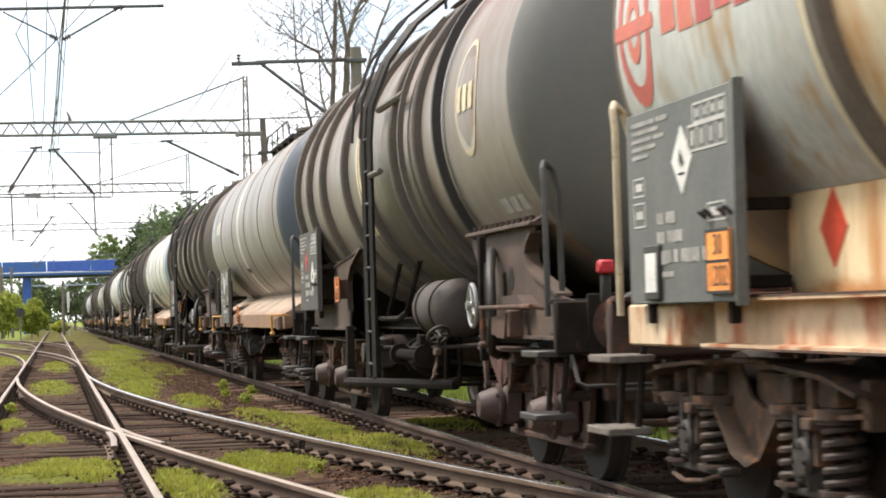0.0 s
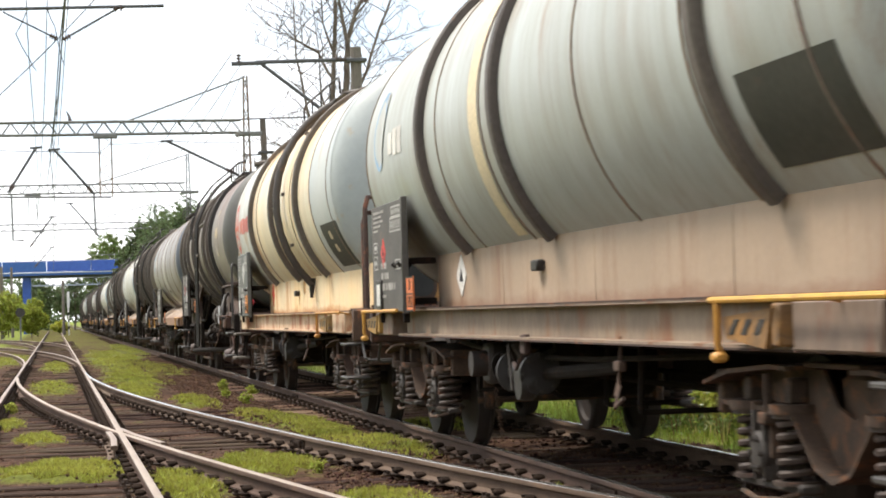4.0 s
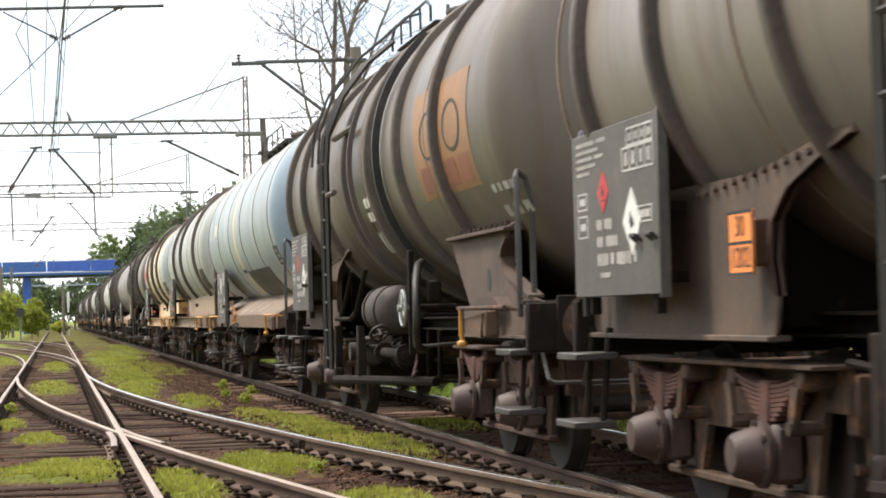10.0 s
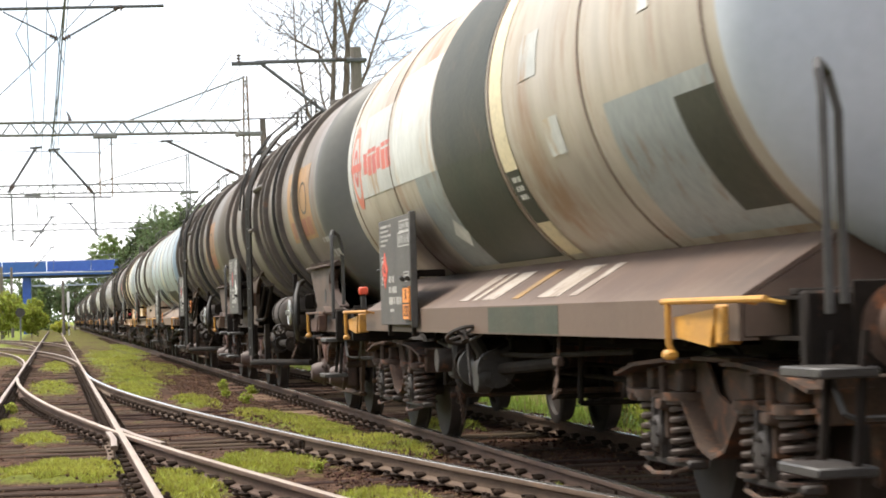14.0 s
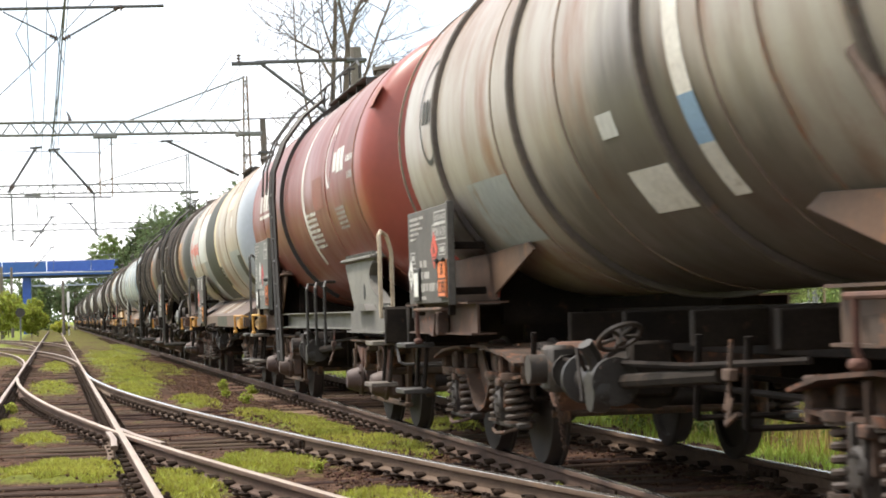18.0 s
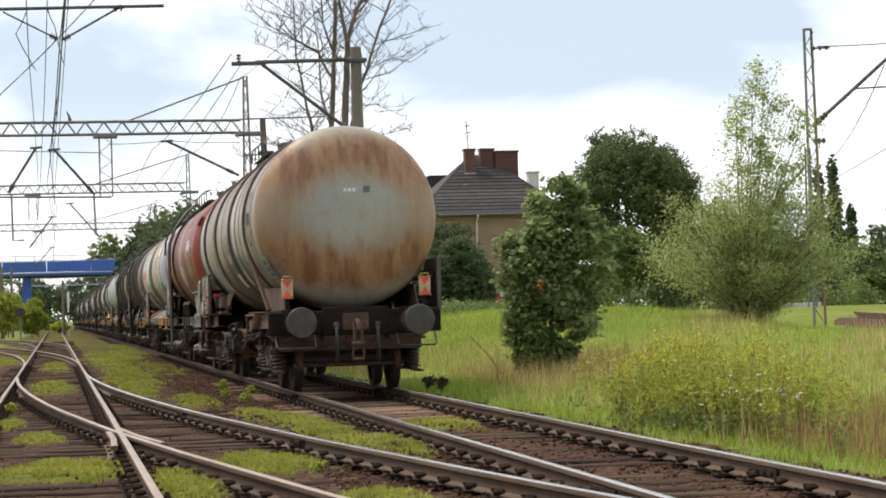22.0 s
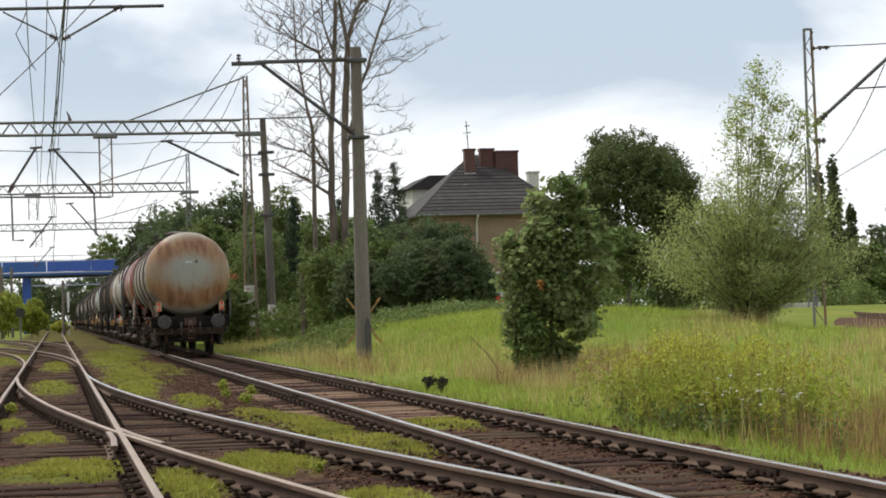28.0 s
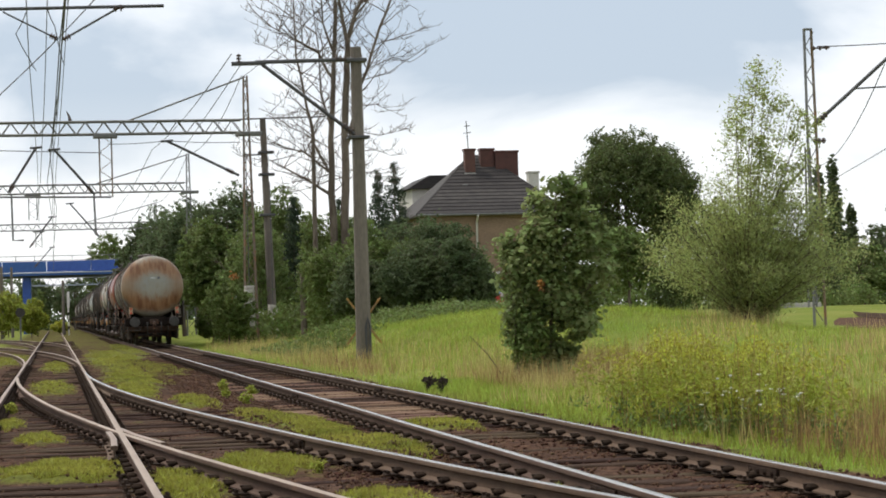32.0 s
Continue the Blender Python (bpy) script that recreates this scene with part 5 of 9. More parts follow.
def add_brackets(w, y_end, d, material, inner=False):
    """Cut-out cradle plates at one end of the tank (d points to the middle of the wagon)."""
    for q in (-1, 1):
        # a deep round notch towards the buffer beam
        o = [(0.0, 1.02), (2.58, 1.02), (2.58, 1.20), (3.25, 1.67), (3.25, 1.72), (0.95, 1.76), (1.06, 1.71), (1.22, 1.64), (1.28, 1.56), (1.24, 1.48), (1.10, 1.41), (0.33, 1.25), (0.0, 1.22)]
        if inner:      # the sheet runs back past the board and curves up to a long wing
            edge = [(3.40, 1.02), (3.46, 1.20), (3.40, 1.38), (3.44, 1.54), (3.66, 1.68), (4.05, 1.78), (4.45, 1.86)]
            o = [(0.0, 1.02)] + edge + [(4.45, 1.92), (3.2, 1.78), (0.6, 1.78), (0.0, 1.22)]
            part("cradle", Shape().prism([(y_end + d * a, z) for a, z in o], "x", q * 1.16, q * 1.18), material, w)
            lip = edge[1:] + [(a - 0.02, z + 0.02) for a, z in edge[:0:-1]]
            part("cradle_rim", Shape().prism([(y_end + d * a, z) for a, z in lip], "x", q * 1.14, q * 1.20), material, w)
            for k in range(12):
                yb = y_end + d * (2.3 + 0.15 * k)
                part("bolt", Shape().rod((q * 1.18, yb, 1.72 + 0.009 * k), (q * 1.205, yb, 1.72 + 0.009 * k), 0.02, 6), material, w)
            # slots not cut: black plates paint in the dark of the holes
            for k in (2.95, 3.12):
                part("cradle_slot", Shape().prism([(y_end + d * k + 0.03 * math.cos(2 * math.pi * i / 10), 1.52 + 0.10 * math.sin(2 * math.pi * i / 10)) for i in range(10)], "x", q * 1.181, q * 1.184), "black", w)
            part("cradle_foot", Shape().box(q * 1.10, q * 1.22, y_end, y_end + d * 3.4, 0.99, 1.02, 0.006), material, w)
            continue
        s = Shape().prism([(y_end + d * a, z) for a, z in o], "x", q * 1.16, q * 1.18)
        part("cradle", s, material, w)
        rim = Shape().prism([(y_end + d * a, z) for a, z in ((1.06, 1.71), (1.22, 1.64), (1.28, 1.56), (1.24, 1.48), (1.10, 1.41), (0.33, 1.25), (0.33, 1.27), (1.10, 1.43), (1.22, 1.49), (1.26, 1.56), (1.20, 1.63), (1.06, 1.69))], "x", q * 1.10, q * 1.21)
        part("cradle_rim", rim, material, w)
        t = Shape().box(q * 0.98, q * 1.24, y_end + d * 0.95, y_end + d * 3.25, 1.74, 1.77, 0.006)
        t.prism([(q * 0.98, 1.77), (q * 1.20, 1.77), (q * 1.03, 1.86), (q * 0.98, 1.86)], "y", y_end + d * 0.95, y_end + d * 3.2)
        part("cradle_cap", t, material, w)
        for k in range(11):
            yb = y_end + d * (1.1 + 0.2 * k)
            part("bolt", Shape().rod((q * 1.18, yb, 1.77), (q * 1.18, yb, 1.815), 0.022, 6), material, w)
        # uncut slot, its darkness painted as an ink-black plate
        h = Shape().prism([(y_end + d * 1.82 + 0.075 * math.cos(2 * math.pi * k / 14), 1.40 + 0.085 * math.sin(2 * math.pi * k / 14)) for k in range(14)], "x", q * 1.181, q * 1.184)
        part("cradle_slot", h, "ink", w)
        f = Shape().prism([(q * 1.10, 0.97), (q * 1.27, 0.97), (q * 1.27, 0.99), (q * 1.22, 0.99), (q * 1.22, 1.20), (q * 1.20, 1.20), (q * 1.20, 0.99), (q * 1.10, 0.99)], "y", y_end - d * 0.02, y_end + d * 2.65)
        part("sill", f, material, w)
        f = Shape()
        f.prism([(y_end + d * 0.9, 1.20), (y_end + d * 1.9, 1.20), (y_end + d * 1.7, 1.27), (y_end + d * 1.1, 1.27)], "x", q * 1.19, q * 1.30)
        part("step_plate", f, material, w)
        # the tank rests on a curved saddle between the plates
    sd = Shape().prism([(1.16 * math.sin(radians(a)), 1.05 if abs(a) == 56 else TANK_Z - (TANK_R + 0.02) * math.cos(radians(a))) for a in (-56, -55, -45, -35, -25, -15, -5, 5, 15, 25, 35, 45, 55, 56)], "y", y_end + d * 2.9 - 0.04, y_end + d * 2.9 + 0.04)
    part("saddle", sd, "grime", w)
    ex = Shape().box(-1.16, 1.16, y_end + d * 2.4, y_end + d * 2.42, 1.0, 1.75)
    part("cross_plate", ex, "grime", w)


def add_long_sill(w, ya, yb, material, z0=1.0, z1=1.2, xi=0.0):
    for q in (-1, 1):
        s = Shape().prism([(q * (x - xi), z) for x, z in ((1.06, z0), (1.18, z0), (1.18, z0 + 0.016), (1.08, z0 + 0.016), (1.08, z1 - 0.016), (1.18, z1 - 0.016), (1.18, z1), (1.06, z1))], "y", ya, yb)
        part("sill", s, material, w)


TRAIN = []              # (wagon, its centre ahead of the tail buffers)

M["t_tail"] = tank_paint("tail_tank_paint", (0.35, 0.32, 0.275), (0.275, 0.235, 0.195), (0.19, 0.085, 0.042), 0.555, (0.17, 0.10, 0.07), 2.95, (0.20, 0.14, 0.10), 0.6, 0.40, 1.0, dark_at=-1.0)
M["t_red"] = tank_paint("red_tank_paint", (0.20, 0.045, 0.036), (0.165, 0.045, 0.036), (0.13, 0.06, 0.04), 0.63, (0.17, 0.105, 0.08), 3.3, (0.17, 0.085, 0.06), 0.5, 0.38, 4.0)
M["t_patch"] = tank_paint("patched_tank_paint", (0.45, 0.39, 0.31), (0.35, 0.30, 0.245), (0.24, 0.125, 0.06), 0.57, (0.27, 0.16, 0.095), 3.25, (0.22, 0.17, 0.12), 0.55, 0.45, 8.0)
M["t_brown"] = tank_paint("brown_tank_paint", (0.225, 0.19, 0.16), (0.18, 0.148, 0.124), (0.15, 0.075, 0.045), 0.62, (0.15, 0.105, 0.082), 3.0, (0.12, 0.095, 0.078), 0.6, 0.42, 12.0, dark_at=-0.6)
M["t_umber"] = tank_paint("umber_tank_paint", (0.15, 0.122, 0.097), (0.12, 0.098, 0.08), (0.12, 0.07, 0.045), 0.63, (0.13, 0.095, 0.075), 3.2, (0.10, 0.082, 0.068), 0.55, 0.42, 15.0, dark_at=0.4)
M["t_blue"] = tank_paint("pale_blue_tank_paint", (0.33, 0.375, 0.39), (0.28, 0.32, 0.33), (0.30, 0.22, 0.15), 0.66, (0.30, 0.265, 0.225), 3.45, (0.27, 0.26, 0.24), 0.5, 0.40, 18.0)
M["t_sage"] = tank_paint("grey_green_tank_paint", (0.42, 0.44, 0.415), (0.35, 0.36, 0.33), (0.26, 0.16, 0.09), 0.635, (0.28, 0.22, 0.165), 3.3, (0.26, 0.215, 0.165), 0.6, 0.42, 21.0)
M["t_cream"] = tank_paint("cream_tank_paint", (0.74, 0.57, 0.33), (0.60, 0.57, 0.47), (0.46, 0.23, 0.08), 0.56, (0.52, 0.31, 0.13), 3.15, (0.50, 0.37, 0.21), 0.5, 0.45, 24.0)
M["t_taupe"] = tank_paint("grey_brown_tank_paint", (0.28, 0.255, 0.225), (0.225, 0.19, 0.16), (0.17, 0.085, 0.05), 0.60, (0.17, 0.105, 0.08), 2.9, (0.15, 0.11, 0.085), 0.6, 0.42, 27.0, dark_at=-1.2)
M["t_grey"] = tank_paint("dull_grey_tank_paint", (0.27, 0.25, 0.23), (0.23, 0.21, 0.195), (0.20, 0.13, 0.10), 0.65, (0.21, 0.16, 0.135), 3.2, (0.2, 0.16, 0.135), 0.5, 0.42, 30.0)
M["t_white"] = tank_paint("white_tank_paint", (0.56, 0.57, 0.53), (0.48, 0.475, 0.43), (0.33, 0.23, 0.15), 0.65, (0.36, 0.30, 0.235), 3.4, (0.36, 0.32, 0.27), 0.5, 0.45, 33.0)
M["endblue"] = worn("blue_grey_end_paint", (0.19, 0.25, 0.30), (0.23, 0.28, 0.32), 1.0, 0.45, 0.0, (0.26, 0.25, 0.23), 0.66, grain=0.12, bump=0.001)
M["endgrey"] = worn("dark_grey_end_paint", (0.098, 0.094, 0.086), (0.125, 0.116, 0.104), 0.9, 0.55, 0.0, (0.16, 0.10, 0.07), 0.64, grain=0.12, bump=0.001)
M["endpale"] = worn("pale_blue_grey_end_paint", (0.36, 0.385, 0.38), (0.42, 0.43, 0.41), 0.9, 0.5, 0.0, (0.40, 0.30, 0.17), 0.60, grain=0.12, bump=0.001)
M["ochreplate"] = worn("rust_eaten_ochre_plate", (0.50, 0.30, 0.085), (0.36, 0.19, 0.055), 2.0, 0.7, 0.0, (0.17, 0.065, 0.028), 0.52)
M["endlilac"] = worn("lilac_grey_end_paint", (0.37, 0.395, 0.43), (0.42, 0.44, 0.465), 0.9, 0.45, 0.0, (0.27, 0.22, 0.17), 0.68, grain=0.12, bump=0.001)
M["endnavy"] = worn("dark_blue_end_paint", (0.075, 0.085, 0.105), (0.10, 0.11, 0.13), 0.9, 0.5, 0.0, (0.14, 0.11, 0.09), 0.66, grain=0.12, bump=0.001)


def rear_cap(y0, depth=0.46, reach=0.02, R=TANK_R):
    """The painted dish at the rear end, a skin over the tank's own."""
    rs = [0.0, 0.2, 0.4, 0.6, 0.75, 0.88, 0.95, 0.985, 1.0]
    prof = [(y0 + depth - dome(q * R, depth, R) - 0.004, max(q * (R + 0.004), 0.001)) for q in rs] + [(y0 + depth + reach, R + 0.004)]
    return Shape().turn(prof, 72, (0, 0, TANK_Z))


def start_wagon(u0, u1, rear, front, kind, label, turning=True, ends="grime"):
    uc = (u0 + u1) / 2
    w = empty("tank_wagon", label, "tank wagon", "wagons of the train", pose(TRACK_X, uc, 0))
    TRAIN.append((w, uc))
    h = (u1 - u0) / 2
    add_bogie(w, rear - uc, kind, turning)
    add_bogie(w, front - uc, kind, turning)
    add_end(w, -h + 0.67, -1, ends)
    add_end(w, h - 0.67, 1, ends)
    return w, h, rear - uc, front - uc


def add_tank(w, h, paint, rear_paint=None, margin=0.95, label=""):
    y0, y1 = -h + margin, h - margin
    tank = part("tank", tank_shape(y0, y1), paint, w, label)
    if rear_paint:
        part("end_dish", rear_cap(y0), rear_paint, tank)
    return tank, y0, y1


def add_seams(tank, ys, material="seam", out=0.008, width=0.03):
    for y in ys:
        part("weld_seam", hoop(y, width, out), material, tank)


def add_ribs(tank, ys, material="rib", out=0.075, width=0.10, a0=0, a1=360):
    for y in ys:
        part("rib", hoop(y, width, out, a0, a1), material, tank)


def add_name_shape(tank, y, t, material, tall=0.30, n=6, step=0.155, ring=True, R=TANK_R):
    """A firm's mark, as plain shapes: an oval ring with a bar, and a row of blocks."""
    if ring:
        part("emblem", disc_on_flank(y, t, 0.30, 0.42, hole=0.74), material, tank)
        part("emblem", disc_on_flank(y, t, 0.13, 0.19, hole=0.55, out=0.006), material, tank)
        part("emblem", sheet(y - 0.36, y + 0.36, t - 1.6, t + 1.6, 0.006), material, tank)
    for k in range(n):
        a = y - (0.50 if ring else 0.0) - step * k
        hgt = tall * (1.0 if k % 3 else 0.8)
        part("emblem", sheet(a - step * 0.84, a, t - math.degrees(hgt / R / 2), t + math.degrees(hgt / R / 2), 0.005), material, tank)


def diamond_on_flank(y, t, a, b, out=0.007, R=TANK_R):
    v = []
    for dy, dt in ((a, 0), (0, b), (-a, 0), (0, -b)):
        tt = radians(t + dt)
        v.append((-(R + out) * math.sin(tt), y + dy, TANK_Z + (R + out) * math.cos(tt)))
    return v, [(0, 1, 2, 3)]


def small_print(tank, y, t, rows, n, material="palemark", h=2.0, length=0.5):
    rnd = random.Random(int(abs(y * 10) + t))
    s = Shape()
    for r in range(rows):
        a = y
        for k in range(n):
            b = length / n * rnd.uniform(0.5, 0.9)
            q = sheet(a - b, a, t + r * h * 1.7, t + r * h * 1.7 + h, 0.005)
            s.add(q.v, q.f)
            a -= length / n
    stuff_part("lettering", s, material, tank)


def wagon_tail():
    w, h, yr, yf = start_wagon(0.0, 15.0, 2.92, 12.1, "coil", "grey tank wagon with rust-stained end and tail boards")
    uc = 7.5
    tank, y0, y1 = add_tank(w, h, "t_tail")
    n = Nodes("rusty_end_paint")
    z, x = n.axis(2), n.axis(0)
    wob = n.noise(1.6, 7, (1, 1, 0.8), 0.65)
    dz, dx = n.math("SUBTRACT", z, 2.72), n.math("MULTIPLY", x, 0.72)
    rad = n.math("SQRT", n.math("ADD", n.math("MULTIPLY", dz, dz), n.math("MULTIPLY", dx, dx)), 0.0)
    rag = n.noise(7.0, 8, (1, 1, 0.5), 0.7, shift=8)
    rad = n.math("ADD", rad, n.math("MULTIPLY", n.math("SUBTRACT", wob, 0.5), 0.62))
    rad = n.math("ADD", rad, n.math("MULTIPLY", n.math("SUBTRACT", rag, 0.5), 0.40))
    veil = n.math("MULTIPLY", n.span(rad, 0.30, 0.75), n.span(rad, 1.42, 1.10))
    ringed = n.math("MULTIPLY", n.span(rad, 0.42, 0.72), n.span(rad, 1.26, 1.04))
    run = n.noise(3.4, 7, (1.4, 1, 0.22), 0.66, shift=3)
    base = n.mix(n.span(n.noise(1.1, 4), 0.3, 0.7), (0.31, 0.285, 0.225), (0.265, 0.27, 0.24))
    base = n.mix(n.math("MULTIPLY", n.span(rag, 0.50, 0.66), 0.45), base, (0.24, 0.17, 0.10))
    base = n.mix(n.math("MULTIPLY", veil, 0.50), base, (0.26, 0.145, 0.062))
    rust = n.mix(n.span(run, 0.38, 0.62), (0.30, 0.135, 0.042), (0.155, 0.066, 0.030))
    ringed = n.math("MULTIPLY", ringed, n.span(n.math("ABSOLUTE", dz, 0.0), 0.12, 0.55, 0.25, 1.0))
    col = n.mix(n.math("MULTIPLY", ringed, n.span(run, 0.30, 0.58, 0.45, 1.0)), base, rust)
    # darker grey towards the foot of the dish, ragged edge
    col = n.mix(n.span(n.math("ADD", z, n.math("MULTIPLY", rag, 0.4)), 1.78, 1.48), col, (0.13, 0.11, 0.092))
    fine = n.noise(30, 3)
    col = n.mix(0.3, col, n.mix(fine, (0.7, 0.7, 0.7), (1.3, 1.3, 1.3)), "MULTIPLY")
    part("end_dish", rear_cap(y0), n.finish(col, n.span(run, 0.3, 0.7, 0.42, 0.6), 0, fine, 0.002), tank, "rust-streaked grey end")
    part("lettering", end_field(-0.10, 0.14, 0.36, 0.43, y0), "patchgrey", tank)
    for k in range(3):
        part("lettering", end_field(-0.08 + 0.07 * k, -0.04 + 0.07 * k, 0.37, 0.42, y0), "white", tank)
    part("painted_square", end_field(0.22, 0.32, 0.35, 0.45, y0), "endnavy", tank)
    add_seams(tank, [13.9 - uc, 9.9 - uc, 7.97 - uc, 5.0 - uc, 4.2 - uc, 2.0 - uc])
    add_ribs(tank, [12.05 - uc, 9.17 - uc, 6.05 - uc, 3.1 - uc], "rib", 0.045, 0.07)
    for yy, tt in ((12.45, 84), (2.5, 88)):
        part("emblem", disc_on_flank(yy - uc, tt, 0.36, 0.44, hole=0.90), "patchdark", tank)
        for k in range(3):
            part("emblem", sheet(yy - uc + 0.13 - 0.16 * k, yy - uc + 0.22 - 0.16 * k, tt - 4, tt + 4, 0.008), "patchdark", tank)
    part("repaint", sheet(9.9 - uc, 11.35 - uc, 112, 135), "patchgrey", tank)
    part("repaint", sheet(6.25 - uc, 7.05 - uc, 121, 133), "bandwhite", tank)
    part("repaint", sheet(6.85 - uc, 7.2 - uc, 106, 112), "patchpale", tank)
    part("band", sheet(5.33 - uc, 5.60 - uc, 60, 108), "bandwhite", tank)
    part("band", sheet(5.33 - uc, 5.60 - uc, 108, 119, 0.005), "patchblue", tank)
    part("band", sheet(5.33 - uc, 5.60 - uc, 119, 132), "bandwhite", tank)
    part("repaint", sheet(1.15 - uc, 2.2 - uc, 114, 130), "patchgrey", tank)
    part("repaint", sheet(1.75 - uc, 2.2 - uc, 116, 128, 0.006), "endblue", tank)
    small_print(tank, 1.72 - uc, 117, 3, 3, "ink", 2.6, 0.45)
    add_top(w, 6.0 - uc, 8.6 - uc, True, 7.3 - uc)
    add_board(w, 11.72 - uc, 13.65 - uc, 1.24, 2.02, "board", "text", ((0.34, 0.55, 0.15, "red"), (0.94, 0.32, 0.13, "white")), slip=True)
    add_board(w, 1.1 - uc, 2.3 - uc, 1.24, 2.0, "board", 0, (), side=1)
    for ya, d in ((0.75, 1), (14.25, -1)):
        for q in (-1, 1):
            a = ya - uc
            s = Shape().prism([(q * 1.10, 0.985), (q * 1.30, 0.985), (q * 1.30, 1.0), (q * 1.25, 1.0), (q * 1.25, 1.225), (q * 1.32, 1.225), (q * 1.32, 1.24), (q * 1.0, 1.24), (q * 1.0, 1.225), (q * 1.23, 1.225), (q * 1.23, 1.0), (q * 1.10, 1.0)], "y", a, a + d * 2.9)
            part("sill", s, "brownframe", w)
            p = Shape().prism([(a + d * 0.15, 1.25), (a + d * 2.5, 1.25), (a + d * 2.5, 1.62), (a + d * 0.5, 1.60)], "x", q * 1.0, q * 1.02)
            part("cradle", p, "brownframe", w)
            p = Shape().prism([(a + d * 2.5, 1.30), (a + d * 3.9, 1.60), (a + d * 3.7, 1.66), (a + d * 2.5, 1.62)], "x", q * 1.0, q * 1.02)
            part("cradle_wing", p, "brownframe", w)
            if d > 0:
                part("strut", Shape().rod((q * 1.10, a + d * 1.75, 1.26), (q * 1.33, a + d * 2.45, 2.15), 0.04, 6), "brownframe", w)
        sd = Shape().prism([(1.10 * math.sin(radians(t)), 1.05 if abs(t) == 56 else TANK_Z - (TANK_R + 0.02) * math.cos(radians(t))) for t in (-56, -55, -40, -25, -10, 10, 25, 40, 55, 56)], "y", ya - uc + d * 2.2 - 0.05, ya - uc + d * 2.2 + 0.05)
        part("saddle", sd, "grime", w)
    add_underside(w, yr, yf, drum="leafspring")
    handwheel(w, pose(-1.24, 7.2 - uc, 1.0, 55, 0, 20), 0.13, "box")
    add_rail_handle(w, 12.0 - uc, 13.3 - uc, "rusty", "rusty", "leafspring")
    add_rail_handle(w, 1.7 - uc, 3.2 - uc, "leafspring", "rusty", "leafspring")
    add_steps(w, 14.0 - uc, tall=0.2)
    # tail boards on their brackets
    for q in (-1, 1):
        lamp = part("tail_board", Shape().box(q * 1.03 - 0.085, q * 1.03 + 0.085, 0.395 - uc, 0.455 - uc, 1.43, 1.69, 0.012), "ballcream", w, "tail board with red triangles and yellow case")
        for k in (1.415, 1.69):
            part("lamp_frame", Shape().box(q * 1.03 - 0.098, q * 1.03 + 0.098, 0.39 - uc, 0.46 - uc, k, k + 0.016, 0.004), "lampyellow", lamp)
        hd = Shape().tube([(q * 1.03 - 0.06, 0.43 - uc, 1.70), (q * 1.03 - 0.06, 0.43 - uc, 1.745), (q * 1.03 + 0.06, 0.43 - uc, 1.745), (q * 1.03 + 0.06, 0.43 - uc, 1.70)], 0.012, 6)
        part("lamp_case", hd, "lampyellow", lamp)
        c = q * 1.03
        part("red_triangle", Shape().prism([(c - 0.07, 1.685), (c + 0.07, 1.685), (c, 1.565)], "y", 0.390 - uc, 0.395 - uc), "lampred", lamp)
        part("red_triangle", Shape().prism([(c - 0.07, 1.435), (c, 1.555), (c + 0.07, 1.435)], "y", 0.390 - uc, 0.395 - uc), "lampred", lamp)
        part("lamp_bracket", Shape().box(c - 0.03, c + 0.03, 0.46 - uc, 0.62 - uc, 1.15, 1.45, 0.008), "grime", w)


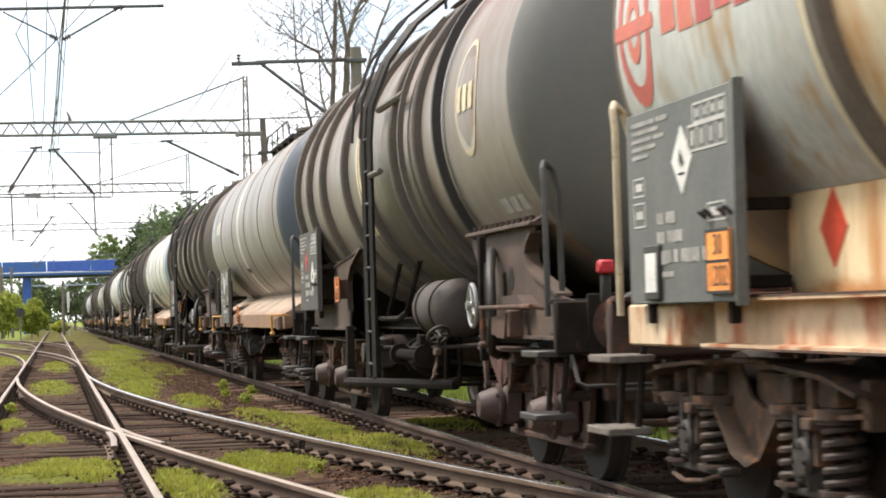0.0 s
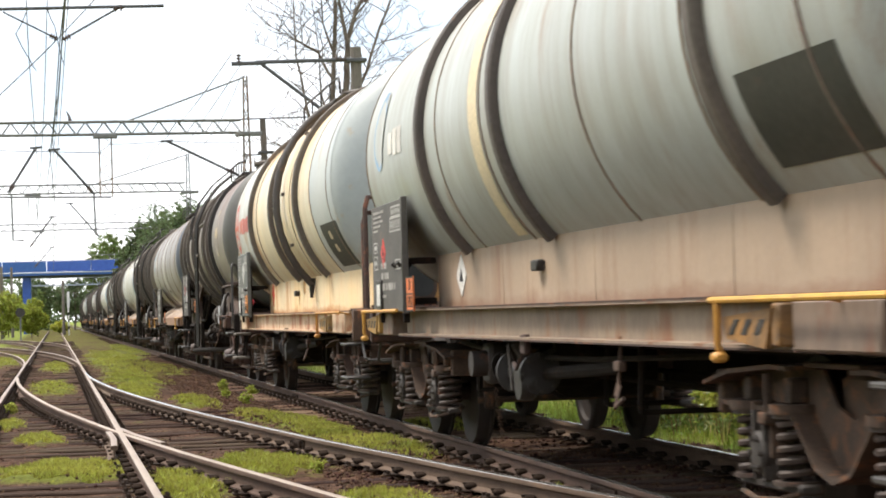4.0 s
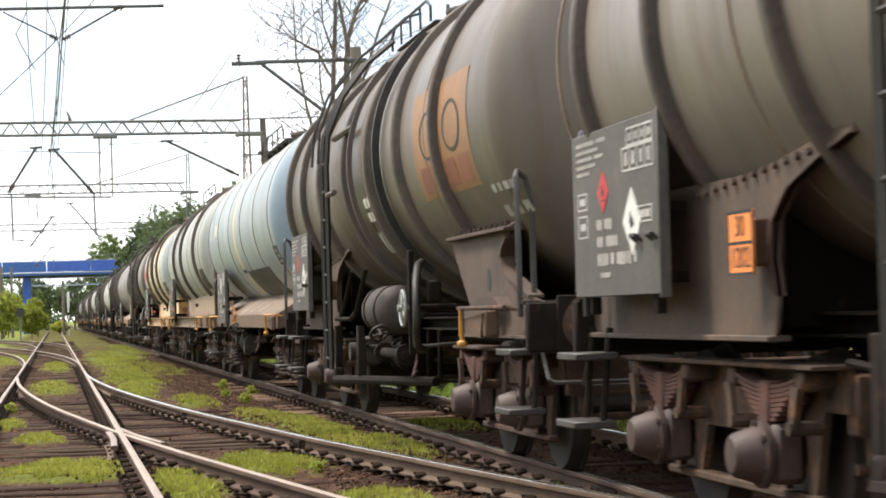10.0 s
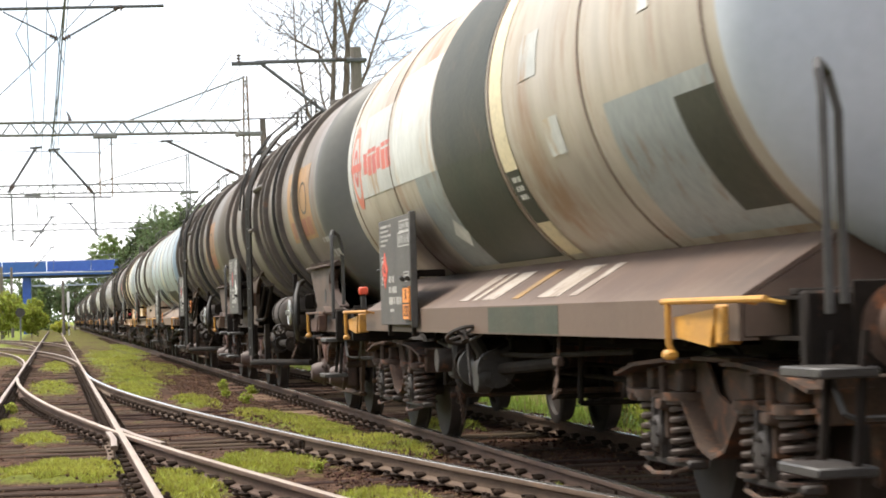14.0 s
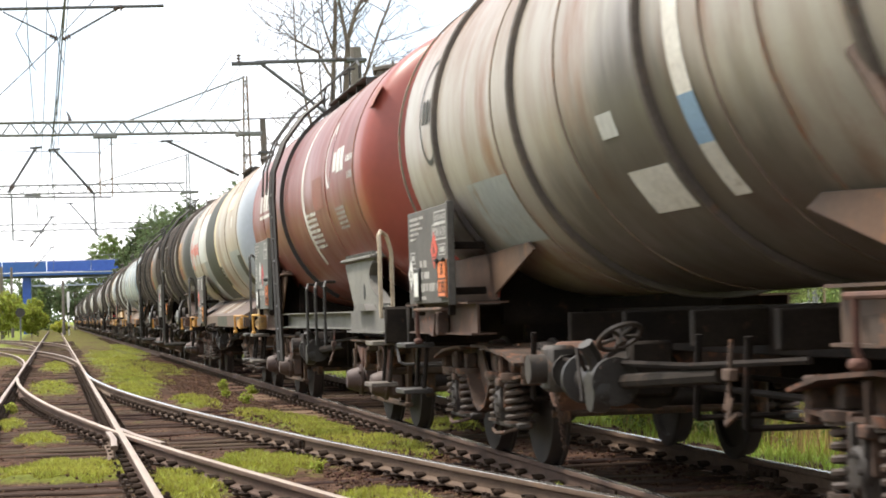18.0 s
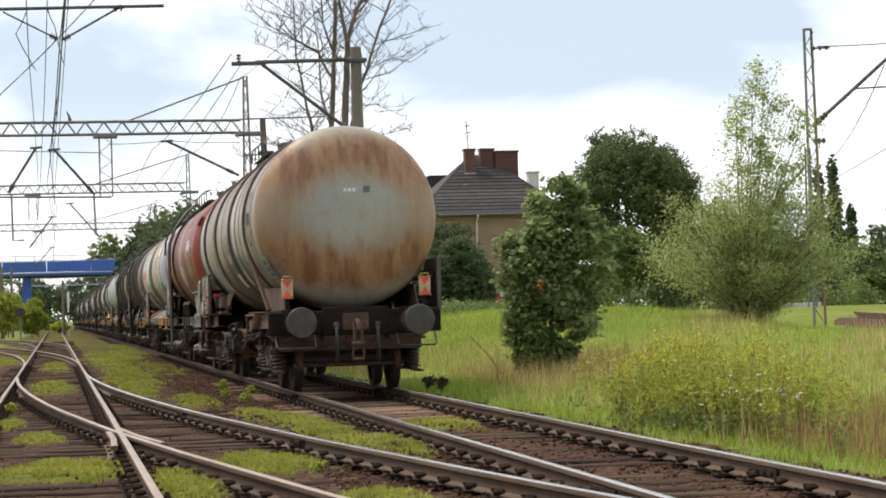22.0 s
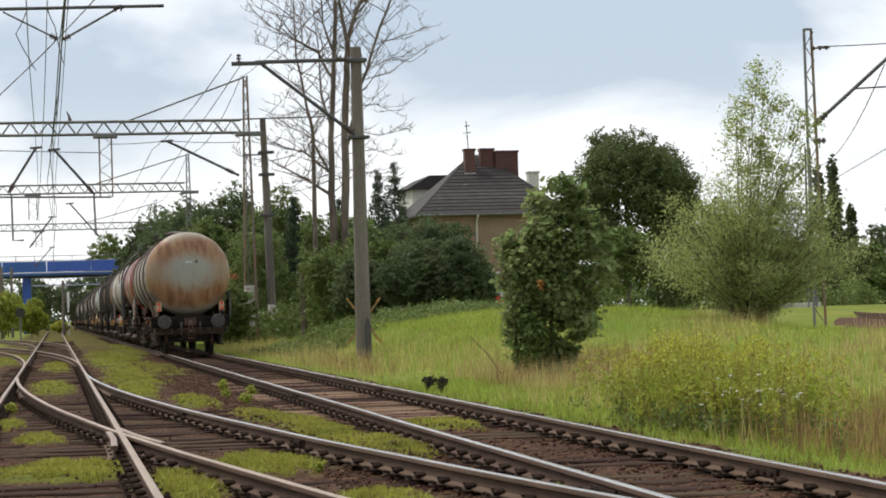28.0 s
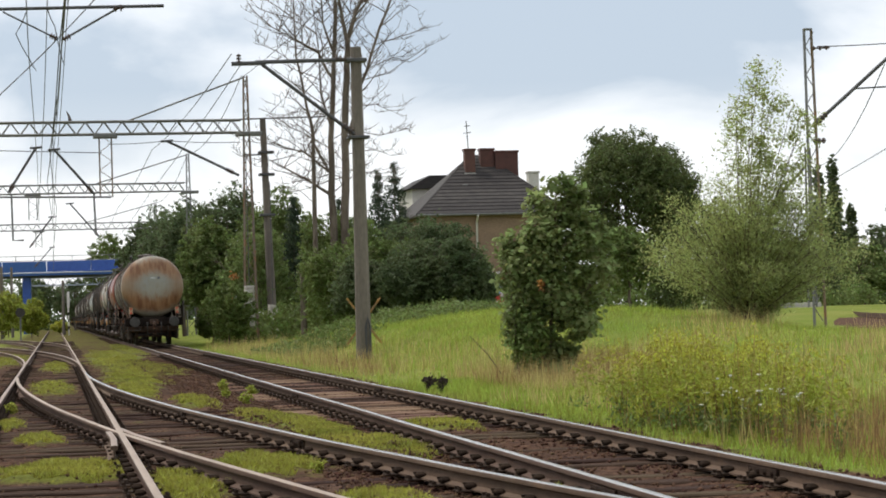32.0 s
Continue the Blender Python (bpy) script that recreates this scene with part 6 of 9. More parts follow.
def wagon_red():
    w, h, yr, yf = start_wagon(15.0, 29.55, 17.85, 26.9, "leaf", "red tank wagon with grey cradles and white band")
    uc = 22.27
    tank, y0, y1 = add_tank(w, h, "t_red")
    part("end_dish", rear_cap(y0, reach=0.35), worn("bright_red_end_paint", (0.23, 0.040, 0.036), (0.19, 0.038, 0.034), 1, 0.38, 0.0, (0.16, 0.08, 0.06), 0.68, grain=0.12, bump=0.001), tank)
    add_seams(tank, [16.9 - uc, 19.2 - uc, 24.0 - uc, 26.4 - uc], "logobrown")
    part("band", sheet(21.28 - uc, 21.48 - uc, 30, 128), "bandwhite", tank)
    part("emblem", disc_on_flank(18.9 - uc, 78, 0.24, 0.38), "white", tank)
    add_name_shape(tank, 18.5 - uc, 83, "white", 0.26, 3, 0.30, False)
    small_print(tank, 17.45 - uc, 83, 1, 5, "white", 2.6, 0.6)
    small_print(tank, 17.35 - uc, 90, 1, 3, "palemark", 3, 0.4)
    small_print(tank, 21.25 - uc, 101, 7, 5, "white", 1.6, 0.95)
    small_print(tank, 18.6 - uc, 103, 5, 5, "palemark", 1.3, 0.7)
    part("repaint", sheet(19.5 - uc, 20.4 - uc, 86, 101), "logobrown", tank)
    part("repaint", sheet(16.2 - uc, 16.6 - uc, 56, 66), "logobrown", tank)
    for k in range(4):
        part("emblem", sheet(26.55 - uc - 0.40 * k, 26.85 - uc - 0.40 * k, 76, 89), "bandwhite", tank)
    part("emblem", sheet(25.2 - uc, 26.9 - uc, 91, 93), "bandwhite", tank)
    add_ladder(w, 23.5 - uc, lean=0.28)
    add_top(w, 20.8 - uc, 24.2 - uc, True, 22.0 - uc)
    hs = Shape().turn([(23.4 - uc, TANK_R + 0.02), (23.4 - uc, TANK_R + 0.07), (23.45 - uc, TANK_R + 0.07), (23.45 - uc, TANK_R + 0.02)], 40, (0, 0, TANK_Z), a0=10, a1=150, shut=True)
    part("vent_pipe", hs, "black", w)
    add_board(w, 26.0 - uc, 28.1 - uc, 1.28, 2.28, "greyboard", "text", ((0.62, 0.55, 0.15, "white"), (0.45, 0.5, 0.16, "red")), slip=True)
    add_brackets(w, -h + 1.0, 1, "greyframe")
    add_brackets(w, h - 0.7, -1, "brownframe")
    add_long_sill(w, -h + 1, h - 1, "greyframe")
    add_underside(w, yr, yf)
    add_steps(w, 15.95 - uc, hoop_material="creamrail", tall=0.75, wood=True)
    add_steps(w, 28.6 - uc, hoop_material="creamrail", tall=0.7, wood=True)
    add_rail_handle(w, 27.4 - uc, 28.6 - uc, "yellow")
    for e in (20.7, 21.6, 22.5):
        b = Shape().tube([(-1.25, e - uc, 0.8), (-1.25, e - uc, 1.5), (-1.22, e - uc + 0.1, 1.56), (-1.10, e - uc + 0.15, 1.56)], 0.02, 6)
        part("pipe_guard", b, "railgrey", w)
    part("red_lamp_post", Shape().box(-0.98, -0.90, -h + 0.5, -h + 0.56, 1.2, 1.62, 0.01), "black", w)
    part("red_lamp", Shape().box(-1.0, -0.88, -h + 0.47, -h + 0.56, 1.62, 1.72, 0.015), "red", w)


def wagon_patched():
    w, h, yr, yf = start_wagon(29.55, 44.92, 32.2, 42.45, "coil", "patched beige tank wagon with sloping brown side skirts")
    uc = 37.235
    tank, y0, y1 = add_tank(w, h, "t_patch", "endlilac")
    add_seams(tank, [43.2 - uc, 40.75 - uc, 36.2 - uc, 33.6 - uc, 31.2 - uc])
    part("repaint", sheet(40.5 - uc, 43.45 - uc, 72, 104), "patchpale", tank)
    part("repaint", sheet(38.55 - uc, 40.5 - uc, 64, 104), "patchpale", tank)
    add_name_shape(tank, 42.85 - uc, 91, "logored", 0.25, 6, 0.285)
    part("repaint", sheet(36.3 - uc, 38.5 - uc, 40, 142), "patchdark", tank)
    part("repaint", sheet(36.3 - uc, 38.5 - uc, 104, 142, 0.006), "patchgreen", tank)
    part("repaint", sheet(38.5 - uc, 39.6 - uc, 104, 142), "patchgrey", tank)
    part("band", sheet(35.75 - uc, 36.15 - uc, 30, 112), "bandcream", tank)
    part("band", sheet(35.75 - uc, 36.15 - uc, 112, 129), "patchgreen", tank)
    part("band", sheet(35.75 - uc, 36.15 - uc, 129, 142), "bandcream", tank)
    small_print(tank, 36.05 - uc, 114, 3, 3, "white", 1.6, 0.25)
    part("repaint", sheet(31.2 - uc, 33.2 - uc, 104, 142), "patchgrey", tank)
    part("repaint", sheet(31.2 - uc, 31.9 - uc, 108, 136, 0.006), "patchgreen", tank)
    part("repaint", sheet(32.2 - uc, 33.6 - uc, 62, 74), "bandcream", tank)
    part("repaint", sheet(34.7 - uc, 35.2 - uc, 78, 90), "patchpale", tank)
    part("repaint", sheet(32.1 - uc, 32.3 - uc, 80, 88), "white", tank)
    part("repaint", sheet(34.3 - uc, 34.7 - uc, 102, 112), "patchpale", tank)
    small_print(tank, 31.75 - uc, 111, 4, 3, "bandwhite", 3.0, 0.4)
    part("mark", Shape().add(*diamond_on_flank(38.75 - uc, 127, 0.28, 6)), "white", tank)
    for k in (43.3, 42.7, 41.5):
        part("mark", sheet(k - uc, k - uc + 0.1, 56, 64, 0.006), "white", tank)
    add_top(w, 36.0 - uc, 38.0 - uc, False, 37 - uc)
    add_slope_skirt(w, 31.0 - uc, 43.0 - uc, "brownskirt")
    for k, (a, b, mm) in enumerate(((38.3, 37.95, "skirtmark"), (37.75, 37.6, "skirtmark"), (37.4, 36.9, "skirtmark"), (36.3, 36.1, "oldyellow"), (35.5, 34.9, "skirtmark"), (34.6, 34.4, "skirtmark"))):
        m1 = Shape().prism([(-1.25, 1.245), (-1.252, 1.249), (-0.92, 1.447), (-0.918, 1.443)], "y", b - uc, a - uc)
        part("mark", m1, mm, w)
    part("repaint", Shape().box(-1.3275, -1.3255, 34.6 - uc, 36.8 - uc, 1.01, 1.19), "patchgreen", w)
    add_board(w, 39.75 - uc, 41.6 - uc, 1.06, 2.03, "board", "text", ((0.82, 0.52, 0.17, "red"),))
    add_long_sill(w, -h + 0.7, h - 0.7, "grime", 1.0, 1.2)
    add_underside(w, yr, yf)
    handwheel(w, pose(-1.38, 37.46 - uc, 0.99, 62, 0, 15), 0.135, "box")
    add_rail_handle(w, 42.4 - uc, 44.1 - uc, "yellow", "yellow")
    add_rail_handle(w, 30.4 - uc, 32.0 - uc, "yellow", "yellow")
    add_steps(w, 29.95 - uc, tall=0.95)
    part("coupling_post", Shape().box(-0.96, -0.92, h - 0.56, h - 0.52, 1.2, 1.62, 0.01).box(-1.0, -0.88, h - 0.565, h - 0.515, 1.61, 1.64, 0.006), "black", w)


def ribbed_wagon(u0, u1, rear, front, paint, label, logo, ladder_at, ribs, frame_paint="darkframe", turning=True, drum="drumgrey", dark=None):
    """Ribbed tank with cut-out cradles, side ladder, air drum and hand wheel."""
    w, h, yr, yf = start_wagon(u0, u1, rear, front, "leaf", label, turning)
    uc = (u0 + u1) / 2
    tank, y0, y1 = add_tank(w, h, paint, dark)
    add_ribs(tank, [r - uc for r in ribs])
    add_seams(tank, [r - uc + 0.62 for r in ribs[::2]])
    logo(tank, uc, u0, u1)
    add_ladder(w, ladder_at - uc)
    add_top(w, ladder_at - 2.6 - uc, ladder_at - 0.2 - uc, True, ladder_at - 1.6 - uc)
    fr = Shape()
    a = ladder_at - uc
    fr.turn([(-0.03, TANK_R + 0.05), (-0.03, TANK_R + 0.10), (0.03, TANK_R + 0.10), (0.03, TANK_R + 0.05)], 24, (0, a - 1.8, TANK_Z), a0=45, a1=150, shut=True)
    fr.rod((-1.42, a - 1.8, 3.05), (-1.42, a - 0.3, 3.05), 0.035, 6)
    fr.rod((-1.50, a - 0.2, 2.45), (-1.50, a - 0.8, 2.45), 0.03, 6)
    part("guard_strip", fr, "rib", w)
    add_brackets(w, -h + 0.65, 1, frame_paint)
    if turning and dark:
        part("red_lamp_post", Shape().box(-1.03, -0.97, -h + 0.48, -h + 0.54, 1.2, 1.38, 0.01), "black", w)
        part("red_lamp", Shape().box(-1.05, -0.95, -h + 0.45, -h + 0.55, 1.38, 1.47, 0.015), "red", w)
    add_brackets(w, h - 0.65, -1, frame_paint, True)
    add_long_sill(w, -h + 1.0, h - 1.0, "grime", 1.0, 1.12, 0.35)
    add_underside(w, yr, yf, beam=True)
    m = ladder_at - uc - 1.5
    d = Shape().turn([(-0.66, 0.001), (-0.65, 0.14), (-0.60, 0.22), (-0.54, 0.25), (0.54, 0.25), (0.60, 0.22), (0.65, 0.14), (0.66, 0.001)], 32, (-1.02, m, 1.20))
    dr = part("air_drum", d, drum, w, "brown air drum under the tank")
    for e in (-0.35, 0.35):
        part("strap", Shape().turn([(-0.025, 0.245), (-0.025, 0.26), (0.025, 0.26), (0.025, 0.245)], 32, (-1.02, m + e, 1.20), shut=True), "grime", dr)
    st = Shape()
    st.tube([(-1.42, m + 1.4, 1.12), (-1.42, m + 0.3, 1.12), (-1.42, m - 0.1, 1.18), (-1.36, m - 0.5, 1.62)], 0.026, 6)
    st.tube([(-1.42, m + 1.0, 1.12), (-1.36, m + 0.55, 1.62)], 0.024, 6)
    part("drum_guard", st, "grime", w)
    y = ladder_at - uc - 4.35
    handwheel(w, pose(-1.38, y, 1.21, 0, 0, 90), 0.155, "chrome", "discharge_wheel")
    for e, z0, z1 in ((-0.26, 1.05, 1.52), (-0.03, 0.80, 1.72)):
        part("valve_post", Shape().box(-1.33, -1.27, y + e, y + e + 0.06, z0, z1, 0.01), "grime", w)
    part("valve_rod", Shape().rod((-1.36, y, 1.21), (-0.9, y, 1.21), 0.03, 8), "grime", w)
    part("valve_bracket", Shape().box(-1.20, -1.08, y - 0.30, y - 0.22, 1.25, 1.45, 0.02), "grime", w)
    hz = Shape().tube([(-1.16, y + 0.25, 1.62), (-1.26, y - 0.15, 1.58), (-1.34, y - 0.50, 1.42), (-1.36, y - 0.62, 1.22), (-1.36, y - 0.58, 1.02), (-1.32, y - 0.35, 0.88), (-1.22, y - 0.1, 0.84)], 0.034, 10)
    part("discharge_hose", hz, "black", w)
    up = Shape().turn([(-0.035, TANK_R + 0.02), (-0.035, TANK_R + 0.09), (0.035, TANK_R + 0.09), (0.035, TANK_R + 0.02)], 24, (0, y + 0.9, TANK_Z), a0=40, a1=140, shut=True)
    part("vent_pipe", up, "black", w)
    handwheel(w, pose(-1.34, y + 1.7, 0.98, 40, 0, 15), 0.09, "box")
    add_board(w, u1 - 2.95 - uc, u1 - 1.1 - uc, 1.23, 2.17, "board", 0, ((0.3, 0.42, 0.18, "white"), (0.62, 0.62, 0.12, "red")))
    add_hazard_plate(w, u1 - 4.15 - uc, 1.30, -1.30, "text")
    part("plate_holder", Shape().box(-1.29, -1.17, u1 - 4.02 - uc, u1 - 3.9 - uc, 1.34, 1.56, 0.01), "brownframe", w)
    add_rail_handle(w, u0 + 0.9 - uc, u0 + 2.6 - uc, "rusty", "brownframe", "rusty" if paint == "t_taupe" else "yellow")
    add_steps(w, u1 - 0.95 - uc, tall=1.0)
    add_steps(w, u0 + 0.9 - uc, tall=0.9)
    return w, tank


def logo_boxes(tank, uc, u0, u1):
    a = u0 + 3.25 - uc
    part("emblem", sheet(a - 1.2, a + 1.2, 76, 113), "logoorange", tank)
    for k in range(4):
        part("emblem", sheet(a + 1.0 - 0.54 * k - 0.44, a + 1.0 - 0.54 * k, 102, 111, 0.008), "logobrown", tank)
    for e in (0.50, -0.55):
        part("emblem", disc_on_flank(a + e, 92, 0.36, 0.20, 0.008, hole=0.86), "patchdark", tank)
    part("mark", sheet(a + 4.2, a + 4.55, 104, 108), "white", tank)
    part("mark", sheet(a + 4.2, a + 4.55, 110, 114), "white", tank)
    part("repaint", sheet(a + 3.85, a + 4.5, 119, 129), "patchpale", tank)
    small_print(tank, a - 1.45, 114, 1, 4, "palemark", 2.6, 0.8)
    small_print(tank, a - 1.5, 121, 1, 3, "palemark", 4, 0.9)


def logo_oval(tank, uc, u0, u1):
    a = u0 + 2.9 - uc
    part("emblem", disc_on_flank(a, 86, 0.40, 0.44, hole=0.90), "bandcream", tank)
    part("emblem", disc_on_flank(a, 86, 0.355, 0.40, out=0.004), "t_taupe", tank)
    for k in range(3):
        part("emblem", sheet(a + 0.18 - 0.22 * k, a + 0.32 - 0.22 * k, 82, 90, 0.008), "bandcream", tank)
    small_print(tank, a - 0.3, 119, 1, 3, "palemark", 5, 0.9)
    part("band", sheet(uc * 0 + 0.9, 1.15, 30, 120), "bandcream", tank)


def logo_none(tank, uc, u0, u1):
    part("band", sheet(0.2, 0.42, 30, 120), "bandcream", tank)
    part("repaint", sheet(2.5, 3.4, 104, 116), "patchdark", tank)


def sloped_wagon(u0, u1, rear, front, paint, cap, label, band="bandcream", skirt="brownskirt", turning=True, blank=True):
    """Smooth tank on a frame with sloping skirts."""
    w, h, yr, yf = start_wagon(u0, u1, rear, front, "coil", label, turning)
    uc = (u0 + u1) / 2
    tank, y0, y1 = add_tank(w, h, paint, cap)
    o = u1 - uc                                   # counted back from the front
    add_seams(tank, [o - 3.85, o - 6.2, o - 8.55, o - 10.9, o - 13.2], "seam", 0.008, 0.035)
    add_seams(tank, [o - 1.5], "seam", 0.008, 0.03)
    part("band", sheet(o - 7.52, o - 7.18, 20, 119), band, tank)
    part("band", sheet(o - 7.52, o - 7.18, 123, 142), band, tank)
    for k, (a, b) in enumerate(((-7.62, -7.35), (-7.35, -7.08))):
        e = 2 if k else 0
        part("arrow", sheet(o + a, o + b, 119.5 - e * 0.3, 122 - e * 0.3, 0.006), "ink", tank)
    part("emblem", disc_on_flank(o - 2.30, 79, 0.26, 0.36), "patchblue", tank)
    part("emblem", disc_on_flank(o - 2.42, 79, 0.12, 0.32, out=0.006), "patchpale", tank)
    add_name_shape(tank, o - 2.75, 84, "bandwhite", 0.22, 3, 0.30, False)
    if blank:
        part("repaint", sheet(o - 11.3, o - 7.75, 121, 144), "patchdark", tank)
        part("repaint", sheet(o - 13.6, o - 13.0, 110, 122), "patchdark", tank)
        small_print(tank, o - 13.1, 112, 3, 2, "palemark", 2, 0.4)
    add_top(w, -2.0, 1.5, True, 0)
    add_slope_skirt(w, -h + 1.5, h - 3.2 + 1.2, skirt)
    for k, (a, b) in enumerate(((7.1, 6.8), (8.6, 8.4), (10.2, 9.9))):
        part("mark", Shape().prism([(-1.25, 1.245), (-1.252, 1.249), (-0.92, 1.447), (-0.918, 1.443)], "y", o - a, o - b), "skirtmark", w)
    add_board(w, o - 5.1, o - 3.25, 1.06, 2.02, "board", 0, ((0.55, 0.72, 0.17, "white"),))
    add_hazard_plate(w, o - 6.55, 1.06, -1.345, "text")
    add_long_sill(w, -h + 0.7, h - 0.7, "grime", 1.0, 1.2)
    add_underside(w, yr, yf)
    handwheel(w, pose(-1.38, o - 7.0, 0.98, 60, 0, 15), 0.135, "box")
    add_rail_handle(w, o - 3.4, o - 1.1, "yellow", "brownframe")
    add_rail_handle(w, -h + 1.0, -h + 2.6, "yellow", "brownframe")
    add_steps(w, h - 1.45, tall=0.7, wood=False)
    add_steps(w, -h + 0.6, tall=1.0, wood=False)
    return w, tank


def upright_wagon(u0, u1, rear, front, paint, label, skirt, ribs, mark, turning=True):
    """Tank on upright skirt panels over a channel sill, with part ribs and an overflow pipe."""
    w, h, yr, yf = start_wagon(u0, u1, rear, front, "coil", label, turning, "rusty")
    uc = (u0 + u1) / 2
    tank, y0, y1 = add_tank(w, h, paint, "endpale" if skirt == "creamskirt" else None)
    o = u1 - uc
    add_ribs(tank, [o - r for r in ribs], "rib", 0.07, 0.13, -134, 134)
    add_seams(tank, [o - 5.2, o - 7.0, o - 9.8, o - 12.0, o - 13.6, o - 1.4])
    bo = 9.65 if mark is mark_red else 6.75
    part("band", sheet(o - bo - 0.17, o - bo + 0.17, 20, 132), "bandcream", tank)
    mark(tank, o)
    add_top(w, -2.4, 1.6, True, 0)
    add_vertical_skirt(w, -h + 1.08, h - 2.95, skirt)
    if mark is mark_red:
        p = Shape()
        path = [(o - 9.1, -(TANK_R + 0.10) * math.sin(radians(t)), TANK_Z + (TANK_R + 0.10) * math.cos(radians(t))) for t in range(25, 136, 10)]
        p.tube([(x, y, z) for y, x, z in path] + [(-1.04, o - 9.1, 1.60)], 0.05, 10)
        pipe = part("overflow_pipe", p, "hose", w, "grey pipe bent down the tank")
        part("pipe_nozzle", Shape().rod((-1.045, o - 9.1, 1.66), (-1.06, o - 9.1, 1.40), 0.052, 10, 0.022), "black", pipe)
        for t in (48, 84, 112):
            part("pipe_clip", hoop(o - 9.1, 0.16, 0.035, t, t + 1.6), "rib", pipe)
        part("hazard_diamond", Shape().prism([(o - 3.73, 1.50), (o - 3.56, 1.68), (o - 3.39, 1.50), (o - 3.56, 1.32)], "x", -1.012, -1.006), "red", w, "red hazard diamond")
        part("yellow_mark", Shape().prism([(o - 7.85 + 0.12 * math.cos(k * math.pi / 8), 1.56 + 0.10 * math.sin(k * math.pi / 8)) for k in range(16)], "x", -1.012, -1.006), "yellow", w)
    else:
        part("hazard_diamond", Shape().prism([(o - 4.32, 1.47), (o - 4.1, 1.65), (o - 3.88, 1.47), (o - 4.1, 1.29)], "x", -1.012, -1.006), "white", w, "white hazard diamond")
        part("hazard_mark", Shape().prism([(o - 4.18, 1.42), (o - 4.1, 1.54), (o - 4.02, 1.42)], "x", -1.014, -1.012), "ink", w)
    part("side_lamp_box", Shape().box(-1.07, -1.005, o - 7.15 - 0.1, o - 7.15 + 0.1, 1.44, 1.52, 0.01), "black", w)
    add_board(w, o - 3.35, o - 1.5, 1.18, 2.18, "greyboard" if mark is mark_red else "board", "text", ((0.45, 0.70, 0.17, "white"),) if mark is mark_red else ((0.62, 0.55, 0.14, "red"),), plate_out=mark is not mark_red, slip=True)
    add_underside(w, yr, yf, drum_x=-0.15)
    for e in (-1, 1):
        c = Shape().box(-1.32, -1.0, e * (h - 1.7) - 0.5, e * (h - 1.7) + 0.5, 0.96, 1.18, 0.012)
        part("corner_box", c, "creamsill" if skirt == "creamskirt" else "tansill", w)
    add_rail_handle(w, -h + 0.9, -h + 3.1, "yellow", "oldyellow")
    if mark is mark_red:
        add_steps(w, h - 0.9, hoop_material="creamrail", tall=1.1, wood=True)
    else:
        add_rail_handle(w, h - 3.0, h - 0.8, "yellow", "oldyellow")
    for z in (0.86, 0.5):
        part("foot_step", Shape().box(-1.36, -1.10, -h + 0.75, -h + 1.25, z - 0.03, z, 0.008), "railgrey", w)
    for e in (0.0, 0.16):
        hr = Shape().tube([(-1.12, -h + 0.75 + e, 1.0), (-1.12, -h + 0.75 + e, 2.30 - e), (-1.08, -h + 0.80 + e, 2.42 - e), (-0.98, -h + 0.85 + e, 2.42 - e), (-0.95, -h + 0.9 + e, 2.3)], 0.028, 8)
        part("handrail", hr, "rusty", w)
    lv = Shape().box(-1.28, -1.23, o - 7.72, o - 7.58, 0.86, 1.0, 0.012)
    lv.tube([(-1.27, o - 7.65, 0.88), (-1.29, o - 7.5, 0.76), (-1.28, o - 7.38, 0.80)], 0.014, 6)
    part("load_lever", lv, "rusty", w)
    return w, tank


def mark_red(tank, o):
    add_name_shape(tank, o - 1.78, 91, "logored", 0.25, 6, 0.29)
    part("repaint", sheet(o - 13.85, o - 12.4, 108, 131), "patchdark", tank)
    small_print(tank, o - 12.9, 112, 2, 1, "bandcream", 4, 0.35)
    part("repaint", sheet(o - 4.2, o - 1.42, 30, 134, 0.002), "patchpale", tank)
    part("repaint", sheet(o - 14.02, o - 12.02, -30, 140, 0.002), "endpale", tank)


def mark_blue(tank, o):
    part("emblem", disc_on_flank(o - 2.2, 81, 0.30, 0.38), "patchblue", tank)
    part("emblem", disc_on_flank(o - 2.34, 80, 0.12, 0.34, out=0.006), "patchpale", tank)
    add_name_shape(tank, o - 2.75, 88, "bandwhite", 0.24, 3, 0.26, False)
    part("repaint", sheet(o - 13.9, o - 12.6, 108, 128), "patchdark", tank)


wagon_tail()
wagon_red()
wagon_patched()
ribbed_wagon(44.92, 60.4, 47.4, 57.7, "t_brown", "brown ribbed tank wagon with ladder and faded orange field", logo_boxes, 54.0, [58.9, 57.4, 55.6, 53.6, 52.0, 50.2, 48.2], dark="endgrey")
ribbed_wagon(60.4, 75.7, 63.15, 73.25, "t_umber", "umber ribbed tank wagon with ladder and hand wheel", logo_boxes, 70.1, [74.3, 72.75, 71.05, 69.0, 67.35, 65.6, 63.7])
sloped_wagon(75.7, 90.75, 78.2, 88.4, "t_blue", "endblue", "pale blue tank wagon with yellow band and dark repainted field", skirt="warmskirt")
upright_wagon(90.75, 106.2, 93.1, 103.8, "t_sage", "grey-green tank wagon on tan upright skirts", "tanskirt", [4.6, 7.6, 12.3], mark_blue)
upright_wagon(106.2, 121.6, 108.6, 119.1, "t_cream", "cream rust-stained tank wagon on cream upright skirts", "creamskirt", [4.5, 7.6, 10.7], mark_red)
ribbed_wagon(121.6, 136.8, 124.1, 134.35, "t_taupe", "grey-brown ribbed tank wagon with an oval emblem", logo_oval, 128.9, [135.3, 134.1, 132.8, 131.0, 129.6, 127.8, 126.5], dark="endgrey")
